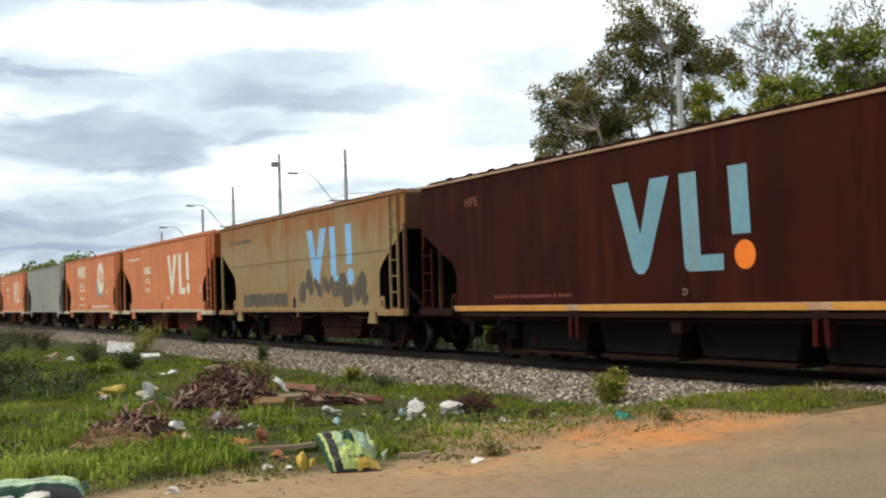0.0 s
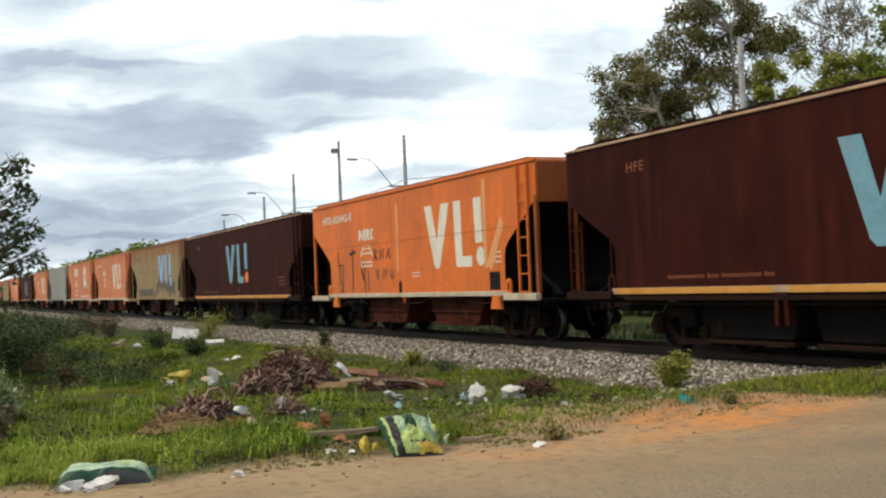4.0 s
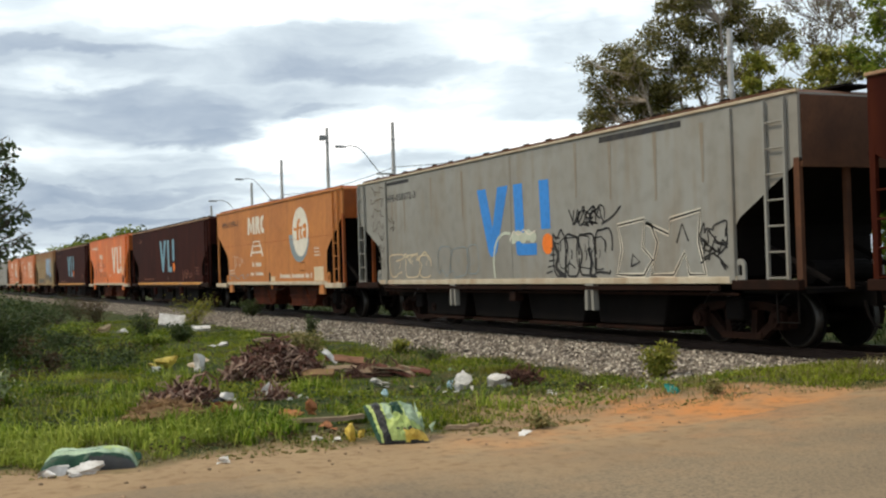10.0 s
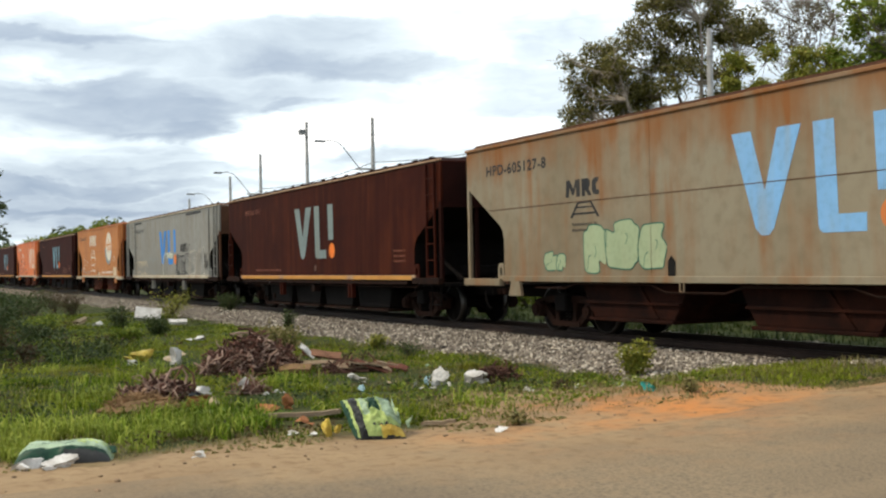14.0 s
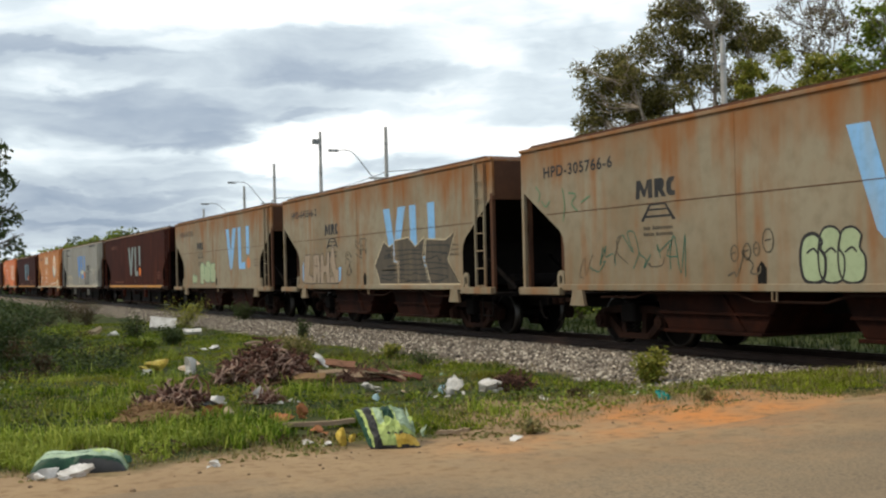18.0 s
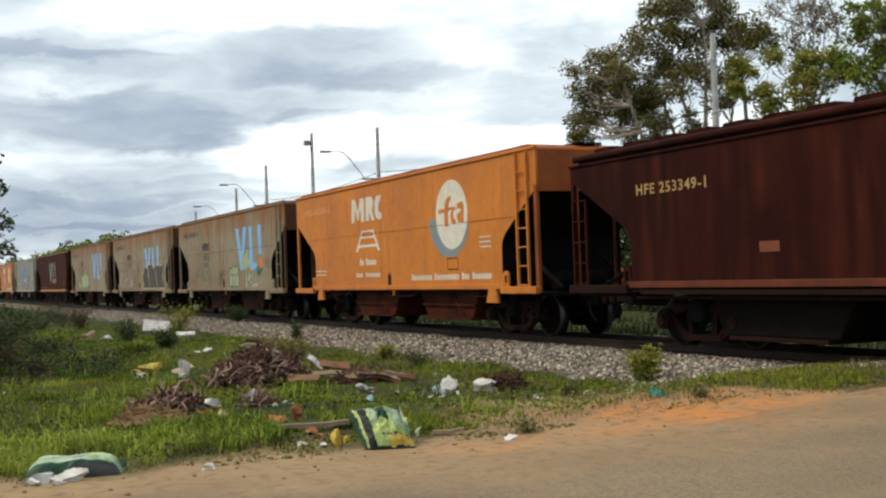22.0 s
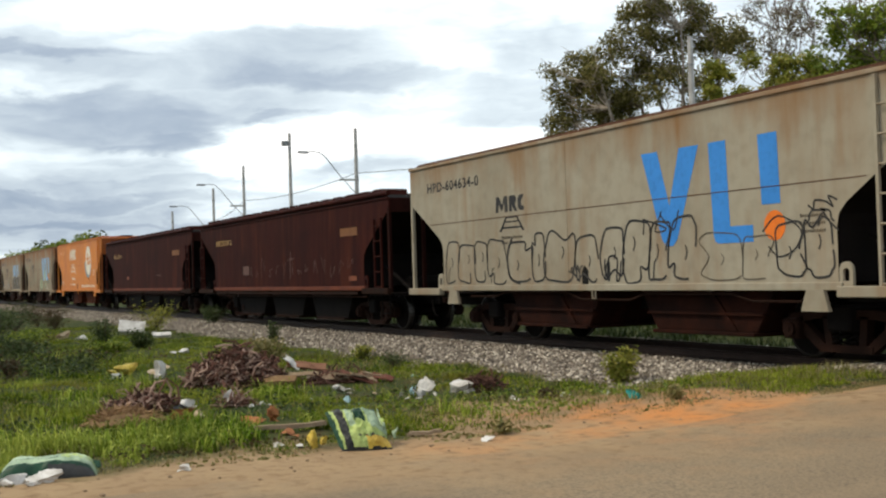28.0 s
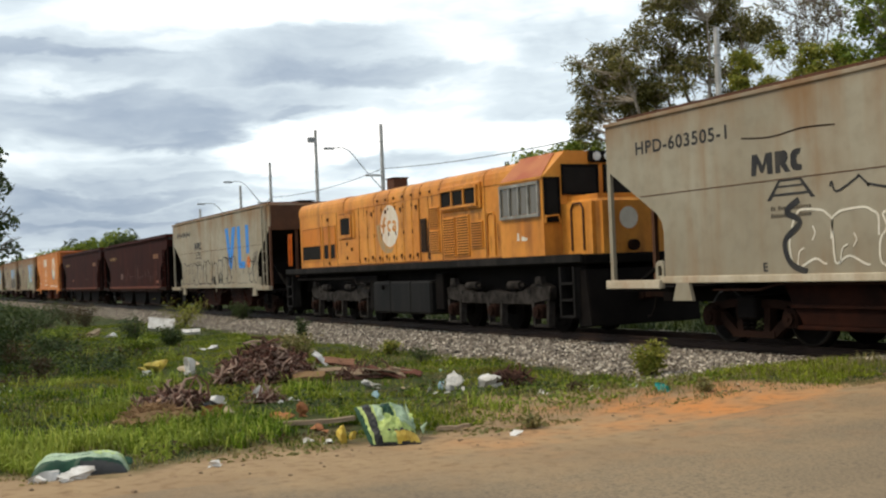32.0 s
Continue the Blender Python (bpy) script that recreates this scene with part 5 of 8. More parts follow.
shape(w, "graffiti_outline", ribbon([(9.44, 1.07), (9.50, 1.40), (9.46, 1.68)], 0.02) + ribbon([(9.70, 1.07), (9.64, 1.40), (9.60, 1.68)], 0.02), DEEP_GREEN, 0.0036)
leaf = smooth_path([(9.68, 1.26), (9.76, 1.42), (9.92, 1.50), (10.12, 1.48), (10.02, 1.34), (9.84, 1.26)], 4, True)
shape(w, "graffiti_leaf", [leaf], MINT, 0.0024)
shape(w, "graffiti_outline", ribbon(leaf, 0.02, True), DEEP_GREEN, 0.0036)
for k, path in enumerate(([(9.86, 1.50), (9.90, 1.60), (10.14, 1.66), (10.30, 1.62)], [(10.14, 1.34), (10.28, 1.52)], [(10.04, 1.26), (10.2, 1.22)])):
    shape(w, "graffiti_stroke", ribbon(smooth_path(path, 4), 0.022), PALE_HALO, 0.003)
for x, z, r in ((6.15, 1.50, 0.10), (6.42, 1.52, 0.10), (6.62, 1.55, 0.08), (6.86, 1.66, 0.14)):
    shape(w, "graffiti_scrawl", ribbon(oval(x, z, r * 0.8, r * 1.2, 10), 0.024, True) + ribbon([(x - r * 0.5, z), (x + r * 0.4, z + 0.02)], 0.02), SMOKE, 0.003)
shape(w, "graffiti_plant", [r for k in range(7) for r in ribbon(smooth_path([(11.0, 1.42), (11.0 + (k - 3) * 0.08, 1.6), (11.0 + (k - 3) * 0.16, 1.82 - abs(k - 3) * 0.05)], 4), 0.04)], DEEP_GREEN, 0.003)
for k in range(9):
    scrawl(w, 2.0 + 0.33 * k, 2.5 + 0.33 * k, 1.2 + 0.08 * (k % 4), 1.55 + 0.1 * (k % 5), 5, DEEP_GREEN if k % 3 else SMOKE, 0.016, 143 + k)
for k, path in enumerate(([(0.55, 2.9), (0.7, 2.75), (0.62, 2.6)], [(0.75, 2.62), (0.9, 2.5), (1.05, 2.6)], [(1.5, 2.2), (1.56, 2.5), (1.5, 2.8)], [(1.7, 2.7), (1.95, 2.65), (1.8, 2.5), (2.0, 2.35)], [(2.1, 2.5), (2.4, 2.6)])):
    shape(w, "graffiti_stroke", ribbon(smooth_path(path, 4), 0.035), FADED_GREEN, 0.003)
scrawl(w, 6.0, 6.7, 1.2, 1.5, 8, SMOKE, 0.03, 44)
scrawl(w, 10.2, 10.9, 1.13, 1.25, 8, WHITE, 0.025, 45)
w = WAGON[12]
bubbles(w, 1.65, 4.1, 1.06, 2.0, 4, CHAR, None, 0.032, 51)
bubbles(w, 4.15, 7.1, 1.06, 2.02, 4, CHAR, None, 0.036, 52)
shape(w, "graffiti_outline", ribbon(smooth_path([(4.35, 1.95), (4.15, 1.6), (4.25, 1.2), (4.6, 1.08)], 5), 0.05), CHAR, 0.004)
bubbles(w, 7.2, 9.6, 1.06, 2.12, 4, CHAR, None, 0.036, 53)
scrawl(w, 7.25, 7.75, 1.08, 1.5, 9, CHAR, 0.035, 56)
scrawl(w, 8.2, 9.3, 1.85, 2.12, 8, CHAR, 0.028, 57)
bubbles(w, 9.7, 11.2, 1.06, 1.85, 2, SMOKE, None, 0.018, 54)
bubbles(w, 11.25, 12.25, 1.06, 1.95, 2, CHAR, None, 0.030, 58)
for k in range(3):
    scrawl(w, 11.85, 12.35, 1.72 + 0.14 * k, 1.86 + 0.14 * k, 6, CHAR, 0.026, 55 + 3 * k)
shape(w, "graffiti_face", ribbon(smooth_path([(11.0, 1.75), (11.3, 1.95), (11.7, 1.75), (11.6, 1.5), (11.3, 1.4), (11.1, 1.55)], 4), 0.022), CHAR, 0.004)
scrawl(w, 6.2, 6.55, 1.12, 1.35, 7, CHAR, 0.03, 59)
w = WAGON[14]
bubbles(w, 4.3, 6.6, 1.08, 1.95, 3, WHITE, None, 0.03, 61)
shape(w, "graffiti_outline", ribbon(smooth_path([(4.5, 2.05), (4.25, 1.9), (4.5, 1.75), (4.2, 1.5), (4.3, 1.2), (4.6, 1.08)], 5), 0.09), CHAR, 0.004)
scrawl(w, 5.0, 6.2, 2.12, 2.3, 9, CHAR, 0.03, 62)
shape(w, "scratch", ribbon(smooth_path([(3.4, 3.0), (4.0, 2.95), (4.6, 3.0), (5.2, 2.97)], 4), 0.02), RUSTY, 0.001)
lettering(w, "E", 3.75, 1.1, 0.09, CHAR)
w = WAGON[-1]
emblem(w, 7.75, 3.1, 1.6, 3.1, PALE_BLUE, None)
rnd_m = random.Random(70)
for k in range(16):
    x, z, r = 7.2 + 0.29 * k + rnd_m.uniform(-0.1, 0.1), rnd_m.uniform(1.2, 1.75), rnd_m.uniform(0.16, 0.34)
    n = 9
    shape(w, "graffiti_blot", [[(x + r * rnd_m.uniform(0.6, 1.2) * math.cos(j * math.tau / n), max(1.07, z + r * rnd_m.uniform(0.6, 1.2) * math.sin(j * math.tau / n))) for j in range(n)]], SMOKE, 0.0012 + 0.0002 * (k % 4))
bubbles(w, 2.3, 6.2, 1.1, 1.5, 7, SMOKE, SMOKE, 0.04, 71)
print_bars(w, 1.0, 3.2, (3.05,), 0.12, SMOKE, 2, 71)
for i in (10, 11):
    w = WAGON[i]
    lettering(w, "HFE 253349-1" if i == 10 else "HFE 253347-2", 1.95, 2.46, 1.75, TAN_NUMBER)
    shape(w, "faded_patch", [[(13.1, 2.32), (14.2, 2.32), (14.2, 2.52), (13.1, 2.52)]], DULL_PATCH, 0.001)
    shape(w, "pale_patch", [[(4.8, 1.45), (5.2, 1.45), (5.2, 1.6), (4.8, 1.6)]] if i == 10 else [[(13.6, 1.2), (14.1, 1.2), (14.1, 1.32), (13.6, 1.32)]], FADED_TAN, 0.001)
for k in range(15):
    x = 4.9 + 0.62 * k
    scrawl(WAGON[11], x, x + 0.34, 1.35 + 0.04 * (k % 3), 1.58 + 0.09 * (k % 4), 4, FAINT_SCRATCH, 0.016, 81 + k)
shape(WAGON[11], "scratch", ribbon([(9.3, 1.3), (9.36, 2.05)], 0.03) + ribbon([(9.1, 1.82), (9.62, 1.86)], 0.025), FAINT_SCRATCH, 0.003)
shape(WAGON[11], "pale_patch", [[(4.9, 1.45), (5.5, 1.45), (5.5, 1.72), (4.9, 1.72)]], FAINT_SCRATCH, 0.001)
scrawl(WAGON[10], 10.4, 11.2, 1.35, 1.6, 4, SCRATCH, 0.014, 80)

# ---- the locomotive in the middle of the train ----
FRAME_GREY = material("sooty_grey_frame", (0.014, 0.0125, 0.012), 0.7, spec=0.08, dark=(0.007, 0.0065, 0.006), scale=2, streak=(0.055, 0.048, 0.042), streak_amount=0.6, bump=0.1)
TRUCK_GREY = material("dusty_grey_truck_casting", (0.050, 0.044, 0.040), 0.8, spec=0.08, dark=(0.012, 0.010, 0.009), scale=4, mixing=0.6, bump=0.2)
TANK = material("sooty_tank_paint", (0.011, 0.0105, 0.010), 0.6, spec=0.1, dark=(0.006, 0.0056, 0.0053), scale=1.2, streak=(0.024, 0.021, 0.019), streak_amount=0.6, bump=0.08)
STAIN = material("oily_brown_grime", (0.21, 0.080, 0.024), 0.8, dark=(0.07, 0.028, 0.014), scale=7, mixing=0.6)
DISC_WHITE = material("flaking_white_disc_paint", (0.74, 0.69, 0.61), 0.6, dark=(0.62, 0.50, 0.34), scale=5, mixing=0.35, stretch=(2.5, 2.5, 0.5), streak=(0.50, 0.19, 0.03), streak_amount=1.0)
SLATE_WORN = material("flaking_grey_rim_paint", (0.33, 0.27, 0.17), 0.6, dark=(0.50, 0.22, 0.04), scale=5, mixing=0.4, stretch=(2.5, 2.5, 0.5))
RED_ROOF = material("red_primer_cab_roof", (0.36, 0.10, 0.05), 0.65, dark=(0.45, 0.17, 0.07), scale=2, mixing=0.6)
RUST_RED = material("red_rust_fitting", (0.13, 0.042, 0.020), 0.8, dark=(0.05, 0.02, 0.012), scale=9)
SOOT = material("soot_black_louvre", (0.022, 0.017, 0.013), 0.8, dark=(0.06, 0.028, 0.012), scale=3, mixing=0.4)
WINDOW_METAL = material("dull_aluminium_window_frame", (0.30, 0.29, 0.26), 0.5, dark=(0.18, 0.17, 0.15), scale=5)
LAMP = material("headlamp_lens", (0.75, 0.75, 0.72), 0.08, scale=8)


def glass_material():
    mat = bpy.data.materials.new("dusty_window_glass")
    mat.use_nodes = True
    b = mat.node_tree.nodes["Principled BSDF"]
    b.inputs["Base Color"].default_value = (0.12, 0.105, 0.08, 1)
    b.inputs["Roughness"].default_value = 0.12
    b.inputs["Specular IOR Level"].default_value = 0.5
    return mat


PANE = glass_material()


def rounded_hood(x0, x1, half, z0, z1, r):
    """A long hood with a rounded roof edge: its section drawn out along x."""
    sec = [(-half, z0), (-half, z1 - r)] + [(-half + r - r * math.cos(a), z1 - r + r * math.sin(a)) for a in (0.4, 0.8, 1.2)]
    sec += [(-half + r, z1), (half - r, z1)] + [(half - r + r * math.sin(a), z1 - r + r * math.cos(a)) for a in (0.4, 0.8, 1.2)] + [(half, z1 - r), (half, z0)]
    bm = bmesh.new()
    a = [bm.verts.new((x0, y, z)) for y, z in sec]
    b = [bm.verts.new((x1, y, z)) for y, z in sec]
    bm.faces.new(a)
    bm.faces.new(b[::-1])
    for i in range(len(sec)):
        j = (i + 1) % len(sec)
        bm.faces.new((a[i], b[i], b[j], a[j]))
    return bm


def loco_truck(parent, x):
    tr = new("truck")
    tr.parent, tr.location = parent, (x, 0, 0)
    top = [(-2.24, 0.88), (-2.0, 0.97), (-1.55, 0.96), (-1.2, 0.80), (-0.5, 0.78), (0.0, 0.84), (0.5, 0.78), (1.2, 0.80), (1.55, 0.96), (2.0, 0.97), (2.24, 0.88), (2.2, 0.66), (1.45, 0.56), (-1.45, 0.56), (-2.2, 0.66)]
    for s in (-1, 1):
        f = piece("truck_frame", lambda: prism(top, -0.08, 0.08, 0.015), TRUCK_GREY, tr, (0, s * 0.98, 0))
        for k in (-1.85, 0.0, 1.85):
            piece("pedestal", pedestal_mesh, TRUCK_GREY, f, (k, s * 0.02, 0))
            jb = piece("axle_box", lambda: prism([(-0.17, 0.28), (0.17, 0.28), (0.17, 0.58), (0.1, 0.66), (-0.1, 0.66), (-0.17, 0.58)], -0.1, 0.1, 0.02), TRUCK_GREY, f, (k, s * 0.05, 0))
            piece("bearing_cap", lambda: add_disc(bmesh.new(), 0, -0.03, 0.03, 0.45, 0.11, 12), RUSTY, f, (k, s * 0.18, 0))
        for k in (-1.45, -0.55, 0.55, 1.45):
            piece("frame_hole", lambda: add_disc(bmesh.new(), 0, -0.006, 0.006, 0, 0.045, 12), BLACK, f, (k, s * 0.084, 0.70 if abs(k) < 1 else 0.80))
        for k in (-1.85, 1.85):
            piece("frame_lug", lambda: prism([(-0.14, 0.0), (0.14, 0.0), (0.10, 0.16), (-0.10, 0.16)], -0.06, 0.06, 0.01), TRUCK_GREY, f, (k, s * 0.06, 0.94))
        for k in (-0.92, 0.92):
            piece("brake_cylinder", lambda: add_rod(rod((-0.26, 0, 0), (0.2, 0, 0), 0.085, 12), (0.2, 0, 0), (0.36, 0, 0), 0.035, 8), TRUCK_GREY, tr, (k, s * 1.05, 0.93))
            piece("coil_spring", spring_mesh, SHADED_GRIME, tr, (k, s * 1.02, 0.45))
        piece("sand_pipe", lambda: add_tube(bmesh.new(), [(-2.2, 0, 1.1), (-2.25, 0, 0.7), (-2.15, 0, 0.25)], 0.025, 6), SHADED_GRIME, tr, (0, s * 0.95, 0))
    for k in (-1.85, 0.0, 1.85):
        w = piece("wheelset/loco", wheel_mesh, SHADED_GRIME, tr)
        w.matrix_parent_inverse = Matrix.Translation((k, 0, WHEEL))
        WHEELS.append(w)
    return tr


def pedestal_mesh():
    bm = bmesh.new()
    for s in (-1, 1):
        add_prism(bm, [(s * 0.34, 0.64), (s * 0.24, 0.64), (s * 0.21, 0.12), (s * 0.28, 0.12)], -0.07, 0.07)
    add_box(bm, -0.30, 0.30, -0.05, 0.05, 0.12, 0.17)
    return bm


def louvre(parent, x0, x1, z0, z1, y, n, mat):
    """A pressed panel with a row of dark slits."""
    g = part("louvre", box(x0, x1, y - 0.012, y + 0.02, z0, z1, 0.006), mat, parent, "sooty louvred panel")
    h = (z1 - z0 - 0.04) / n
    me = mesh_of("slit", box(x0 + 0.035, x1 - 0.035, -0.006, 0.004, -h * 0.27, h * 0.27), SOOT)
    lip = mesh_of("slat", prism_x(x0 + 0.03, x1 - 0.03, h), mat)
    for i in range(n):
        z = z0 + 0.02 + (i + 0.5) * h
        part("slit", me, None, g).location = (0, y - 0.012, z)
        part("slat", lip, None, g).location = (0, y - 0.012, z + h * 0.27)
    return g


def prism_x(x0, x1, h):
    bm = bmesh.new()
    sec = [(0.0, h * 0.2), (-0.022, -h * 0.1), (-0.018, -h * 0.16), (0.0, 0.0)]
    a = [bm.verts.new((x0, y, z)) for y, z in sec]
    b = [bm.verts.new((x1, y, z)) for y, z in sec]
    bm.faces.new(a)
    bm.faces.new(b[::-1])
    for i in range(4):
        j = (i + 1) % 4
        bm.faces.new((a[i], b[i], b[j], a[j]))
    return bm


def window(parent, x0, x1, z0, z1, y, panes, frame_mat, glass, name="window"):
    """A framed row of panes on a wall that faces -y."""
    wd = new(name)
    wd.parent = parent
    w = (x1 - x0) / panes
    for i in range(panes):
        part("pane", box(x0 + i * w + 0.02, x0 + (i + 1) * w - 0.02, y - 0.012, y + 0.01, z0 + 0.03, z1 - 0.03), glass, wd)
    bm = bmesh.new()
    for i in range(panes + 1):
        add_box(bm, x0 + i * w - 0.025, x0 + i * w + 0.025, y - 0.045, y + 0.02, z0, z1)
    add_box(bm, x0 - 0.025, x1 + 0.025, y - 0.05, y + 0.02, z0 - 0.04, z0 + 0.02)
    add_box(bm, x0 - 0.025, x1 + 0.025, y - 0.05, y + 0.02, z1 - 0.02, z1 + 0.04)
    part("window_frame", bm, frame_mat, wd)
    return wd


def locomotive(x0):
    lo = thing("diesel_locomotive", x0, TRACK, RAIL, "worn orange diesel locomotive with a black frame and white disc emblem", "locomotive")
    HH, HT, D = 0.92, 3.42, 1.48
    part("frame_deck", box(0.18, 16.85, -1.22, 1.22, 1.30, D, 0.02), SHADED_GRIME, lo)
    for s in (-1, 1):
        part("deck_edge", box(0.18, 16.85, s * 1.28 - 0.025, s * 1.28 + 0.025, 1.345, D + 0.008), FRAME_GREY, lo, "sooty grey deck edge")
    part("underframe_core", box(0.6, 16.3, -0.78, 0.78, 0.80, 1.31), SHADED_GRIME, lo)
    hood = part("long_hood", rounded_hood(0.55, 14.0, HH, D, HT, 0.26), LOCO, lo)
    part("radiator_roof", rounded_hood(0.50, 4.29, HH + 0.012, 3.05, HT + 0.02, 0.26), LOCO, lo)
    # engine-room doors with hinges and latches, soot along their joints
    xs = (5.45, 6.05, 6.53, 7.02, 7.45, 7.91, 8.40, 8.91, 9.31)
    for i, x in enumerate(xs[:-1]):
        d = part("hood_door", box(x + 0.014, xs[i + 1] - 0.014, -HH - 0.024, -HH + 0.01, 1.53, 3.00, 0.008), LOCO, lo)
        for z in (1.62, 2.25, 2.88):
            piece("hinge", lambda: rod((0, 0, -0.045), (0, 0, 0.045), 0.017, 6), RUST_RED, d, (x + 0.02, -HH - 0.03, z))
        w = xs[i + 1] - x
        for z in ((1.68, 2.82) if i % 2 else (1.66,)):
            piece("latch_stain", lambda: flat(bmesh.new(), [(-0.03, -0.09), (0.02, -0.10), (0.045, 0.03), (0.02, 0.055), (-0.035, 0.045)], 0), STAIN, d, (x + w * 0.7, -HH - 0.0255, z))
            piece("latch", lambda: prism([(-0.025, -0.04), (0.025, -0.04), (0.035, 0.025), (0, 0.05), (-0.035, 0.025)], -0.02, 0.02), RUST_RED, d, (x + w * 0.7, -HH - 0.035, z))
    for i, x in enumerate(xs):
        part("joint_grime", box(x - 0.013, x + 0.013, -HH - 0.006, -HH, 1.52, 3.02), STAIN, lo)
    for i in range(9):
        piece("roof_bolt", lambda: prism([(-0.03, -0.03), (0.03, -0.03), (0.032, 0.03), (-0.032, 0.03)], -0.02, 0.02), RUST_RED, lo, (6.75 + i * 0.53, -HH - 0.005, 3.13))
    part("roof_seam", box(4.3, 14.0, -HH - 0.02, -HH, 3.03, 3.05), LOCO, lo)
    for x in (4.29, 6.5, 7.43, 8.4, 9.34, 10.45, 12.6):
        part("hood_joint", rounded_hood(x, x + 0.022, HH + 0.006, 3.05, HT + 0.006, 0.26), STAIN, lo)
    for x in (2.53, 3.72, 5.40, 9.80, 10.5, 12.62, 13.35):
        part("joint_grime", box(x, x + 0.016, -HH - 0.008, -HH, 1.5, 3.03), STAIN, lo)
    # rear radiator openings, the upper half shuttered
    for a, b in ((0.78, 2.38), (2.65, 3.04), (3.20, 3.58)):
        part("radiator_opening", box(a, b, -HH - 0.012, -HH + 0.01, 1.74, 2.66), BLACK, lo, "dark radiator opening")
        part("radiator_shutter", box(a + 0.015, b - 0.015, -HH - 0.018, -HH - 0.005, 2.14, 2.65), AMBER, lo)
        part("opening_frame", frame_ring(a, b, 1.74, 2.66, 0.03), LOCO, lo).location = (0, -HH - 0.012, 0)
    part("equipment_panel", box(3.78, 5.38, -HH - 0.02, -HH, 1.56, 2.20, 0.01), LOCO, lo)
    part("equipment_panel", box(3.86, 5.12, -HH - 0.026, -HH, 2.24, 2.98, 0.01), LOCO, lo)
    part("hatch_window", box(4.15, 4.87, -HH - 0.05, -HH - 0.02, 2.36, 2.82, 0.01), BLACK, lo, "dark square opening")
    part("opening_frame", frame_ring(4.15, 4.87, 2.36, 2.82, 0.075), LOCO, lo).location = (0, -HH - 0.05, 0)
    part("hatch_gutter", box(3.95, 5.1, -HH - 0.06, -HH, 2.96, 2.985), LOCO, lo)
    for x, z in ((4.55, 1.72), (4.55, 2.1), (4.9, 1.95), (3.1, 1.6), (3.05, 2.85)):
        piece("latch", lambda: box(-0.03, 0.03, -0.02, 0.02, -0.04, 0.04), RUST_RED, lo, (x, -HH - 0.03, z))
    # louvres and windows behind the cab
    louvre(lo, 9.40, 9.70, 1.74, 2.52, -HH - 0.02, 12, SOOT)
    louvre(lo, 9.86, 10.40, 2.26, 2.76, -HH - 0.02, 9, LOCO)
    louvre(lo, 9.86, 10.40, 1.70, 2.22, -HH - 0.02, 9, LOCO)
    louvre(lo, 10.62, 11.20, 1.58, 2.46, -HH - 0.02, 15, LOCO)
    louvre(lo, 11.30, 11.88, 1.58, 2.48, -HH - 0.02, 15, LOCO)
    louvre(lo, 12.00, 12.52, 1.73, 2.32, -HH - 0.02, 10, LOCO)
    part("soot_stain", flat(bmesh.new(), [(9.71, 1.56), (9.85, 1.54), (9.84, 2.2), (9.80, 2.5), (9.75, 2.45), (9.72, 2.1)], -HH - 0.004), SOOT, lo)
    part("lower_grime", box(0.6, 13.9, -HH - 0.027, -HH, D + 0.002, D + 0.035), STAIN, lo)
    part("window_box", box(10.56, 12.50, -HH - 0.06, -HH, 2.58, 3.16, 0.02), LOCO, lo)
    window(lo, 10.66, 12.40, 2.68, 3.06, -HH - 0.07, 3, LOCO, BLACK, "ventilator_window")
    part("door_outline", add_tube(bmesh.new(), [(12.72, 0, 1.55), (12.72, 0, 2.35), (12.78, 0, 2.45), (13.0, 0, 2.45), (13.06, 0, 2.35), (13.06, 0, 1.55)], 0.018, 6), LOCO, lo).location = (0, -HH - 0.02, 0)
    # emblem on the doors
    part("disc_rim", flat(bmesh.new(), [(6.68, 2.50), (6.9, 2.52), (6.98, 2.2), (7.2, 1.98), (7.5, 1.88), (7.8, 1.92), (7.6, 1.78), (7.25, 1.76), (6.95, 1.9), (6.75, 2.15)], -HH - 0.0265), SLATE_WORN, lo)
    part("disc_emblem", flat(bmesh.new(), oval(7.53, 2.45, 0.57, 0.53), -HH - 0.028), DISC_WHITE, lo, "worn white disc emblem")
    for path, w in (([(7.14, 2.28), (7.17, 2.55), (7.3, 2.68)], 0.10), ([(7.02, 2.46), (7.3, 2.48)], 0.07), ([(7.62, 2.55), (7.47, 2.53), (7.45, 2.38), (7.6, 2.34)], 0.075), ([(7.74, 2.54), (7.9, 2.52), (7.9, 2.33), (7.74, 2.37), (7.86, 2.44)], 0.075)):
        bm = bmesh.new()
        for r in ribbon(smooth_path(path, 4), w):
            flat(bm, r, -HH - 0.0295)
        part("disc_stroke", bm, LOCO, lo)
    # rust and oil that run down from the roof bolts, the hinges and the sills
    rnd_l = random.Random(17)
    for k in range(46):
        x = rnd_l.uniform(3.8, 13.8)
        z, ln, wd = rnd_l.choice((3.02, 3.0, 2.5, 2.2, 1.95)), rnd_l.uniform(0.12, 0.5), rnd_l.uniform(0.008, 0.024)
        part("rust_run", flat(bmesh.new(), [(x - wd, z), (x + wd, z), (x + wd * 0.5, z - ln * 0.6), (x, z - ln), (x - wd * 0.6, z - ln * 0.5)], -HH - 0.0275), STAIN, lo)
    # exhaust and roof fittings
    part("exhaust_stack", prism([(5.72, HT - 0.02), (6.22, HT - 0.02), (6.21, HT + 0.36), (5.73, HT + 0.36)], -0.20, 0.20, 0.01), RUST_END, lo, "rusty exhaust stack")
    part("stack_rim", box(5.70, 6.24, -0.23, 0.23, HT + 0.35, HT + 0.38), RUSTY, lo)
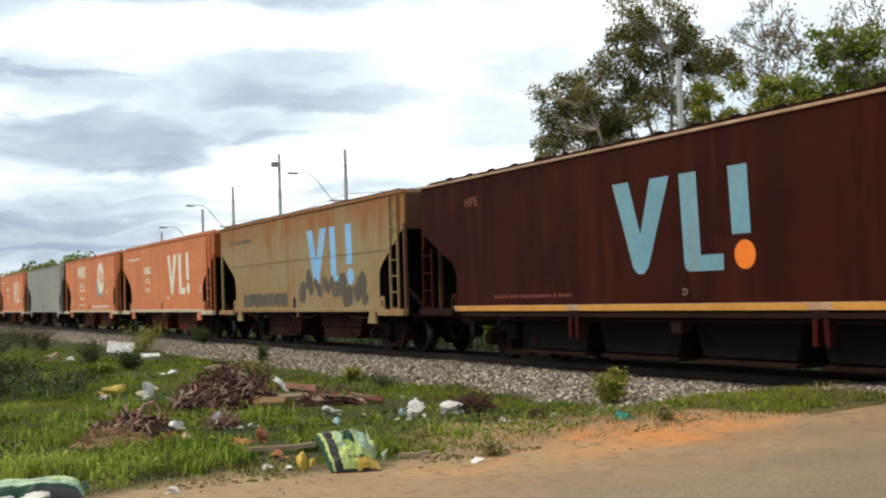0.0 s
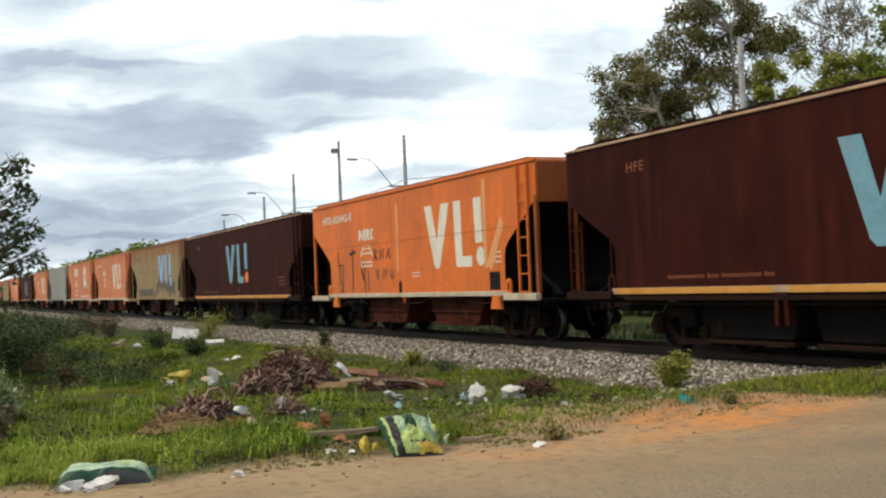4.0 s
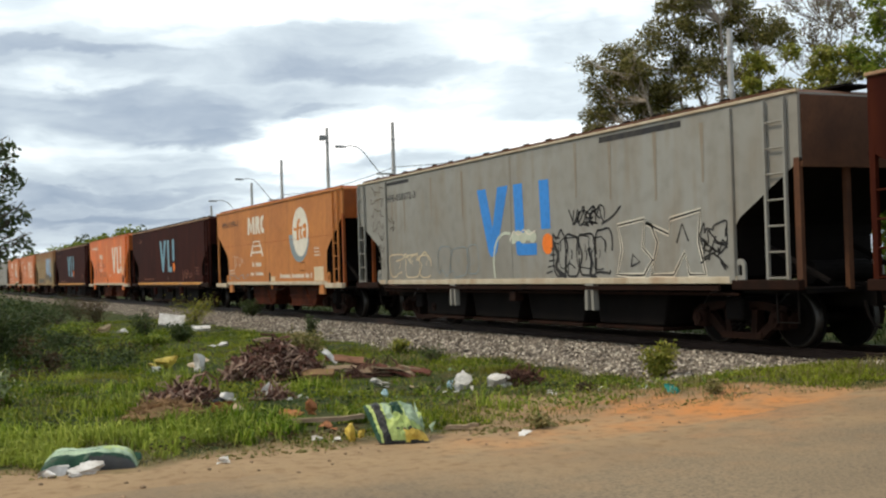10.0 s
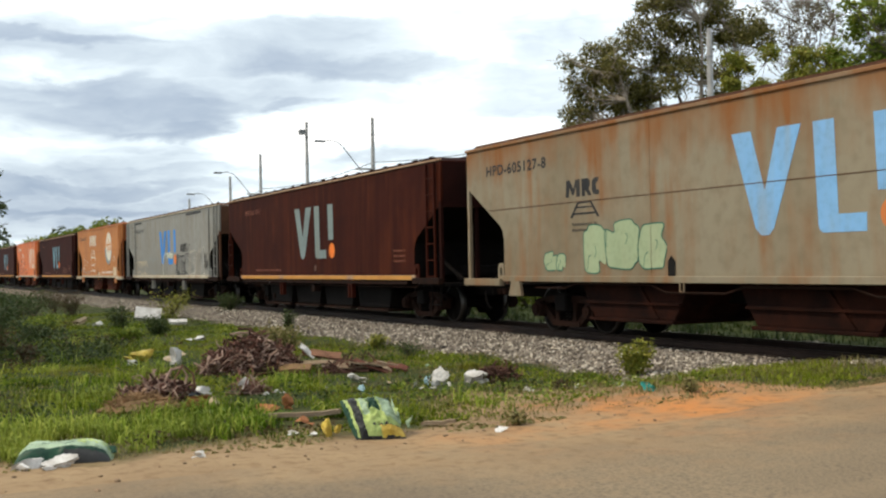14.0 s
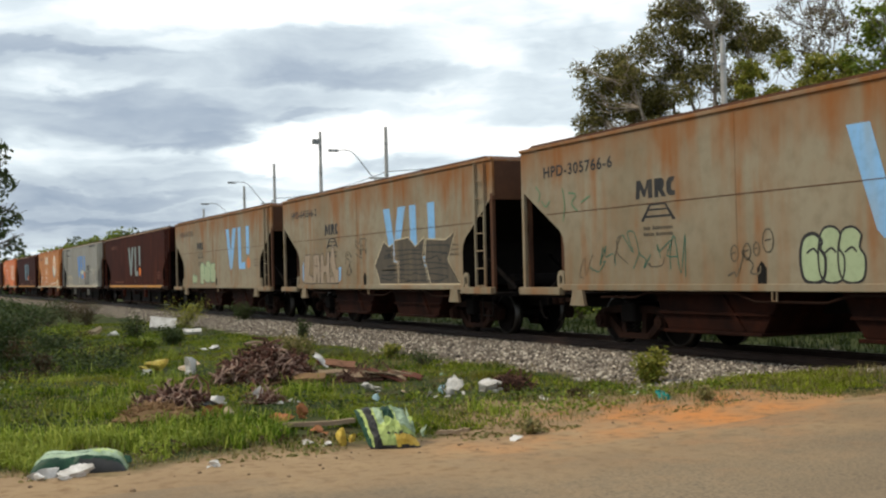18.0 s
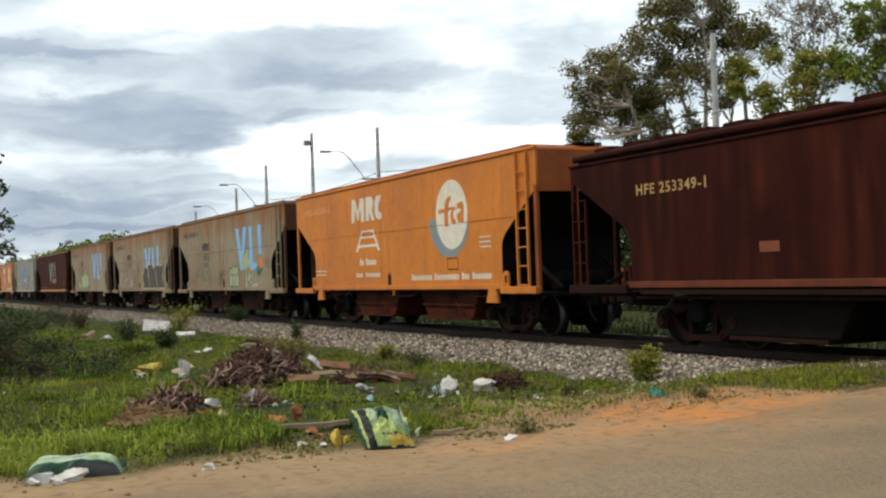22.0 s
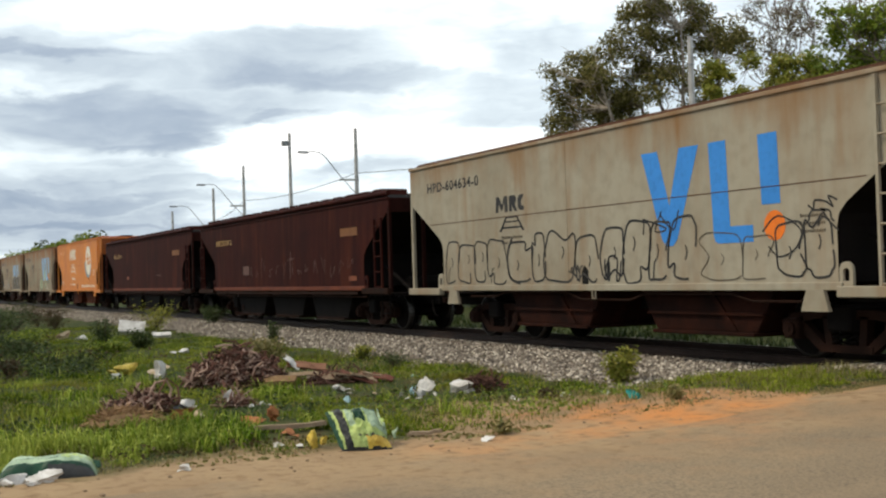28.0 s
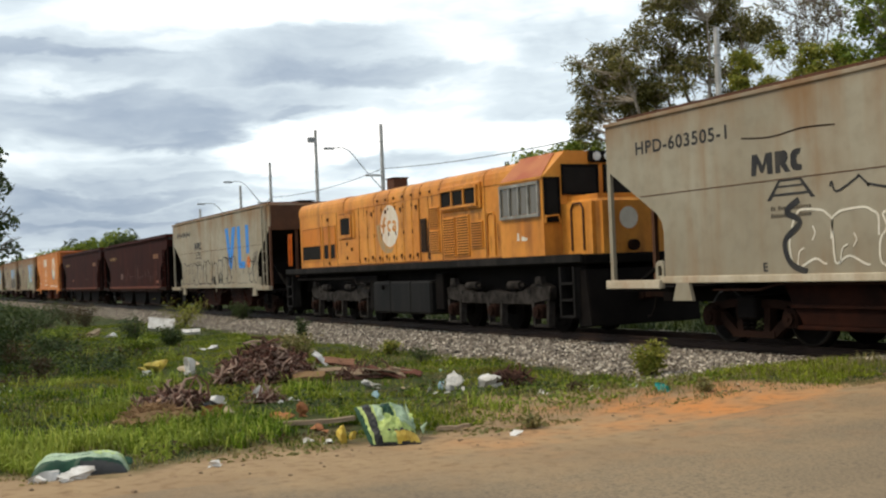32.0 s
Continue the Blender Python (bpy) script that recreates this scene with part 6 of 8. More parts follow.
    for x in (12.9, 13.7):
        part("lifting_eye", add_tube(bmesh.new(), [(x - 0.06, 0, HT - 0.02), (x - 0.06, 0, HT + 0.1), (x + 0.06, 0, HT + 0.1), (x + 0.06, 0, HT - 0.02)], 0.016, 6), SOOT, lo).location = (0, -0.5, 0)
    # cab: upright walls, roof sides that slope in
    cab = bmesh.new()
    sec = [(-1.30, D), (-1.30, 2.96), (-0.78, 3.46), (0.78, 3.46), (1.30, 2.96), (1.30, D)]
    a = [cab.verts.new((13.98, y, z)) for y, z in sec]
    b = [cab.verts.new((15.64, y, z)) for y, z in sec]
    cab.faces.new(a)
    cab.faces.new(b[::-1])
    for i in range(6):
        j = (i + 1) % 6
        cab.faces.new((a[i], b[i], b[j], a[j]))
    part("cab", cab, LOCO, lo)
    rs = bmesh.new()
    rs.faces.new([rs.verts.new(p) for p in ((14.02, -1.298, 2.985), (15.60, -1.298, 2.985), (15.30, -0.80, 3.465), (14.02, -0.80, 3.465))])
    part("cab_roof_side", rs, RED_ROOF, lo, "faded red roof slope")
    part("rain_gutter", box(13.96, 15.66, -1.335, -1.29, 2.94, 2.975), LOCO, lo)
    window(lo, 14.06, 15.52, 2.27, 2.86, -1.31, 4, WINDOW_METAL, PANE, "cab_window")
    part("cab_number", flat(flat(bmesh.new(), [(14.62, 1.80), (14.72, 1.80), (14.70, 1.95), (14.64, 1.95)], -1.306), [(14.8, 1.79), (15.02, 1.79), (15.02, 1.84), (14.8, 1.88)], -1.306), WHITE, lo)
    # front of the cab, which looks along +x
    for name, y0, y1, z0, z1, g in (("cab_door_window", -1.24, -0.98, 2.15, 2.92, BLACK), ("front_window", -0.84, -0.10, 2.66, 3.16, BLACK), ("front_window", 0.10, 0.84, 2.66, 3.16, BLACK)):
        w = part(name, box(15.63, 15.66, y0, y1, z0, z1, 0.01), BLACK if g is BLACK else PANE, lo)
        bm = bmesh.new()
        for u0, u1, v0, v1 in ((y0 - 0.04, y1 + 0.04, z1, z1 + 0.04), (y0 - 0.04, y1 + 0.04, z0 - 0.04, z0), (y0 - 0.04, y0, z0, z1), (y1, y1 + 0.04, z0, z1)):
            add_box(bm, 15.63, 15.68, u0, u1, v0, v1)
        part("window_seal", bm, SHADED_GRIME, w)
    part("lamp_housing", box(15.58, 15.74, -0.27, 0.27, 3.24, 3.46, 0.03), SHADED_GRIME, lo)
    for y in (-0.13, 0.13):
        part("headlamp", rod((15.73, y, 3.35), (15.76, y, 3.35), 0.085, 18), LAMP, lo, "round clear headlamp")
    nose = bmesh.new()
    add_box(nose, 15.63, 16.80, -0.90, 0.90, D, 2.58)
    bmesh.ops.bevel(nose, geom=[e for e in nose.edges if max(v.co.z for v in e.verts) > 2 and max(v.co.x for v in e.verts) > 15.8], offset=0.14, segments=3, affect="EDGES")
    part("short_hood", nose, LOCO, lo, smooth=False)
    part("nose_disc", rod((16.802, -0.2, 2.12), (16.807, -0.2, 2.12), 0.20, 20), WHITE, lo)
    part("nose_lamp", rod((16.80, -0.15, 1.62), (16.92, -0.15, 1.62), 0.10, 14), RUSTY, lo)
    part("grab_iron", add_tube(bmesh.new(), [(16.0, 0, 1.55), (16.0, 0, 2.32), (16.08, 0, 2.42), (16.32, 0, 2.42), (16.40, 0, 2.32), (16.40, 0, 1.55)], 0.02, 6), RUST_END, lo).location = (0, -0.92, 0)
    part("cab_handrail", add_tube(bmesh.new(), [(15.69, -1.28, 2.1), (15.69, -1.28, 2.22), (15.69, -1.0, 2.24), (15.69, -0.95, 2.1)], 0.022, 6), LOCO, lo)
    for x in (0.24, 0.46):
        part("end_handrail", add_tube(bmesh.new(), [(x, -1.2, 1.6), (x, -1.2, 2.5), (x + 0.05, -1.2, 2.55)], 0.03, 6), ORANGE, lo)
    # steps at both ends
    for x0s, x1s in ((0.25, 0.75), (16.14, 16.60)):
        st = new("steps")
        st.parent = lo
        for x in (x0s, x1s):
            part("stringer", box(x - 0.03, x + 0.03, -1.31, -1.05, 0.34, 1.26), FRAME_GREY, st)
        for z in (0.36, 0.66, 0.96):
            part("tread", box(x0s, x1s, -1.32, -1.05, z - 0.02, z + 0.02), FRAME_GREY, st)
        part("riser", box(x0s, x1s, -1.08, -1.05, 0.36, 1.24), SHADED_GRIME, st)
    # tank, trucks and pilots
    tank = part("fuel_tank", box(7.0, 10.42, -1.24, 1.24, 0.28, 1.06, 0.05), TANK, lo, "sooty grey fuel tank")
    for x in (8.1, 9.3):
        part("tank_seam", box(x - 0.01, x + 0.01, -1.246, 1.246, 0.29, 1.05), SHADED_GRIME, tank)
    part("filler_cap", rod((7.7, -1.30, 0.92), (7.7, -1.22, 0.92), 0.06, 10), SHADED_GRIME, tank)
    part("equipment_box", box(6.45, 6.95, -1.1, 1.1, 0.35, 1.22, 0.02), SHADED_GRIME, lo)
    part("equipment_box", box(10.45, 10.85, -1.12, 1.12, 0.4, 1.22, 0.02), SHADED_GRIME, lo)
    part("air_reservoir", rod((4.6, -1.0, 1.10), (6.6, -1.0, 1.10), 0.11, 14), SHADED_GRIME, lo)
    for x in (4.04, 13.15):
        loco_truck(lo, x)
    part("pilot", prism([(16.55, 0.16), (17.0, 0.20), (16.86, 1.2), (16.5, 1.2)], -1.2, 1.2, 0.02), SHADED_GRIME, lo)
    part("pilot", prism([(0.0, 0.22), (0.3, 0.22), (0.3, 1.2), (0.1, 1.2)], -1.2, 1.2, 0.02), SHADED_GRIME, lo)
    for x in (-0.1, 17.0):
        part("coupler", box(x - 0.25, x + 0.25, -0.1, 0.1, 0.64, 0.88, 0.03), RUSTY, lo)
    for s in (-1, 1):
        part("air_pipe", add_tube(bmesh.new(), [(1.0, 0, 1.16), (5.6, 0, 1.16), (5.8, 0, 1.0), (6.5, 0, 1.0)], 0.025, 6), SHADED_GRIME, lo).location = (0, s * 1.2, 0)
    CARS.append((lo, x0))


def frame_ring(x0, x1, z0, z1, w):
    bm = bmesh.new()
    for a, b, c, d in ((x0 - w, x1 + w, z0 - w, z0), (x0 - w, x1 + w, z1, z1 + w), (x0 - w, x0, z0, z1), (x1, x1 + w, z0, z1)):
        add_box(bm, a, b, -0.015, 0.015, c, d)
    return bm


locomotive(LEAD[13])

# ---- far side: poles, wires, wall, trees ----
LAMP_GREY = material("grey_lamp_housing", (0.30, 0.31, 0.32), 0.5, dark=(0.2, 0.2, 0.2), scale=6)
WIRE = material("black_cable", (0.02, 0.02, 0.022), 0.6, scale=6)
BARK = material("pale_peeling_bark", (0.40, 0.345, 0.285), 0.9, dark=(0.17, 0.135, 0.10), scale=3, bump=0.3)
GREY_BARK = material("dry_grey_bark", (0.27, 0.22, 0.18), 0.9, dark=(0.14, 0.11, 0.09), scale=4, bump=0.3)
DARK_BARK = material("grey_brown_bark", (0.12, 0.095, 0.07), 0.9, dark=(0.06, 0.045, 0.035), scale=4, bump=0.3)
RENDER_WALL = material("whitewashed_render", (0.72, 0.70, 0.66), 0.9, dark=(0.55, 0.52, 0.47), scale=1.2, streak=(0.35, 0.3, 0.24), streak_amount=0.6, bump=0.15)


def leaf_material(name, a, b, c, gloss=0.25):
    """Leaves that differ one from another, with a little light passing through."""
    mat = bpy.data.materials.new(name)
    mat.use_nodes = True
    n, l = mat.node_tree.nodes, mat.node_tree.links
    bsdf = n["Principled BSDF"]
    bsdf.inputs["Roughness"].default_value = 0.6
    bsdf.inputs["Specular IOR Level"].default_value = gloss
    geo = n.new("ShaderNodeNewGeometry")
    ramp = n.new("ShaderNodeValToRGB")
    e = ramp.color_ramp.elements
    e[0].color, e[1].color = (*a, 1), (*c, 1)
    m = e.new(0.55)
    m.color = (*b, 1)
    l.new(geo.outputs["Random Per Island"], ramp.inputs[0])
    l.new(ramp.outputs[0], bsdf.inputs["Base Color"])
    tr = n.new("ShaderNodeBsdfTranslucent")
    l.new(ramp.outputs[0], tr.inputs["Color"])
    mix = n.new("ShaderNodeMixShader")
    mix.inputs[0].default_value = 0.25
    l.new(bsdf.outputs[0], mix.inputs[1])
    l.new(tr.outputs[0], mix.inputs[2])
    l.new(mix.outputs[0], n["Material Output"].inputs["Surface"])
    return mat


EUCA = leaf_material("grey_green_leaves", (0.064, 0.066, 0.016), (0.155, 0.142, 0.042), (0.34, 0.295, 0.115), 0.12)
LEAFY = leaf_material("fresh_green_leaves", (0.080, 0.125, 0.012), (0.15, 0.205, 0.018), (0.28, 0.31, 0.04))
DULL = leaf_material("dull_green_leaves", (0.030, 0.050, 0.015), (0.05, 0.075, 0.02), (0.09, 0.11, 0.035))
SILVER = leaf_material("silvery_green_leaves", (0.16, 0.20, 0.09), (0.26, 0.30, 0.15), (0.38, 0.40, 0.24))
FADED_LEAF = leaf_material("faded_brownish_leaves", (0.10, 0.075, 0.040), (0.16, 0.14, 0.07), (0.26, 0.24, 0.13))
OLIVE = leaf_material("yellowish_leaves", (0.13, 0.16, 0.02), (0.23, 0.24, 0.03), (0.36, 0.31, 0.06))
WINE = leaf_material("reddish_brown_leaves", (0.07, 0.035, 0.02), (0.09, 0.06, 0.025), (0.07, 0.09, 0.03))


def blade_material(name, deep, fresh, dry, brown):
    """Blades that differ one from another, in patches: some ground is lush, some sere."""
    mat = leaf_material(name, deep, fresh, dry, 0.06)
    n, l = mat.node_tree.nodes, mat.node_tree.links
    ramp = next(x for x in n if x.bl_idname == "ShaderNodeValToRGB")
    co = n.new("ShaderNodeTexCoord")
    col = ramp.outputs[0]
    for scale, lo, hi, tone, seed in ((0.55, 0.50, 0.70, brown, 0), (1.4, 0.52, 0.68, tuple(c * 0.45 for c in deep), 9), (0.35, 0.45, 0.6, dry, 21)):
        mp = n.new("ShaderNodeMapping")
        mp.inputs["Location"].default_value = (seed, seed, 0)
        l.new(co.outputs["Object"], mp.inputs[0])
        t = n.new("ShaderNodeTexNoise")
        t.inputs["Scale"].default_value, t.inputs["Detail"].default_value = scale, 4
        l.new(mp.outputs[0], t.inputs["Vector"])
        r = n.new("ShaderNodeMapRange")
        r.inputs["From Min"].default_value, r.inputs["From Max"].default_value, r.inputs["To Max"].default_value = lo, hi, 0.85 if seed < 20 else 0.4
        l.new(t.outputs[0], r.inputs["Value"])
        x = n.new("ShaderNodeMix")
        x.data_type = "RGBA"
        l.new(r.outputs[0], x.inputs["Factor"])
        l.new(col, x.inputs["A"])
        x.inputs["B"].default_value = (*tone, 1)
        col = x.outputs["Result"]
    for node in n:
        if node.bl_idname == "ShaderNodeBsdfPrincipled":
            l.new(col, node.inputs["Base Color"])
        elif node.bl_idname == "ShaderNodeBsdfTranslucent":
            l.new(col, node.inputs["Color"])
    return mat


BLADES = blade_material("grass_blades", (0.024, 0.050, 0.003), (0.108, 0.182, 0.007), (0.36, 0.38, 0.045), (0.14, 0.115, 0.020))
SWARD = blade_material("long_grass_blades", (0.038, 0.084, 0.005), (0.150, 0.245, 0.012), (0.47, 0.50, 0.10), (0.12, 0.15, 0.02))
# far grass with the train's shadow put into its dark greens
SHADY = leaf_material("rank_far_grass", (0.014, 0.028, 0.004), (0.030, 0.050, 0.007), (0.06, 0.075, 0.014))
STRAW = leaf_material("dry_grass_blades", (0.12, 0.13, 0.03), (0.22, 0.19, 0.07), (0.34, 0.26, 0.12))


def leaves_mesh(name, centres, rnd, size, mat, droop=0.0, slim=0.35):
    """One small folded leaf at each centre."""
    c = np.array(centres)
    n = len(c)
    rs = np.random.RandomState(rnd.randrange(10**6))
    d = rs.normal(size=(n, 3))
    d[:, 2] = d[:, 2] * 0.6 - droop
    d /= np.linalg.norm(d, axis=1)[:, None]
    s = np.cross(d, rs.normal(size=(n, 3)))
    s /= np.linalg.norm(s, axis=1)[:, None] + 1e-9
    ln = size * rs.uniform(0.6, 1.3, (n, 1))
    a, b = c - d * ln / 2, c + d * ln / 2
    m1, m2 = c + s * ln * slim / 2, c - s * ln * slim / 2
    v = np.stack([a, m1, b, m2], 1).reshape(-1, 3)
    me = bpy.data.meshes.new(name)
    me.from_pydata(v.tolist(), [], [(4 * i, 4 * i + 1, 4 * i + 2, 4 * i + 3) for i in range(n)])
    me.materials.append(mat)
    return me


def tree(name, x, y, label, seed, bark, leaf, trunk, boughs, leaves, size, puff=0.7, stems=1, twigs=0, droop=0.3, group="", slim=0.35, turn=None, full=1.0):
    """A trunk, limbs that reach out to every clump of leaves, and the clumps. boughs: ellipsoids (dx, dy, z, radius across, radius up, clumps),
    or (across, z, radius, clumps) where turn is given."""
    rnd = random.Random(seed)
    t = thing(name, x, y, height(x, y) - 0.05, label, "tree", group)
    if turn is not None:
        # boughs given as (across, z, radius, clumps), across along the bearing turn
        c, q = math.cos(radians(turn)), math.sin(radians(turn))
        deep = [rnd.uniform(-1.1, 1.1) for _ in boughs]
        boughs = [(u * c - d * q, u * q + d * c, z, r * full, r * full, round(n * full)) for (u, z, r, n), d in zip(boughs, deep)]
    bm, pts = bmesh.new(), []
    low = min(b[2] - b[4] for b in boughs)
    top = max(b[2] + b[4] for b in boughs)
    forks = []
    for s in range(stems):
        p = Vector((rnd.uniform(-0.4, 0.4) * (stems > 1), rnd.uniform(-0.4, 0.4) * (stems > 1), 0))
        d = Vector((rnd.gauss(0, 0.03), rnd.gauss(0, 0.03), 1)).normalized()
        if stems > 1:
            # each stem makes for one of the boughs
            aim_b = boughs[s * len(boughs) // stems]
            d = (Vector((aim_b[0], aim_b[1], aim_b[2] * 1.15)) - p).normalized()
        n = 9
        for i in range(n):
            q = p + d * (top * 0.8 if stems == 1 else min(top * 0.8, aim_b[2] + 0.4 * aim_b[4])) / n
            r0, r1 = trunk * (1 - 0.85 * i / n), trunk * (1 - 0.85 * (i + 1) / n)
            add_rod(bm, p, q + (q - p) * 0.05, r0, 8, r1)
            p = q
            forks.append((p.copy(), r1))
            d = (d + Vector((rnd.gauss(0, 0.06), rnd.gauss(0, 0.06), 0.05 if stems == 1 else 0.01))).normalized()
    for dx, dy, z, ra, rz, n in boughs:
        for _ in range(n):
            v = Vector((rnd.gauss(0, 1), rnd.gauss(0, 1), rnd.gauss(0, 1))).normalized() * rnd.uniform(0.25, 1.0) ** 0.5
            c = Vector((dx + v.x * ra, dy + v.y * ra, z + v.z * rz))
            start, r = min(forks, key=lambda f: (f[0] - c).length + (3 if f[0].z > c.z - 0.3 else 0))
            mid = start.lerp(c, 0.5) + Vector((rnd.gauss(0, 0.15), rnd.gauss(0, 0.15), -0.08 * (c - start).length))
            r = max(min(r * 0.5, 0.065), min(0.018, 0.035 * puff))
            for a, b, u, w in ((start, mid, r, r * 0.65), (mid, c, r * 0.65, r * 0.4)):
                add_rod(bm, a, b, u, 5, w)
            for _ in range(twigs):
                e = c + Vector((rnd.gauss(0, puff * 0.4), rnd.gauss(0, puff * 0.4), rnd.uniform(-0.2, 0.7) * puff))
                add_rod(bm, mid.lerp(c, rnd.uniform(0.4, 1.0)), e, min(0.016, 0.03 * puff), 4, 0.005)
            k = puff * rnd.uniform(0.65, 1.25)
            for _ in range(int(leaves * rnd.uniform(0.6, 1.3))):
                q = Vector((rnd.gauss(0, 1), rnd.gauss(0, 1), rnd.gauss(0, 1))).normalized() * rnd.random() ** 0.45 * k
                q.z *= 0.8
                pts.append((c.x + q.x, c.y + q.y, c.z + q.z - droop * 0.3))
    part("trunk", bm, bark, t)
    part("crown", leaves_mesh("crown", pts, rnd, size, leaf, droop, slim), None, t)
    return t


def pole(x, y, top, label, arm=False, box_top=False, name="utility_pole"):
    p = thing(name, x, y, height(x, y) - 0.3, label, "utility pole", "poles along the far street")
    part("shaft", rod((0, 0, 0), (0, 0, top + 0.3), 0.145, 12, 0.085), CONCRETE, p)
    for z in (top - 0.6, top - 2.2):
        part("clamp", rod((0, 0, z), (0, 0, z + 0.06), 0.11, 12), LAMP_GREY, p)
    if arm:
        z = top - 3.1
        path = smooth_path([(0.0, z), (0.9, z + 0.95), (1.75, z + 1.95), (2.25, z + 2.15), (2.7, z + 2.1)], 4)
        a = part("lamp_arm", add_tube(bmesh.new(), [(0, -u, v) for u, v in path], 0.024, 6), LAMP_GREY, p)
        part("lamp_head", prism([(-0.10, z + 2.05), (0.10, z + 2.05), (0.07, z + 2.16), (-0.07, z + 2.16)], -3.15, -2.6, 0.02), LAMP_GREY, a)
    if arm:
        part("crossarm", box(-0.05, 0.05, -0.95, 0.1, top - 2.4, top - 2.3), CONCRETE, p)
    if box_top:
        part("floodlight", box(-0.13, 0.13, -0.48, -0.12, top - 0.45, top - 0.15, 0.03), LAMP_GREY, p)
        part("bracket", box(-0.04, 0.04, -0.3, 0.05, top - 0.4, top - 0.3), LAMP_GREY, p)
    return p


STREET = 23.0
POLES = []
for az, el, arm, bx in ((0.8766, 0.1935, False, False), (1.1686, 0.1284, True, False), (1.2659, 0.0978, True, False), (1.2258, 0.1246, False, True), (1.2918, 0.0788, True, False), (1.3263, 0.0599, False, False)):
    X, top = -STREET * math.tan(az), 1.62 + STREET / math.cos(az) * math.tan(el)
    pole(X, STREET, top, "tall grey concrete pole with a curved street lamp arm" if arm else "tall grey concrete pole with a floodlight box" if bx else "tall pale concrete pole before the trees", arm, bx)
    if not bx:
        POLES.append((X, top))
POLES.append((-130.0, 9.2))


def cable(a, b, sag):
    pts = [Vector(a).lerp(Vector(b), i / 16) - Vector((0, 0, sag * 4 * (i / 16) * (1 - i / 16))) for i in range(17)]
    c = thing("overhead_cable", 0, 0, 0, "thin black overhead cable sagging between two poles", "cable", "cables between the poles")
    part("strand", add_tube(bmesh.new(), pts, 0.016, 5), WIRE, c)


for (xa, ta), (xb, tb) in zip(POLES, POLES[1:]):
    cable((xa, STREET, ta - 2.3), (xb, STREET, tb - 2.3), 0.008 * abs(xb - xa) + 0.15)

wall = thing("boundary_wall", -28, 27.5, 0, "low whitewashed boundary wall across the street", "wall")
part("wall_body", box(-18, 14, -0.08, 0.08, 0, 1.32), RENDER_WALL, wall)
part("coping", box(-18.05, 14.05, -0.13, 0.13, 1.32, 1.40, 0.01), RENDER_WALL, wall)
for i in range(9):
    part("pier", box(-17.9 + i * 3.95, -17.6 + i * 3.95, -0.14, -0.082, 0, 1.318), RENDER_WALL, wall)

tree("eucalyptus_tree", -33.74, 28.24, "large eucalyptus with pale limbs and hanging grey-green leaves", 5, BARK, EUCA, 0.19,
     [(-5.0, 9.06, 0.61, 10), (-4.33, 9.56, 0.56, 9), (-5.16, 7.65, 0.48, 8), (-5.29, 6.9, 0.3, 4), (0.1, 7.6, 0.5, 4), (-4.15, 8.46, 0.65, 12), (-3.37, 9.49, 0.61, 10), (-3.4, 8.3, 0.65, 12), (-3.55, 7.23, 0.65, 11), (-2.43, 8.89, 0.61, 9), (-2.36, 7.7, 0.61, 10), (-2.29, 6.72, 0.48, 7),
      (-2.59, 10.3, 0.52, 8), (-1.93, 10.9, 0.61, 11), (-1.55, 9.69, 0.56, 9), (-0.89, 10.82, 0.61, 11), (-1.9, 11.98, 0.65, 9), (-0.63, 12.08, 0.74, 11), (-0.82, 9.53, 0.43, 4), (0.46, 10.6, 0.56, 12), (-0.03, 11.39, 0.48, 7), (1.16, 10.23, 0.48, 8), (1.87, 10.07, 0.26, 3), (-1.38, 8.49, 0.5, 6), (-1.22, 7.2, 0.45, 5), (-0.45, 8.7, 0.4, 4), (0.35, 8.9, 0.45, 4)],
     150, 0.16, 0.52, 6, 3, 0.6, slim=0.36, turn=50.1, full=1.3)
tree("bare_gum_tree", -33.44, 31.59, "thin tree with many bare pale twigs and few brownish leaves", 8, GREY_BARK, FADED_LEAF, 0.10,
     [(0.57, 10.76, 0.5, 6), (1.31, 11.24, 0.45, 6), (0.13, 10.15, 0.45, 5), (0.96, 9.96, 0.45, 5), (-0.45, 11.41, 0.45, 5), (1.59, 10.34, 0.45, 5), (0.41, 9.14, 0.5, 5), (-0.73, 9.45, 0.41, 4), (0.62, 12.18, 0.91, 12), (1.33, 8.85, 0.45, 5)], 44, 0.15, 0.5, 5, 7, 0.5, turn=46.6, full=1.3)
tree("bare_gum_tree", -29.2, 32.6, "thin tree with pale twigs and a few brownish leaves", 9, GREY_BARK, FADED_LEAF, 0.09, [(-0.6, 10.2, 0.7, 6), (0.4, 9.4, 0.7, 6), (0.0, 11.4, 0.8, 8), (1.0, 10.6, 0.6, 5), (-0.3, 8.6, 0.5, 4)], 40, 0.15, 0.5, 4, 7, 0.4, turn=42.0, full=1.3)
tree("leafy_tree", -25.82, 27.88, "leafy bright green tree with spreading boughs", 21, DARK_BARK, LEAFY, 0.13,
     [(-0.55, 8.67, 0.34, 6), (0.06, 9.32, 0.45, 9), (0.61, 8.64, 0.45, 10), (0.26, 7.88, 0.49, 10), (-0.42, 7.59, 0.34, 6), (0.96, 9.31, 0.49, 9), (-0.82, 8.16, 0.26, 4), (1.07, 7.72, 0.53, 10), (0.55, 6.97, 0.49, 8), (-0.19, 6.95, 0.34, 5), (-0.53, 9.29, 0.23, 3), (1.58, 8.54, 0.75, 9), (2.6, 8.2, 0.9, 10)],
     42, 0.18, 0.40, 3, 3, 0.1, slim=0.5, turn=42.8, full=1.25)
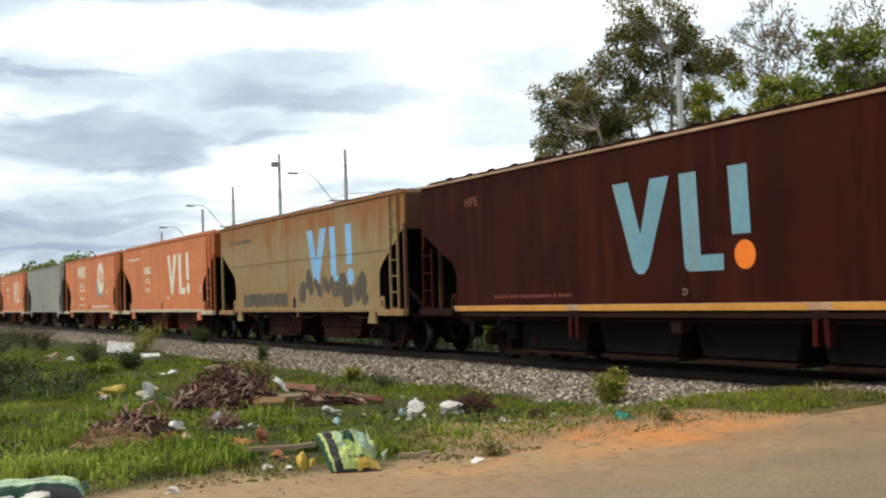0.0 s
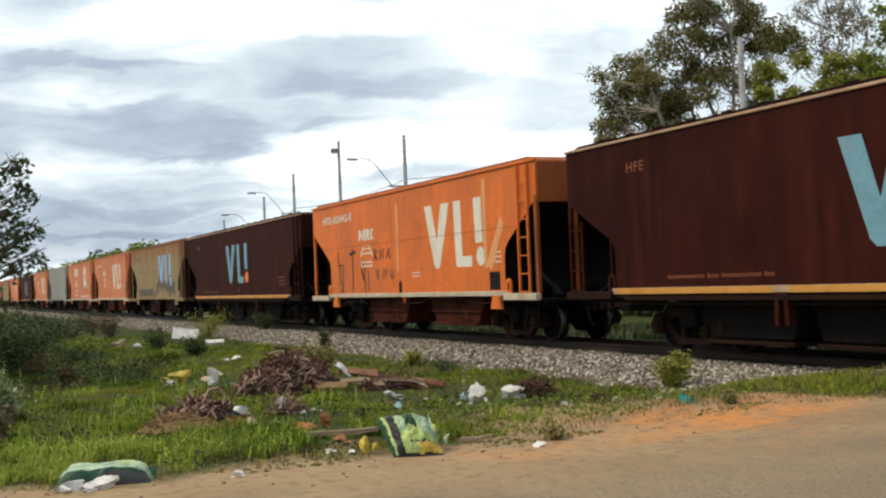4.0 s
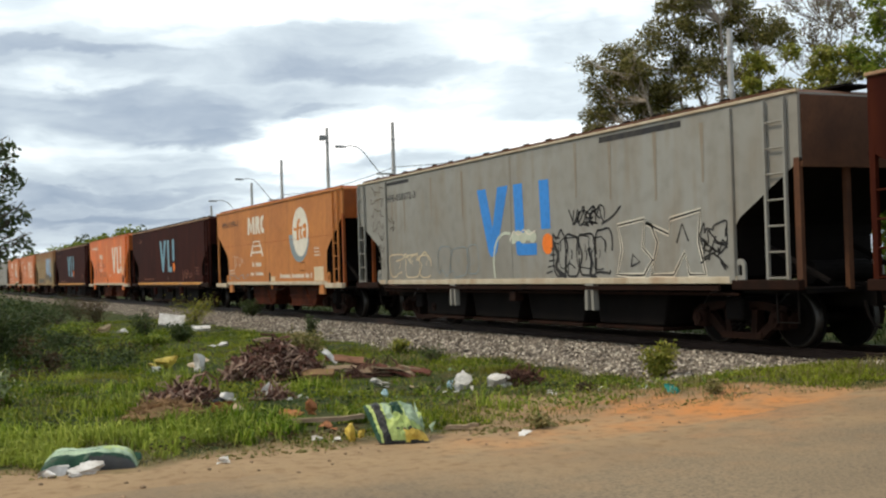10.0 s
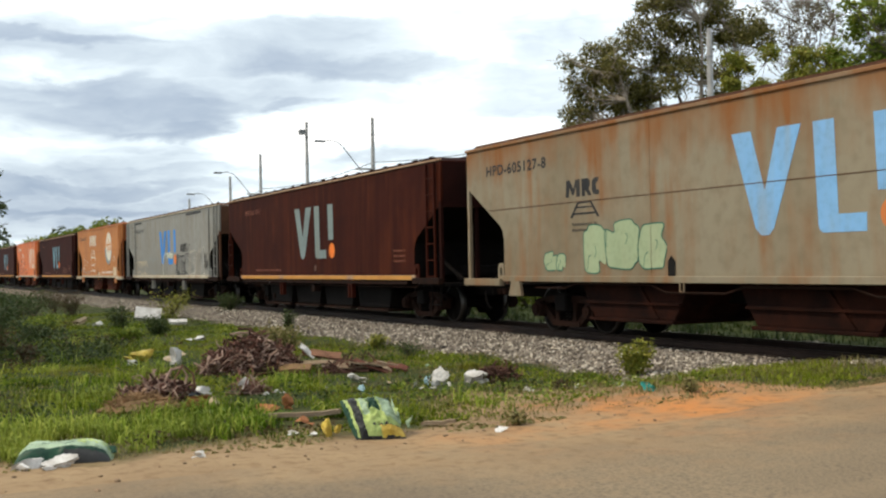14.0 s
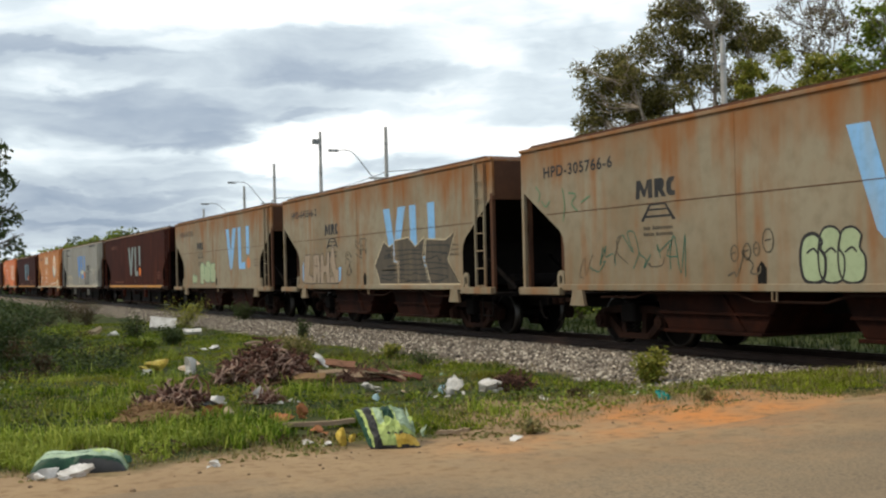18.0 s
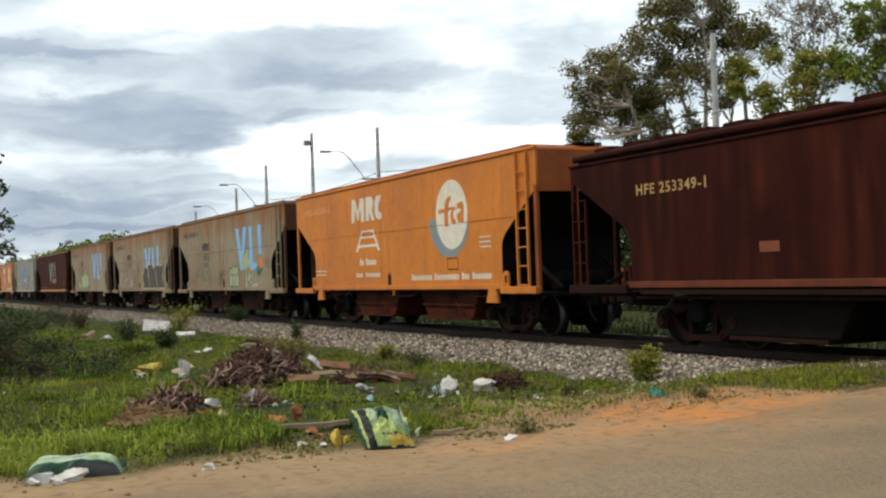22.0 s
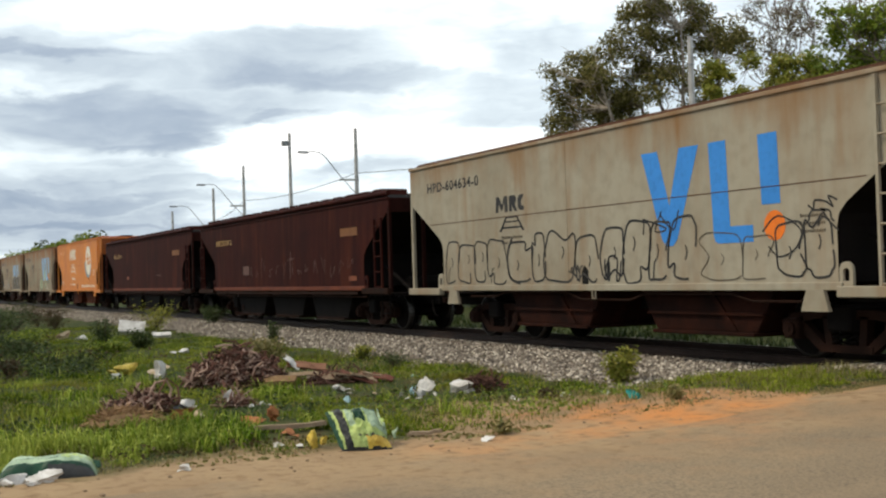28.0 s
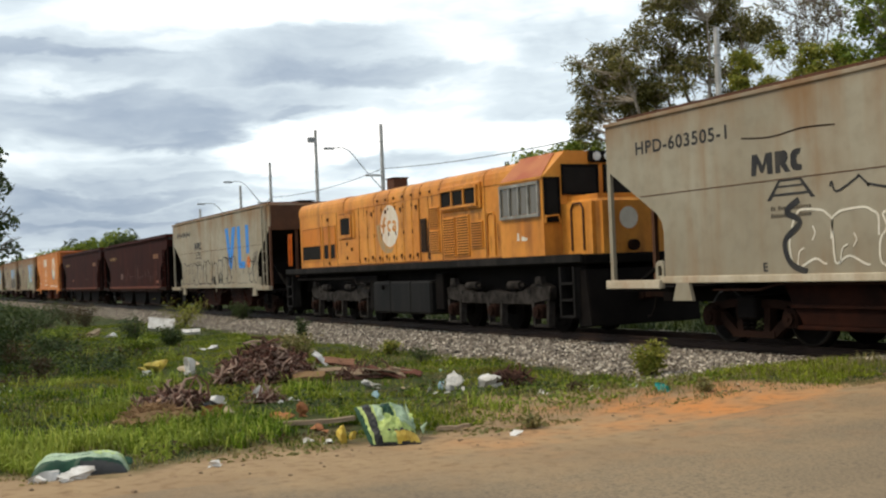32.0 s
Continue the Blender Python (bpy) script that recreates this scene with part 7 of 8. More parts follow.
tree("leafy_tree", -30.19, 26.24, "small tree with tufts of yellow-green leaves", 23, DARK_BARK, OLIVE, 0.07,
     [(-0.09, 8.51, 0.32, 5), (-0.21, 7.94, 0.32, 5), (0.27, 8.2, 0.24, 3), (1.02, 8.47, 0.2, 2), (0.61, 7.4, 0.28, 3), (-0.22, 7.46, 0.2, 3)], 110, 0.16, 0.34, 2, 4, 0.1, slim=0.5, turn=49.0)
tree("leafy_tree", -28.58, 27.99, "small tree with tufts of yellow-green leaves on thin branches", 24, DARK_BARK, OLIVE, 0.08,
     [(-0.09, 8.23, 0.39, 6), (0.54, 8.36, 0.39, 6), (0.16, 7.64, 0.39, 5), (-0.66, 7.61, 0.32, 4), (-1.22, 7.18, 0.32, 4), (-0.4, 7.02, 0.36, 4), (0.96, 7.48, 0.32, 5), (-1.42, 6.81, 0.32, 4)], 90, 0.16, 0.38, 3, 5, 0.1, slim=0.5, turn=45.6, full=1.2)
tree("leafy_tree", -43.5, 27.0, "low tree with small yellow-green leaves", 26, DARK_BARK, LEAFY, 0.09, [(0, 0, 6.2, 1.5, 0.5, 16), (1.6, 0, 6.5, 1.2, 0.5, 12), (-1.5, 0, 5.7, 1.2, 0.5, 9)], 170, 0.18, 0.45, 3, 0, 0.1, slim=0.5)
tree("round_tree", -52.5, 31.0, "round green tree beyond the street", 31, DARK_BARK, LEAFY, 0.22, [(0, 0, 5.6, 2.6, 1.7, 36)], 220, 0.28, 0.95, 1, 0, 0.1, slim=0.5)
for i, (az, el, rng_) in enumerate(((1.383, 0.037, 118), (1.395, 0.041, 126), (1.409, 0.040, 120), (1.424, 0.031, 132), (1.440, 0.026, 128), (1.458, 0.024, 140), (1.477, 0.018, 150), (1.366, 0.024, 140), (1.350, 0.018, 150))):
    h = 1.62 + (el + 0.007) * rng_
    tree("distant_tree", -rng_ * math.sin(az), rng_ * math.cos(az), "distant green tree beside the line", 40 + i, DARK_BARK, LEAFY if i % 3 else DULL, 0.15, [(0, 0, h * 0.66, 1.9 + 0.4 * (i % 3), h * 0.30, 17)], 110, 0.40, 0.95, 1, 0, 0.1, group="distant trees", slim=0.5)
# the last four boughs are out of view, added to cast shade on the verge
tree("roadside_tree", -22.05, 0.04, "tree with drooping twigs and small dark green leaves", 61, DARK_BARK, DULL, 0.08,
     [(1.71, 4.07, 0.2, 6), (1.8, 3.68, 0.2, 6), (1.6, 3.4, 0.24, 6), (1.9, 2.86, 0.2, 5), (1.6, 2.81, 0.22, 5), (1.94, 2.55, 0.16, 4), (1.55, 2.36, 0.24, 5), (1.2, 3.88, 0.45, 12), (1.15, 2.87, 0.5, 12), (0.7, 3.47, 0.6, 16), (1.2, 1.9, 0.4, 8), (-0.7, 3.6, 1.2, 60), (-2.1, 4.2, 1.3, 60), (0.1, 4.9, 0.8, 30), (-1.3, 2.4, 1.0, 36)],
     20, 0.13, 0.22, 1, 3, 0.3, slim=0.5, turn=86.0)


def shrub(name, x, y, label, seed, w, h, leaf, n, size, category="shrub", twig=DARK_BARK, group=""):
    rnd = random.Random(seed)
    t = thing(name, x, y, height(x, y) - 0.01, label, category, group)
    pts = []
    for i in range(9):
        bm = bmesh.new()
        a, lean = rnd.uniform(0, math.tau), rnd.uniform(0.1, 0.5)
        e = Vector((math.cos(a) * w * lean, math.sin(a) * w * lean, h * rnd.uniform(0.6, 1.0)))
        add_rod(bm, (0, 0, -0.02), e, 0.012 + 0.006 * h, 5, 0.004)
        for _ in range(n // 9):
            u = rnd.uniform(0.25, 1.0)
            q = e * u
            pts.append((q.x + rnd.gauss(0, w * 0.14), q.y + rnd.gauss(0, w * 0.14), max(0.03, q.z + rnd.gauss(0, h * 0.10))))
        part("stem", bm, twig, t)
    part("foliage", leaves_mesh("foliage", pts, rnd, size, leaf, 0.0, 0.5), None, t)
    return t


for i, (x, y, w, h) in enumerate(((-27, 20.5, 2.2, 1.6), (-31, 19.8, 2.6, 1.9), (-23.5, 20.2, 2.0, 1.3), (-35.5, 21, 2.4, 1.7), (-20, 19.5, 2.0, 1.5), (-41, 20.5, 2.5, 1.6), (-16.5, 20, 2.2, 1.7), (-47, 21, 2.6, 1.5))):
    shrub("bush", x, y, "dense green bush beyond the track", 80 + i, w, h, LEAFY if i % 2 else DULL, 1500, 0.17, "bush", group="bushes beyond the track")
for i in range(15):
    x = -50 + i * 3.0
    shrub("hedge_bush", x, 25.2 + 0.5 * math.sin(i * 2.1), "tall dense green hedge bush before the wall", 160 + i, 2.7, (3.4 if x < -32 else 4.9) + 0.4 * math.sin(i * 1.7), DULL if i % 3 else LEAFY, 4200, 0.25, "hedge", group="hedge along the street")
# ---- the grassy verge and what lies on it ----
def stuff_mesh(name, v, faces, mat, label, category):
    me = bpy.data.meshes.new(name)
    me.from_pydata(v.tolist(), [], faces)
    for m in mat if isinstance(mat, list) else [mat]:
        me.materials.append(m)
    return tagged(new(name, me), label, category, kind="stuff")


def heights(xs, ys):
    return np.array([height(x, y) for x, y in zip(xs, ys)])


BARE = [(-36.5, 7.9, 1.0), (-33.2, 8.0, 0.8), (-35.0, 5.7, 0.7), (-17.1, 5.35, 0.62), (-13.6, 3.0, 0.48), (-16.3, 6.6, 0.55), (-10.05, 4.15, 0.30), (-10.15, 1.4, 0.36), (-12.3, 4.05, 0.36), (-13.8, 7.05, 0.38), (-20.6, 4.4, 0.5), (-11.5, 4.05, 0.12), (-14.0, 4.2, 0.22), (-12.6, 3.3, 0.12), (-14.5, 5.95, 0.5), (-13.2, 5.55, 0.35), (-13.3, 6.6, 0.35), (-13.3, 7.2, 0.35), (-19.6, 4.6, 0.6), (-11.25, 3.9, 0.3), (-11.25, 4.25, 0.3), (-13.5, 4.25, 0.3), (-11.9, 4.1, 0.3), (-12.9, 3.45, 0.16)]


def grass(name, n, area, length, wide, mat, label, seed, keep):
    """Bent blades of grass that grow in tufts."""
    rs = np.random.RandomState(seed)
    x0, x1, y0, y1 = area
    m = n // 7
    spin = rs.uniform(0, math.tau, m)
    # nearer to the road there are more tufts to the metre
    u = rs.uniform(size=m) ** 1.8
    cx, cy = x1 - (x1 - x0) * u, rs.uniform(y0, y1, m)
    xs = (cx[:, None] + rs.normal(0, 0.07, (m, 7))).ravel()
    ys = (cy[:, None] + rs.normal(0, 0.07, (m, 7))).ravel()
    verge = np.array([0.35 + 0.65 * step(-10.2, -11.8, x - 1.3 * step(6.5, 9.5, y) + 0.5 * noise.noise((x, y * 1.2, 1))) for x, y in zip(cx, cy)])
    tall = np.repeat(verge * rs.uniform(0.45, 1.4, m) * np.array([1 + 0.9 * noise.noise((x * 0.9, y * 0.9, 11)) for x, y in zip(cx, cy)]), 7)
    ok = np.array([keep(x, y, rs.uniform()) for x, y in zip(xs, ys)])
    for bx, by, br in BARE:
        ok &= (xs - bx) ** 2 + (ys - by) ** 2 > br * br
    xs, ys, tall = xs[ok], ys[ok], tall[ok]
    n = len(xs)
    zs = heights(xs, ys)
    a = np.repeat(spin, 7)[ok] + rs.normal(0, 1.0, n)
    ln = length * tall * rs.uniform(0.6, 1.2, n)
    bend = rs.uniform(0.25, 1.5, n)
    dx, dy = np.cos(a), np.sin(a)
    w = wide * rs.uniform(0.7, 1.4, n) / 2
    base = np.stack([xs, ys, zs], 1)
    side = np.stack([-dy * w, dx * w, np.zeros(n)], 1)
    mid = base + np.stack([dx * ln * bend * 0.25, dy * ln * bend * 0.25, ln * 0.6], 1)
    tip = base + np.stack([dx * ln * bend, dy * ln * bend, ln * np.maximum(1.0 - 0.42 * bend, 0.35)], 1)
    v = np.stack([base - side, base + side, mid + side * 0.8, mid - side * 0.8, tip], 1).reshape(-1, 3)
    f = []
    for i in range(n):
        k = 5 * i
        f.append((k, k + 1, k + 2, k + 3))
        f.append((k + 3, k + 2, k + 4))
    return stuff_mesh(name, v, f, mat, label, "grass")


def rim(y):
    """How much further the grass reaches towards the crossing."""
    return 1.0 * step(6.5, 9.5, y)


def lush(x, y, r):
    if y > 9.0 + 0.5 * noise.noise((x * 0.5, 0, 9)) and x < -12.6:
        return False
    edge = -10.5 + 0.6 * noise.noise((y * 0.9, 2, 4)) + 0.45 * noise.noise((y * 3.1, x * 2.0, 8)) + rim(y)
    if x > edge:
        return False
    p = 0.48 + 1.25 * noise.noise((x * 0.5, y * 0.5, 2.0)) + 0.7 * noise.noise((x * 1.6, y * 1.6, 4.0))
    dry = step(5.8, 7.6, y) * step(-15.5, -13.0, x) * step(9.4, 8.6, y)
    return r < max(p * 1.3, 0.12) * (1 - 0.8 * dry) * (1 - 0.93 * step(-13.6, -12.0, x) * step(4.8, 6.2, y) * step(9.3, 8.5, y))


def dry(x, y, r):
    edge = -10.1 + 0.5 * noise.noise((y * 0.9, 2, 4)) + rim(y)
    if x > edge or (y > 9.3 and x < -12.4):
        return False
    near = step(-13.5, -10.6, x) * 0.5 + step(5.5, 8.0, y) * 0.5
    return r < 0.16 + near * (0.5 + 0.6 * noise.noise((x * 0.8, y * 0.8, 7.0)))


grass("grass", 240000, (-44, -8.9, -2.0, 10.8), 0.095, 0.010, BLADES, "lush green grass in uneven tufts on the verge", 3, lush)


def rank(x, y, r):
    # a tall stand behind the road's edge, thin clumps further in
    front = step(-13.1, -12.2, x) * step(4.3, 3.2, y)
    return lush(x, y, 0.0) and r < 1.6 * noise.noise((x * 0.9, y * 0.9, 6.0)) - 0.42 + 0.95 * front + 0.35 * step(3.0, 1.5, y) - 0.5 * step(4.5, 6.0, y)


grass("tall_grass", 120000, (-30, -10.2, -2.0, 8.0), 0.25, 0.014, SWARD, "rank long green grass in clumps", 6, rank)
grass("dry_grass", 50000, (-22, -8.9, -1.0, 11.2), 0.10, 0.009, STRAW, "short dry yellowish grass at the verge's edge", 4, dry)
# its blades are coloured dark, as if in the train's shadow
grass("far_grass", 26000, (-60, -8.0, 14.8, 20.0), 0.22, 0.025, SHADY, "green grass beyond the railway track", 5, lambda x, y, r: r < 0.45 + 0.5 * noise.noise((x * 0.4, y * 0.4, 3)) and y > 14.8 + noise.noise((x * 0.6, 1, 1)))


def leaf_patch(name, n, area, mat, label, seed, keep, size, tall):
    """Low broad-leaved weeds that creep through the grass."""
    rs = np.random.RandomState(seed)
    x0, x1, y0, y1 = area
    xs, ys = x1 - (x1 - x0) * rs.uniform(size=n) ** 1.6, rs.uniform(y0, y1, n)
    ok = np.array([keep(x, y) for x, y in zip(xs, ys)])
    for bx, by, br in BARE:
        ok &= (xs - bx) ** 2 + (ys - by) ** 2 > br * br
    xs, ys = xs[ok], ys[ok]
    hump = np.array([0.5 + noise.noise((x * 1.7, y * 1.7, seed)) for x, y in zip(xs, ys)])
    zs = heights(xs, ys) + np.maximum(hump, 0.1) * tall * rs.uniform(0.1, 1.0, len(xs))
    me = leaves_mesh(name, np.stack([xs, ys, zs], 1), random.Random(seed), size, mat, -0.2, 0.55)
    return tagged(new(name, me), label, "weeds", kind="stuff")


def in_patch(seed, edge, lim=-10.6):
    return lambda x, y: x < lim and not (y > 8.9 and x < -12.6) and noise.noise((x * 0.42, y * 0.55, seed)) + 0.35 * noise.noise((x * 1.9, y * 1.9, seed)) > edge


leaf_patch("creeping_weeds", 30000, (-46, -13, -2.0, 9.2), DULL, "dark broad-leaved weeds creeping through the grass", 301, in_patch(4.0, 0.22), 0.055, 0.22)
leaf_patch("rank_weeds", 60000, (-50, -19, -1.0, 9.0), DULL, "rank dark green weeds at the back of the verge", 311, lambda x, y: y < 4.3 + 0.8 * noise.noise((x * 0.3, 0, 5)) and in_patch(24.0, -0.05, -19.5)(x, y), 0.08, 0.36)
leaf_patch("rank_weeds", 30000, (-50, -19, -1.0, 9.0), WINE, "rank brownish weeds at the back of the verge", 312, lambda x, y: y < 5.8 and in_patch(31.0, 0.12, -19.5)(x, y), 0.07, 0.28)
leaf_patch("creeping_weeds", 26000, (-46, -10.4, 0.5, 9.2), WINE, "reddish brown withered weeds among the grass", 302, in_patch(8.0, 0.26), 0.05, 0.14)
leaf_patch("creeping_weeds", 40000, (-40, -10.4, -2.0, 9.2), LEAFY, "fresh green broad-leaved weeds among the grass", 303, in_patch(14.0, 0.20), 0.055, 0.16)
leaf_patch("dead_leaves", 9000, (-20, -9.9, 0.0, 10.4), STRAW, "withered straw and dead leaves on bare earth", 304, lambda x, y: x < -9.9 and noise.noise((x * 0.8, y * 0.8, 2)) > 0.0, 0.06, 0.02)


def gravel(name, n, x0, x1, d0, d1, size, mat, label, seed, power=1.0):
    """Broken stones, each a squashed and turned octahedron with a cut top."""
    rs = np.random.RandomState(seed)
    xs = x1 - (x1 - x0) * rs.uniform(size=n) ** power
    ys = TRACK + rs.choice([-1, 1], n, p=[0.86, 0.14]) * rs.uniform(d0, d1, n)
    ragged = np.array([noise.noise((x * 0.9, y * 0.9, 3)) for x, y in zip(xs, ys)])
    ok = (np.abs(ys - TRACK) < d1 - 0.75 + ragged * 0.9) & ((xs < -12.2 - 1.6 * ragged) | (np.abs(ys - TRACK) < 1.4))
    xs, ys = xs[ok], ys[ok]
    n = len(xs)
    zs = heights(xs, ys)
    r = size * rs.uniform(0.5, 1.25, (n, 1))
    q = rs.normal(size=(n, 3, 3))
    q = np.linalg.qr(q)[0]
    octa = np.array([(1, 0, 0), (0, 1, 0), (-1, 0, 0), (0, -1, 0), (0.25, 0.2, 0.85), (-0.3, -0.1, 0.8), (0, 0, -0.8)], float)
    p = octa[None] * rs.uniform(0.65, 1.15, (n, 7, 1)) * np.stack([np.ones(n), rs.uniform(0.6, 1, n), rs.uniform(0.5, 0.9, n)], 1)[:, None, :]
    v = np.einsum("nij,nkj->nki", q, p) * r[:, None, :] + np.stack([xs, ys, zs + r[:, 0] * 0.35], 1)[:, None, :]
    tri = [(0, 1, 4), (1, 2, 5), (1, 5, 4), (2, 3, 5), (3, 0, 4), (3, 4, 5), (1, 0, 6), (2, 1, 6), (3, 2, 6), (0, 3, 6)]
    f = [(7 * i + a, 7 * i + b, 7 * i + c) for i in range(n) for a, b, c in tri]
    return stuff_mesh(name, v.reshape(-1, 3), f, mat, label, "gravel")


def stone_material():
    mat = bpy.data.materials.new("broken_ballast_stones")
    mat.use_nodes = True
    n, l = mat.node_tree.nodes, mat.node_tree.links
    b = n["Principled BSDF"]
    b.inputs["Roughness"].default_value = 0.9
    geo = n.new("ShaderNodeNewGeometry")
    ramp = n.new("ShaderNodeValToRGB")
    e = ramp.color_ramp.elements
    e[0].color, e[1].color = (0.07, 0.055, 0.045, 1), (0.72, 0.64, 0.52, 1)
    for pos, c in ((0.4, (0.19, 0.155, 0.12, 1)), (0.78, (0.33, 0.28, 0.225, 1))):
        e.new(pos).color = c
    l.new(geo.outputs["Random Per Island"], ramp.inputs[0])
    l.new(ramp.outputs[0], b.inputs["Base Color"])
    return mat


GRAVEL = stone_material()
gravel("ballast", 76000, -75, -9.6, 0.3, 4.0, 0.039, GRAVEL, "loose grey-brown ballast stones along the track", 7, 1.7)


BROWN_CLOD = material("brown_clod", (0.26, 0.18, 0.11), 0.95, dark=(0.18, 0.12, 0.08), scale=3, per_object=0.4)


def pebbles():
    rs = random.Random(12)
    me = mesh_of("pebble", lump(rs, 1, 1, 0.6, 0.2, 1), BROWN_CLOD)
    base = thing("roadside_pebbles", 0, 0, 0, "scattered pebbles and clods along the road's edge", "pebbles", kind="stuff")
    for i in range(130):
        y = rs.uniform(-0.5, 10.5)
        x = -9.85 + rs.gauss(0, 0.30) if i % 3 else -9.2 + rs.gauss(0, 0.6)
        ob = part("pebble", me, None, base)
        s = rs.uniform(0.006, 0.022) * (1.0 if i % 9 else 1.7)
        ob.location, ob.scale = (x, y, height(x, y) + 0.2 * s), (s, s * rs.uniform(0.7, 1.3), s)


def lump(rnd, sx, sy, sz, rough, sub=3):
    bm = bmesh.new()
    bmesh.ops.create_icosphere(bm, subdivisions=sub, radius=1.0)
    o = Vector((rnd.uniform(0, 50), rnd.uniform(0, 50), 0))
    for v in bm.verts:
        k = 1 + rough * noise.noise(v.co * 1.3 + o) + rough * (0.35 - 1.1 * abs(noise.noise(v.co * 2.6 + o))) + rough * 0.35 * (0.3 - abs(noise.noise(v.co * 6.3 + o)))
        v.co = Vector((v.co.x * sx, v.co.y * sy, v.co.z * sz)) * k
    return bm


pebbles()
PLASTIC_WHITE = material("crumpled_white_plastic", (0.70, 0.68, 0.65), 0.45, dark=(0.42, 0.39, 0.35), scale=6, bump=0.4, bump_scale=12)
PLASTIC_YELLOW = material("dirty_yellow_plastic", (0.66, 0.50, 0.08), 0.5, dark=(0.45, 0.30, 0.06), scale=6, bump=0.4, bump_scale=12)
PLASTIC_GREEN = material("dark_green_woven_plastic", (0.022, 0.075, 0.042), 0.45, dark=(0.012, 0.035, 0.024), scale=5, bump=0.4, bump_scale=14)
PLASTIC_LIME = material("yellow_green_woven_plastic", (0.50, 0.60, 0.20), 0.45, dark=(0.22, 0.30, 0.10), scale=5, bump=0.4, bump_scale=14)
PLASTIC_MINT = material("pale_mint_plastic", (0.46, 0.58, 0.40), 0.45, dark=(0.16, 0.23, 0.15), scale=5, bump=0.4, bump_scale=14)
PLASTIC_BLACK = material("black_woven_plastic", (0.022, 0.024, 0.026), 0.5, dark=(0.05, 0.05, 0.05), scale=5, bump=0.4, bump_scale=14)
PLASTIC_TEAL = material("turquoise_plastic", (0.03, 0.36, 0.33), 0.4, dark=(0.02, 0.24, 0.22), scale=8)
PLASTIC_BLUE = material("pale_blue_plastic", (0.40, 0.58, 0.66), 0.4, dark=(0.3, 0.45, 0.5), scale=8)
TIMBER = material("weathered_pale_timber", (0.36, 0.27, 0.18), 0.85, dark=(0.20, 0.14, 0.09), scale=4, stretch=(1, 12, 12), bump=0.2)
BROWN_BOARD = material("brown_broken_board", (0.26, 0.13, 0.08), 0.85, dark=(0.15, 0.075, 0.045), scale=4, stretch=(1, 12, 12), bump=0.2)
CARD = material("brown_cardboard", (0.24, 0.14, 0.07), 0.9, dark=(0.16, 0.10, 0.05), scale=5)
TWIG = material("dry_reddish_twig", (0.21, 0.100, 0.073), 0.9, dark=(0.10, 0.050, 0.038), scale=8)
TWIG_PALE = material("dry_grey_twig", (0.46, 0.32, 0.25), 0.9, dark=(0.28, 0.18, 0.14), scale=8)
TWIG_DARK = material("dark_damp_twig", (0.085, 0.042, 0.030), 0.9, dark=(0.04, 0.02, 0.015), scale=8)
STRAW_TAN = material("tan_dry_straw", (0.34, 0.21, 0.11), 0.9, dark=(0.20, 0.12, 0.06), scale=9, bump=0.3)
RED_BOARD = material("red_brown_broken_board", (0.17, 0.062, 0.040), 0.85, dark=(0.09, 0.035, 0.024), scale=4, stretch=(1, 12, 12), bump=0.2)
PLASTIC_CREAM = material("dirty_cream_plastic", (0.56, 0.44, 0.30), 0.5, dark=(0.38, 0.27, 0.17), scale=6, bump=0.4, bump_scale=12)
BRICK = material("broken_orange_brick", (0.42, 0.17, 0.07), 0.9, dark=(0.28, 0.11, 0.05), scale=8, bump=0.3)


def sack(x, y, rz, label, sx, sy, sz, mats, bands, seed, tilt=0.0, lift=0.0, shear=0.0, square=3.0):
    """A crumpled woven sack: a cushion with pinched ends; bands give the printed colour fields along it."""
    rnd = random.Random(seed)
    bm = bmesh.new()
    bmesh.ops.create_grid(bm, x_segments=64, y_segments=46, size=1.0)
    top = bm.verts[:]
    o = Vector((rnd.uniform(0, 99), rnd.uniform(0, 99), 0))
    tint = {}
    for v in top:
        u, w = v.co.x, v.co.y
        tint[v] = (u, w)
        fat = (1 - abs(u) ** square) * (1 - abs(w) ** square)
        p = Vector((u * 2.0, w * 2.0, 0)) + o
        f = noise.noise(p) * 0.5 + (0.25 - abs(noise.noise(p * 1.6))) * 0.7 + (0.2 - abs(noise.noise(p * 3.7))) * 0.45 + noise.noise(p * 9) * 0.10
        f *= 0.4 if square > 5 else 1.0
        v.co = Vector((u * sx * (1 + 0.06 * f) - shear * w * sx, w * sy * (1 - 0.08 * abs(u) + 0.1 * f), sz * (fat * (1 + 0.6 * f)) + 0.015))
    for f in bm.faces:
        us = [tint[v] for v in f.verts]
        u, w = sum(a for a, _ in us) / len(us), sum(b for _, b in us) / len(us)
        wob = 0.05 * noise.noise(Vector((u * 4, w * 4, 8)) + o)
        f.material_index = bands(u + wob, w + wob)
    geo = bmesh.ops.extrude_face_region(bm, geom=bm.faces[:])
    for v in geo["geom"]:
        if isinstance(v, bmesh.types.BMVert):
            v.co.z = min(v.co.z * 0.1, 0.01)
    t = thing("plastic_sack", x, y, height(x, y) - 0.01, label, "sack")
    t.matrix_basis = pose(x, y, height(x, y) - 0.01 + lift, tilt, 0, rz)
    part("sack_body", bm, mats, t, smooth=True)
    part("tied_end", crumple(rnd, 0.07, sy * 0.5, 0.07, 0.6), mats[0], t).location = (sx * 0.98, sy * 0.2, 0.05)
    return t


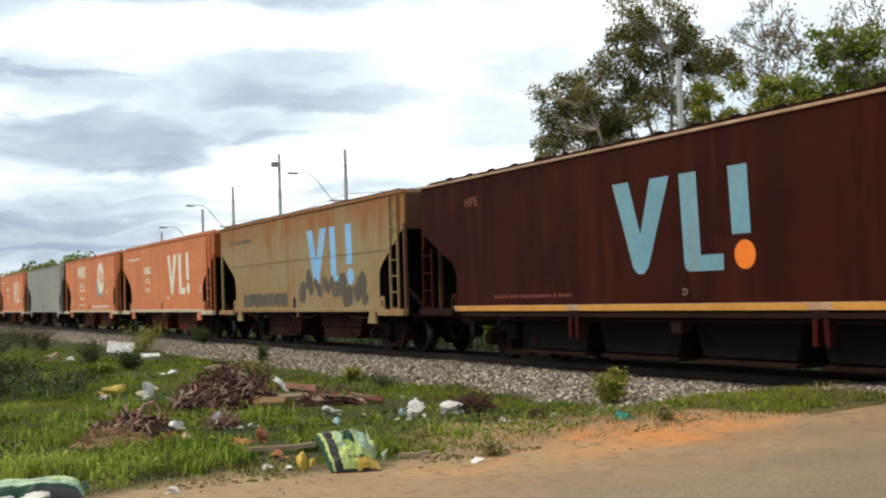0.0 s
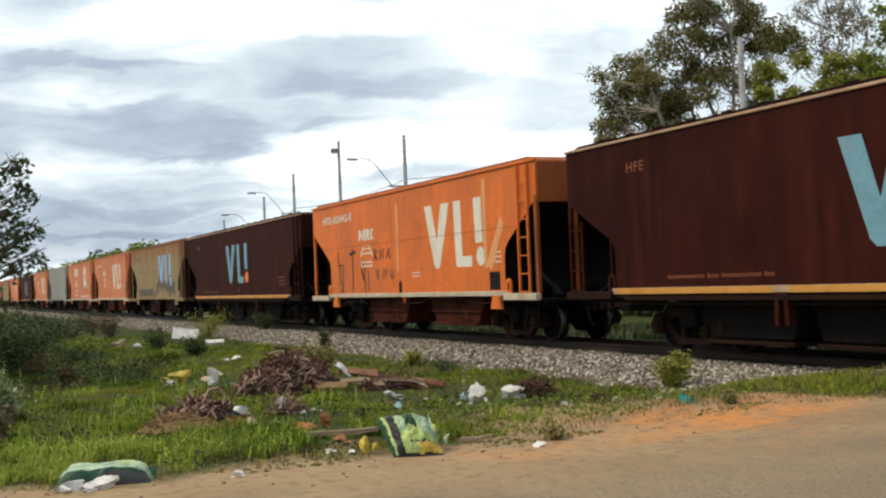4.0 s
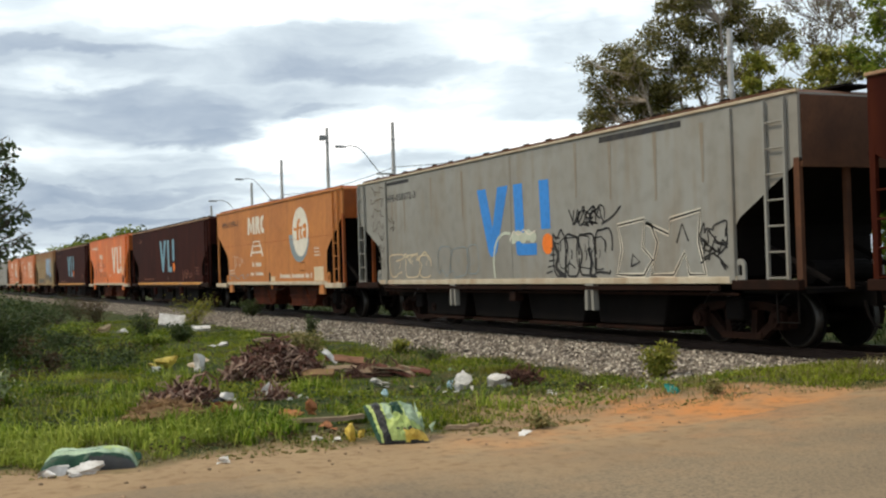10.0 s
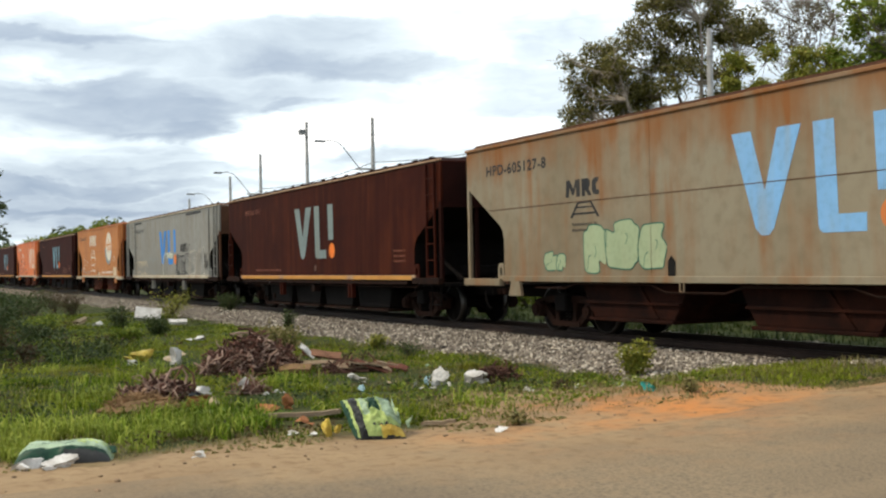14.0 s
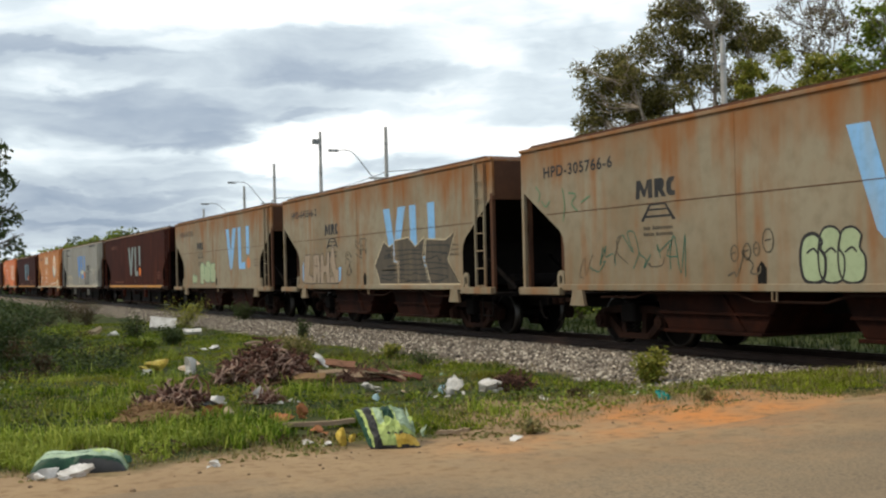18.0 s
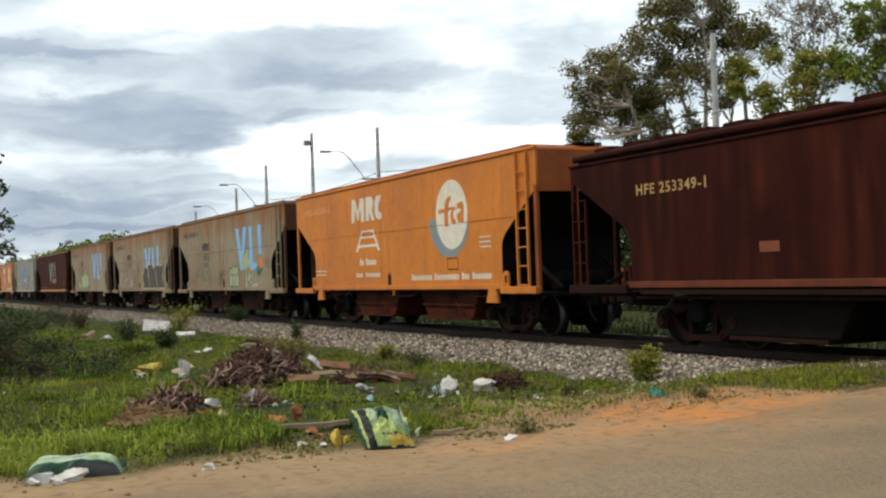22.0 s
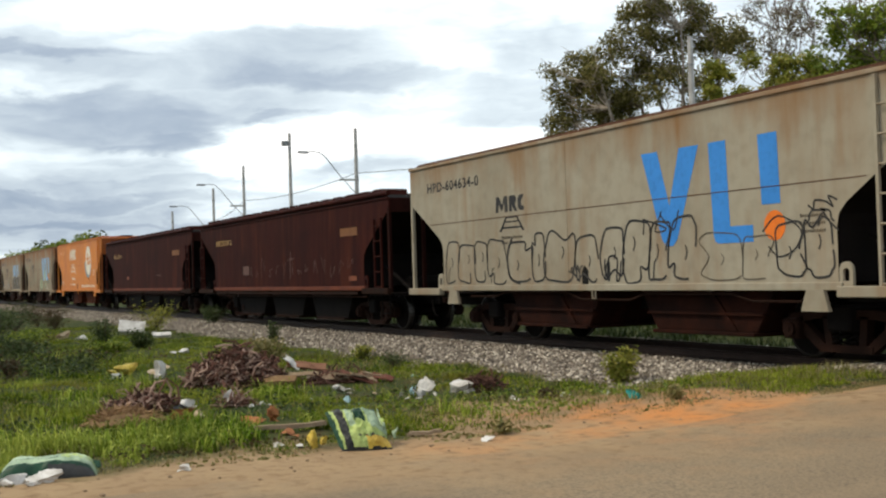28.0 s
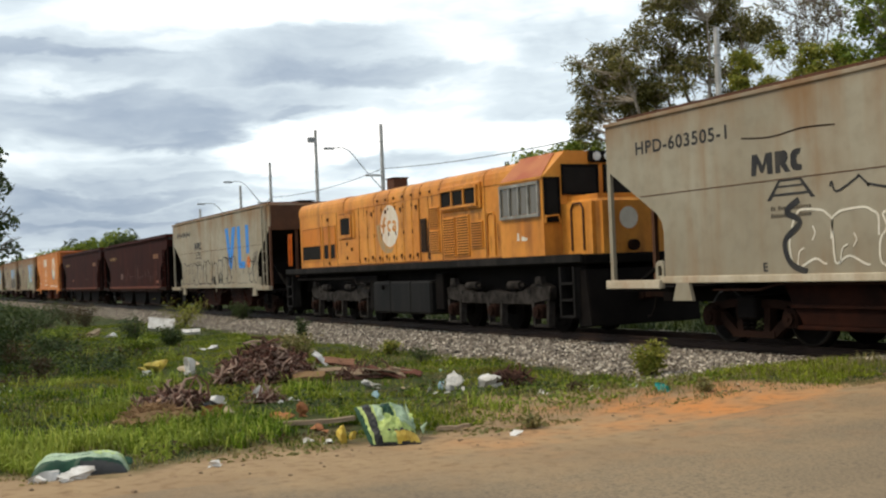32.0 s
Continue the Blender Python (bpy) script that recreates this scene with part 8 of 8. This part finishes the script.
def crumple(rnd, sx, sy, sz, rough, sub=4):
    """A creased bag: flat facets between sharp folds, with a torn, drawn-out mouth."""
    bm = bmesh.new()
    bmesh.ops.create_icosphere(bm, subdivisions=sub, radius=1.0)
    o = Vector((rnd.uniform(0, 50), rnd.uniform(0, 50), 0))
    folds = [(Vector((rnd.gauss(0, 1), rnd.gauss(0, 1), rnd.gauss(0, 0.8))).normalized(), rnd.uniform(0.05, 0.7)) for _ in range(16)]
    mouth = Vector((rnd.gauss(0, 1), rnd.gauss(0, 1), rnd.uniform(0.0, 0.6))).normalized()
    for v in bm.verts:
        p = v.co.copy()
        pull = max(p.dot(mouth) - 0.72, 0.0)
        for nrm, cut in folds:
            d = p.dot(nrm) - cut
            if d > 0:
                p -= nrm * d * 0.92
        p += mouth * pull * 0.9
        k = p * 2.4 + o
        p *= 1 + rough * 0.75 * (0.28 - abs(noise.noise(k))) + rough * 0.42 * (0.25 - abs(noise.noise(k * 2.3))) + rough * 0.16 * noise.noise(k * 5.0)
        v.co = Vector((p.x * sx, p.y * sy, p.z * sz))
    return bm


# u runs along the sack to the right, v from its foot to its upper edge
sack(-10.06, 4.22, 70, "torn fertiliser sack in green, black and yellow", 0.235, 0.27, 0.13, [PLASTIC_LIME, PLASTIC_GREEN, PLASTIC_BLACK, PLASTIC_MINT, PLASTIC_YELLOW],
     lambda u, v: 2 if v < -0.93 or (-0.62 < v < -0.55 and u > -0.2 and int(u * 14) % 3) else 4 if v < -0.62 and u > 0.1 else 0 if v < -0.5 and u > -0.45 else 1 if u < -0.86 else 0 if u < -0.76 else 2 if u < -0.48 else 0 if u < -0.40 else 1 if v > 0.88 else
     1 if -0.12 < u < 0.34 and 0.05 < v < 0.78 else 3 if u > 0.40 and v > -0.3 else 3 if -0.40 < u < -0.15 and v > -0.2 else 0, 5, 40, 0.17, 0.30)
sack(-10.33, 1.46, 76, "flat dark green fertiliser sack with a pale upper side", 0.40, 0.25, 0.15, [PLASTIC_GREEN, PLASTIC_MINT, PLASTIC_LIME, PLASTIC_BLACK],
     lambda u, v: 3 if v < -0.80 and u > 0.0 else 0 if v < -0.66 or u < -0.9 else 2 if u > 0.25 and v > -0.1 and int((u + v) * 5) % 2 else 0 if -0.25 < v < -0.05 and u < 0.2 else 1, 9, 0, 0.0, 0.0, 7.0)


def rubbish(name, x, y, label, category, sx, sy, sz, mat, seed, rough=0.6, rz=0.0, lift=0.55):
    rnd = random.Random(seed)
    t = thing(name, x, y, height(x, y), label, category)
    t.matrix_basis = pose(x, y, height(x, y) + sz * lift, 0, 0, rz)
    sx, sy, sz = sx * 1.4, sy * 1.4, sz * 1.4
    sub = 4 if max(sx, sy) > 0.1 else 2
    part("crumpled_body", crumple(rnd, sx, sy, sz, rough, sub), mat, t)
    part("loose_flap", crumple(rnd, sx * 0.6, sy * 0.5, sz * 0.35, 0.9, max(sub - 1, 2)), mat, t).location = (sx * 0.7, -sy * 0.4, -sz * 0.25)
    return t


rubbish("plastic_bag", -10.02, 1.14, "torn white plastic bag beside the green sack", "bag", 0.12, 0.17, 0.11, PLASTIC_WHITE, 21, 0.8, 20)
rubbish("plastic_bag", -9.93, 1.36, "flattened dirty plastic scrap on the earth", "bag", 0.08, 0.16, 0.045, PLASTIC_WHITE, 22, 0.8, 5)
rubbish("plastic_bag", -13.85, 7.28, "crumpled white plastic bag in the grass", "bag", 0.15, 0.18, 0.17, PLASTIC_WHITE, 23, 0.5, 70)
rubbish("plastic_bag", -13.85, 6.86, "crumpled white and blue plastic bag", "bag", 0.13, 0.15, 0.12, PLASTIC_WHITE, 24, 0.9, 40)
rubbish("plastic_bag", -14.05, 6.72, "pale blue plastic wrapper", "bag", 0.08, 0.12, 0.10, PLASTIC_BLUE, 25, 0.9, 10, 0.8)
rubbish("plastic_bag", -13.6, 6.32, "white plastic scrap in the grass", "bag", 0.08, 0.18, 0.08, PLASTIC_WHITE, 26, 0.9, 75)
rubbish("plastic_bag", -13.65, 6.62, "white plastic scrap in the grass", "bag", 0.08, 0.16, 0.06, PLASTIC_WHITE, 46, 0.9, 15)
rubbish("plastic_bag", -20.9, 4.3, "dirty yellow plastic bag in the grass", "bag", 0.24, 0.40, 0.24, PLASTIC_YELLOW, 27, 0.5)
rubbish("plastic_bag", -20.6, 4.75, "dirty yellowish plastic scrap in the grass", "bag", 0.16, 0.26, 0.12, PLASTIC_CREAM, 47, 0.8, 60)
rubbish("plastic_bag", -19.95, 4.72, "white plastic bag in the grass", "bag", 0.20, 0.30, 0.26, PLASTIC_WHITE, 28, 0.5, 20)
rubbish("plastic_bag", -20.0, 3.95, "pale plastic scrap in the grass", "bag", 0.10, 0.13, 0.10, PLASTIC_WHITE, 48, 0.8)
rubbish("plastic_sheet", -14.95, 6.0, "crumpled white plastic sheet lying flat", "plastic sheet", 0.13, 0.30, 0.09, PLASTIC_WHITE, 29, 0.9, 75)
rubbish("plastic_sheet", -13.5, 5.55, "pale blue plastic sheet lying flat", "plastic sheet", 0.10, 0.17, 0.06, PLASTIC_BLUE, 30, 0.8, 70)
rubbish("plastic_cup", -13.98, 4.16, "crushed white plastic cup", "cup", 0.07, 0.09, 0.11, PLASTIC_WHITE, 31, 0.6, 0, 1.4)
rubbish("turquoise_tub", -10.75, 7.98, "squashed turquoise plastic tub", "tub", 0.09, 0.13, 0.07, PLASTIC_TEAL, 32, 0.4)
rubbish("plastic_bag", -34.5, 5.85, "pale plastic bag deep in the grass", "bag", 0.2, 0.28, 0.17, PLASTIC_WHITE, 35, 0.5)
rubbish("plastic_bag", -35.6, 5.5, "dirty tan plastic bag deep in the grass", "bag", 0.2, 0.32, 0.14, PLASTIC_CREAM, 49, 0.6)
rubbish("plastic_bag", -25.2, 6.4, "white plastic scrap in the grass", "bag", 0.12, 0.28, 0.06, PLASTIC_WHITE, 50, 0.9, 0, 1.6)
rubbish("brick_rubble", -13.22, 3.38, "heap of broken orange brick and white plaster", "rubble", 0.09, 0.13, 0.10, BRICK, 36, 0.6)
rubbish("plaster_lump", -13.35, 3.42, "lump of white plaster on rubble", "rubble", 0.09, 0.20, 0.07, PLASTIC_WHITE, 37, 0.6, 70, 2.3)
rubbish("plaster_lump", -13.1, 3.52, "pinkish lump of plaster on rubble", "rubble", 0.08, 0.09, 0.08, PLASTIC_CREAM, 51, 0.5)
rubbish("grey_rag", -13.6, 3.45, "dark grey rag on the rubble", "rag", 0.10, 0.20, 0.10, PLASTIC_BLACK, 52, 0.8, 30)
rubbish("brick_rubble", -12.45, 4.0, "patch of broken orange brick in the grass", "rubble", 0.22, 0.28, 0.05, BRICK, 38, 0.8)
rubbish("brick_rubble", -12.5, 4.24, "patch of broken orange brick in the grass", "rubble", 0.10, 0.10, 0.09, BRICK, 39, 0.6)
rubbish("brick_rubble", -11.25, 3.95, "patch of broken orange brick in the grass", "rubble", 0.10, 0.26, 0.04, BRICK, 53, 0.8, 70)
rubbish("plastic_bag", -10.2, 4.52, "pale mint plastic sheet behind the sack", "bag", 0.12, 0.15, 0.17, PLASTIC_MINT, 54, 0.8, 70, 0.9)
rubbish("plastic_bag", -10.3, 3.88, "yellow plastic scrap beside the sack", "bag", 0.08, 0.10, 0.12, PLASTIC_YELLOW, 55, 0.8, 70, 0.8)
for i, (x, y) in enumerate(((-14.15, 4.7), (-13.8, 4.35), (-12.6, 8.2), (-12.3, 8.7), (-12.5, 7.4), (-9.65, 5.4), (-10.15, 8.55), (-10.5, 3.62), (-10.38, 3.76), (-16.5, 7.9), (-14.2, 5.3), (-13.9, 4.55), (-14.6, 6.4), (-12.9, 7.6), (-12.2, 7.9), (-16.9, 2.6), (-9.75, 2.5), (-11.8, 8.35), (-12.4, 8.95), (-13.1, 8.3))):
    rubbish("paper_scrap", x, y, "small pale scrap of litter", "litter", 0.045 + 0.012 * (i % 3), 0.085, 0.032, PLASTIC_WHITE if i % 3 else PLASTIC_MINT if i % 2 else PLASTIC_CREAM, 60 + i, 0.8, i * 40)


def brush_pile(x, y, label, seed, w, h, n, mats, thick=1.0):
    """A heap of cut dry branches, each bent and laid over the others, on a bed of leaf litter."""
    rnd = random.Random(seed)
    t = thing("branch_pile", x, y, height(x, y), label, "brushwood")
    t.rotation_euler[2] = 0.0
    for k, mat in enumerate(mats):
        bm = bmesh.new()
        for i in range(n):
            a = rnd.uniform(0, math.tau)
            r = w * rnd.random() ** 0.6 * 0.8
            lump_ = 0.75 + 0.5 * noise.noise((a * 1.3, seed, r * 2))
            c = Vector((math.cos(a) * r * 0.6, math.sin(a) * r, h * lump_ * (1 - (r / w) ** 1.6) * rnd.uniform(0.35, 1.0)))
            d = Vector((rnd.gauss(0, 0.6), rnd.gauss(0, 1), rnd.gauss(0, 0.55))).normalized() * rnd.uniform(0.07, 0.26)
            curl = Vector((rnd.gauss(0, 0.05), rnd.gauss(0, 0.05), rnd.gauss(0.02, 0.06)))
            pts = [c - d, c - d * 0.4 + curl * 0.7, c + d * 0.35 + curl, c + d]
            for q in pts:
                q.z = max(q.z, 0.02)
            add_tube(bm, pts, thick * rnd.choice((0.004, 0.006, 0.009, 0.014)), 4)
        part("brushwood", bm, mat, t)
    part("leaf_litter", lump(rnd, w * 0.36, w * 0.62, h * 0.42, 0.6), TWIG_DARK, t).location = (0, 0, h * 0.12)
    return t


brush_pile(-17.15, 5.18, "heap of cut dry reddish branches", 71, 0.84, 0.66, 520, [TWIG, TWIG_PALE, TWIG_DARK], 1.35)
brush_pile(-13.75, 3.0, "low heap of dry grey twigs on rubble", 72, 0.50, 0.29, 200, [TWIG_PALE, TWIG, TWIG_DARK], 1.1)
brush_pile(-14.0, 4.22, "small heap of dry twigs and scraps", 73, 0.22, 0.11, 45, [TWIG, TWIG_PALE])
brush_pile(-16.5, 6.55, "scattered dry sticks among broken boards", 74, 0.6, 0.16, 34, [TWIG, TWIG_DARK])
brush_pile(-13.8, 7.66, "withered brown twigs beside the bags", 75, 0.28, 0.24, 90, [TWIG, TWIG_DARK])
straw_bed = thing("straw_heap", -13.35, 2.72, height(-13.35, 2.72), "flattened tan heap of dry straw", "straw")
bed = bmesh.new()
rnd_s = random.Random(76)
for _ in range(420):
    a, r = rnd_s.uniform(0, math.tau), rnd_s.random() ** 0.6
    c = Vector((math.cos(a) * r * 0.26, math.sin(a) * r * 0.42, 0.02 + 0.16 * (1 - r * r)))
    d = Vector((rnd_s.gauss(0, 1), rnd_s.gauss(0, 1), rnd_s.gauss(0, 0.25))).normalized() * rnd_s.uniform(0.05, 0.13)
    add_tube(bed, [c - d, c + d], 0.006, 3)
part("straw", bed, STRAW_TAN, straw_bed)
part("straw_core", lump(rnd_s, 0.24, 0.40, 0.12, 0.4), STRAW_TAN, straw_bed).location = (0, 0, 0.03)
loop = thing("bent_branch", -13.6, 3.22, height(-13.6, 3.22), "bent dry branch standing out of the heap", "branch")
part("bent_stick", add_tube(bmesh.new(), [(0, -0.05, 0.05), (0, -0.16, 0.28), (0, -0.08, 0.42), (0, 0.05, 0.44), (0, 0.11, 0.33), (0, 0.05, 0.10)], 0.016, 6), TWIG_PALE, loop)
part("bent_stick", add_tube(bmesh.new(), [(0.05, 0.0, 0.05), (0.08, -0.06, 0.3), (0.06, 0.04, 0.47), (0.05, 0.17, 0.36), (0.04, 0.2, 0.12)], 0.013, 6), TWIG, loop)


def board(name, x, y, z, length, w, th, mat, label, rz, ry=0.0, category="board", rx=0.0):
    """A plank with splintered ends."""
    t = thing(name, x, y, z, label, category)
    t.matrix_basis = pose(x, y, z, rx, ry, rz)
    bm = bmesh.new()
    bmesh.ops.create_grid(bm, x_segments=8, y_segments=4, size=1.0)
    for v in bm.verts:
        u, q = v.co.x, v.co.y
        end = 0.06 * noise.noise((q * 3 + x * 7, y * 5, u)) * (abs(u) > 0.9)
        v.co = Vector((u * length / 2 + end, q * w / 2 * (1 + 0.15 * noise.noise((u * 2 + x * 3, y, 3))), th + 0.02 * noise.noise((u * 1.5, x * 5, y))))
    geo = bmesh.ops.extrude_face_region(bm, geom=bm.faces[:])
    bmesh.ops.translate(bm, vec=(0, 0, -th), verts=[v for v in geo["geom"] if isinstance(v, bmesh.types.BMVert)])
    part("plank", bm, mat, t)
    return t


board("timber_batten", -11.5, 4.06, height(-11.5, 4.06) + 0.05, 0.74, 0.07, 0.045, TIMBER, "pale weathered batten lying in the grass", 80, -2)
board("timber_batten", -10.33, 5.05, height(-10.33, 5.05) + 0.02, 0.30, 0.07, 0.035, TIMBER, "short pale batten at the road's edge", 58, -5)
rnd_b = random.Random(5)
for i in range(20):
    k = i / 19
    x, y = -16.9 + 0.75 * k + rnd_b.uniform(-0.22, 0.22), 6.15 + 0.95 * k + rnd_b.uniform(-0.2, 0.2)
    board("broken_board", x, y, height(x, y) + 0.02 + (0.30 - 0.22 * k) * rnd_b.random(), rnd_b.uniform(0.22, 0.62), rnd_b.uniform(0.07, 0.17), 0.022,
          (BROWN_BOARD, TIMBER, TIMBER, RED_BOARD)[i % 4], "broken brown board thrown on a heap", rnd_b.gauss(62, 16), rnd_b.uniform(-4, 20), "board", rnd_b.uniform(-15, 40))
board("cardboard_sheet", -16.6, 5.72, height(-16.6, 5.72) + 0.02, 0.50, 0.20, 0.10, CARD, "flattened brown cardboard box", 66, 0, "cardboard", 20)
board("white_sheet", -16.9, 6.02, height(-16.9, 6.02) + 0.30, 0.30, 0.12, 0.015, PLASTIC_WHITE, "white plastic strip on the branch heap", 66, 42, "plastic sheet", 30)

board("foam_slab", -36.6, 7.75, height(-36.6, 7.75) + 0.22, 0.78, 0.42, 0.12, PLASTIC_WHITE, "white foam slab thrown into the grass", 77, 6, "foam slab", 50)
board("foam_slab", -33.2, 7.9, height(-33.2, 7.9) + 0.10, 0.50, 0.20, 0.08, PLASTIC_WHITE, "white foam slab thrown into the grass", 77, 0, "foam slab", 25)
shrub("young_shrub", -13.0, 9.40, "small yellow-green shrub in the ballast", 91, 0.42, 0.54, OLIVE, 1500, 0.06)
shrub("young_shrub", -26.3, 8.9, "small dull green weed by the ballast", 92, 0.35, 0.58, DULL, 420, 0.08)
for i, (x, y, w, h, lf) in enumerate(((-42.3, 6.3, 1.0, 1.0, WINE), (-29.6, 5.6, 0.8, 0.75, DULL), (-37.8, 8.7, 1.3, 1.0, OLIVE), (-28.7, 6.3, 0.7, 0.55, DULL), (-40.9, 4.4, 1.2, 1.0, DULL), (-27.0, 3.2, 0.8, 0.5, DULL), (-31.5, 4.0, 0.9, 0.6, LEAFY),
                                       (-35.0, 3.0, 1.2, 0.8, DULL), (-29.0, 2.0, 1.1, 0.8, LEAFY), (-24.0, 1.9, 1.0, 0.55, WINE), (-44.0, 5.2, 1.4, 1.1, DULL), (-20.5, 8.7, 0.4, 0.3, OLIVE), (-18.2, 8.4, 0.45, 0.32, DULL), (-9.95, 5.75, 0.26, 0.16, STRAW), (-48.0, 6.5, 1.5, 1.0, WINE), (-21.8, 2.5, 0.5, 0.42, WINE), (-26.0, 5.0, 0.7, 0.4, LEAFY), (-20.8, 7.0, 0.8, 0.6, STRAW), (-38.8, 11.0, 0.8, 0.7, DULL), (-12.2, 7.75, 0.25, 0.14, WINE), (-10.2, 8.15, 0.22, 0.16, STRAW))):
    shrub("weed", x, y, "knee-high weed with small leaves in the grass", 100 + i, w * 1.1, h * 0.95, lf, 1300 if w > 0.6 else 420, 0.07 if x < -20 else 0.045, "weed", group="weeds on the verge")
shrub("pale_bush", -15.6, 0.95, "soft silvery green bush at the verge", 130, 0.62, 0.72, SILVER, 1900, 0.07, "bush")
for i, (x, y, w, h) in enumerate(((-23.0, 1.6, 1.0, 1.1), (-25.0, 2.0, 1.2, 1.2), (-27.0, 1.4, 1.3, 1.5), (-20.5, 0.8, 1.0, 0.9), (-30.0, 2.2, 1.5, 1.3), (-36.0, 3.2, 1.6, 1.2))):
    shrub("dark_bush", x, y, "dense dark green bush under the tree", 140 + i, w, h, DULL, 2200, 0.09, "bush", group="bushes under the tree")
for i, (x, y, w, h) in enumerate(((-12.3, 0.62, 0.35, 0.35), (-13.3, 0.75, 0.4, 0.45))):
    shrub("russet_weed", x, y, "withered russet weed at the verge's edge", 150 + i, w, h, WINE, 700, 0.05, "weed")

# ---- motion ----
def motions():
    """The train rolls to the left; its wheels turn with it."""
    stops = [i * 0.5 for i in range(65)]
    for car, x0 in CARS:
        walk(car, [(t, pose(x0 - gone(t), TRACK, RAIL)) for t in stops])
    ticks = [i / 15 for i in range(481)]
    turns = [(t, pose(0, 0, 0, 0, -math.degrees((gone(t) - GONE[0]) / WHEEL), 0)) for t in ticks]
    for w in WHEELS:
        walk(w, turns)


motions()
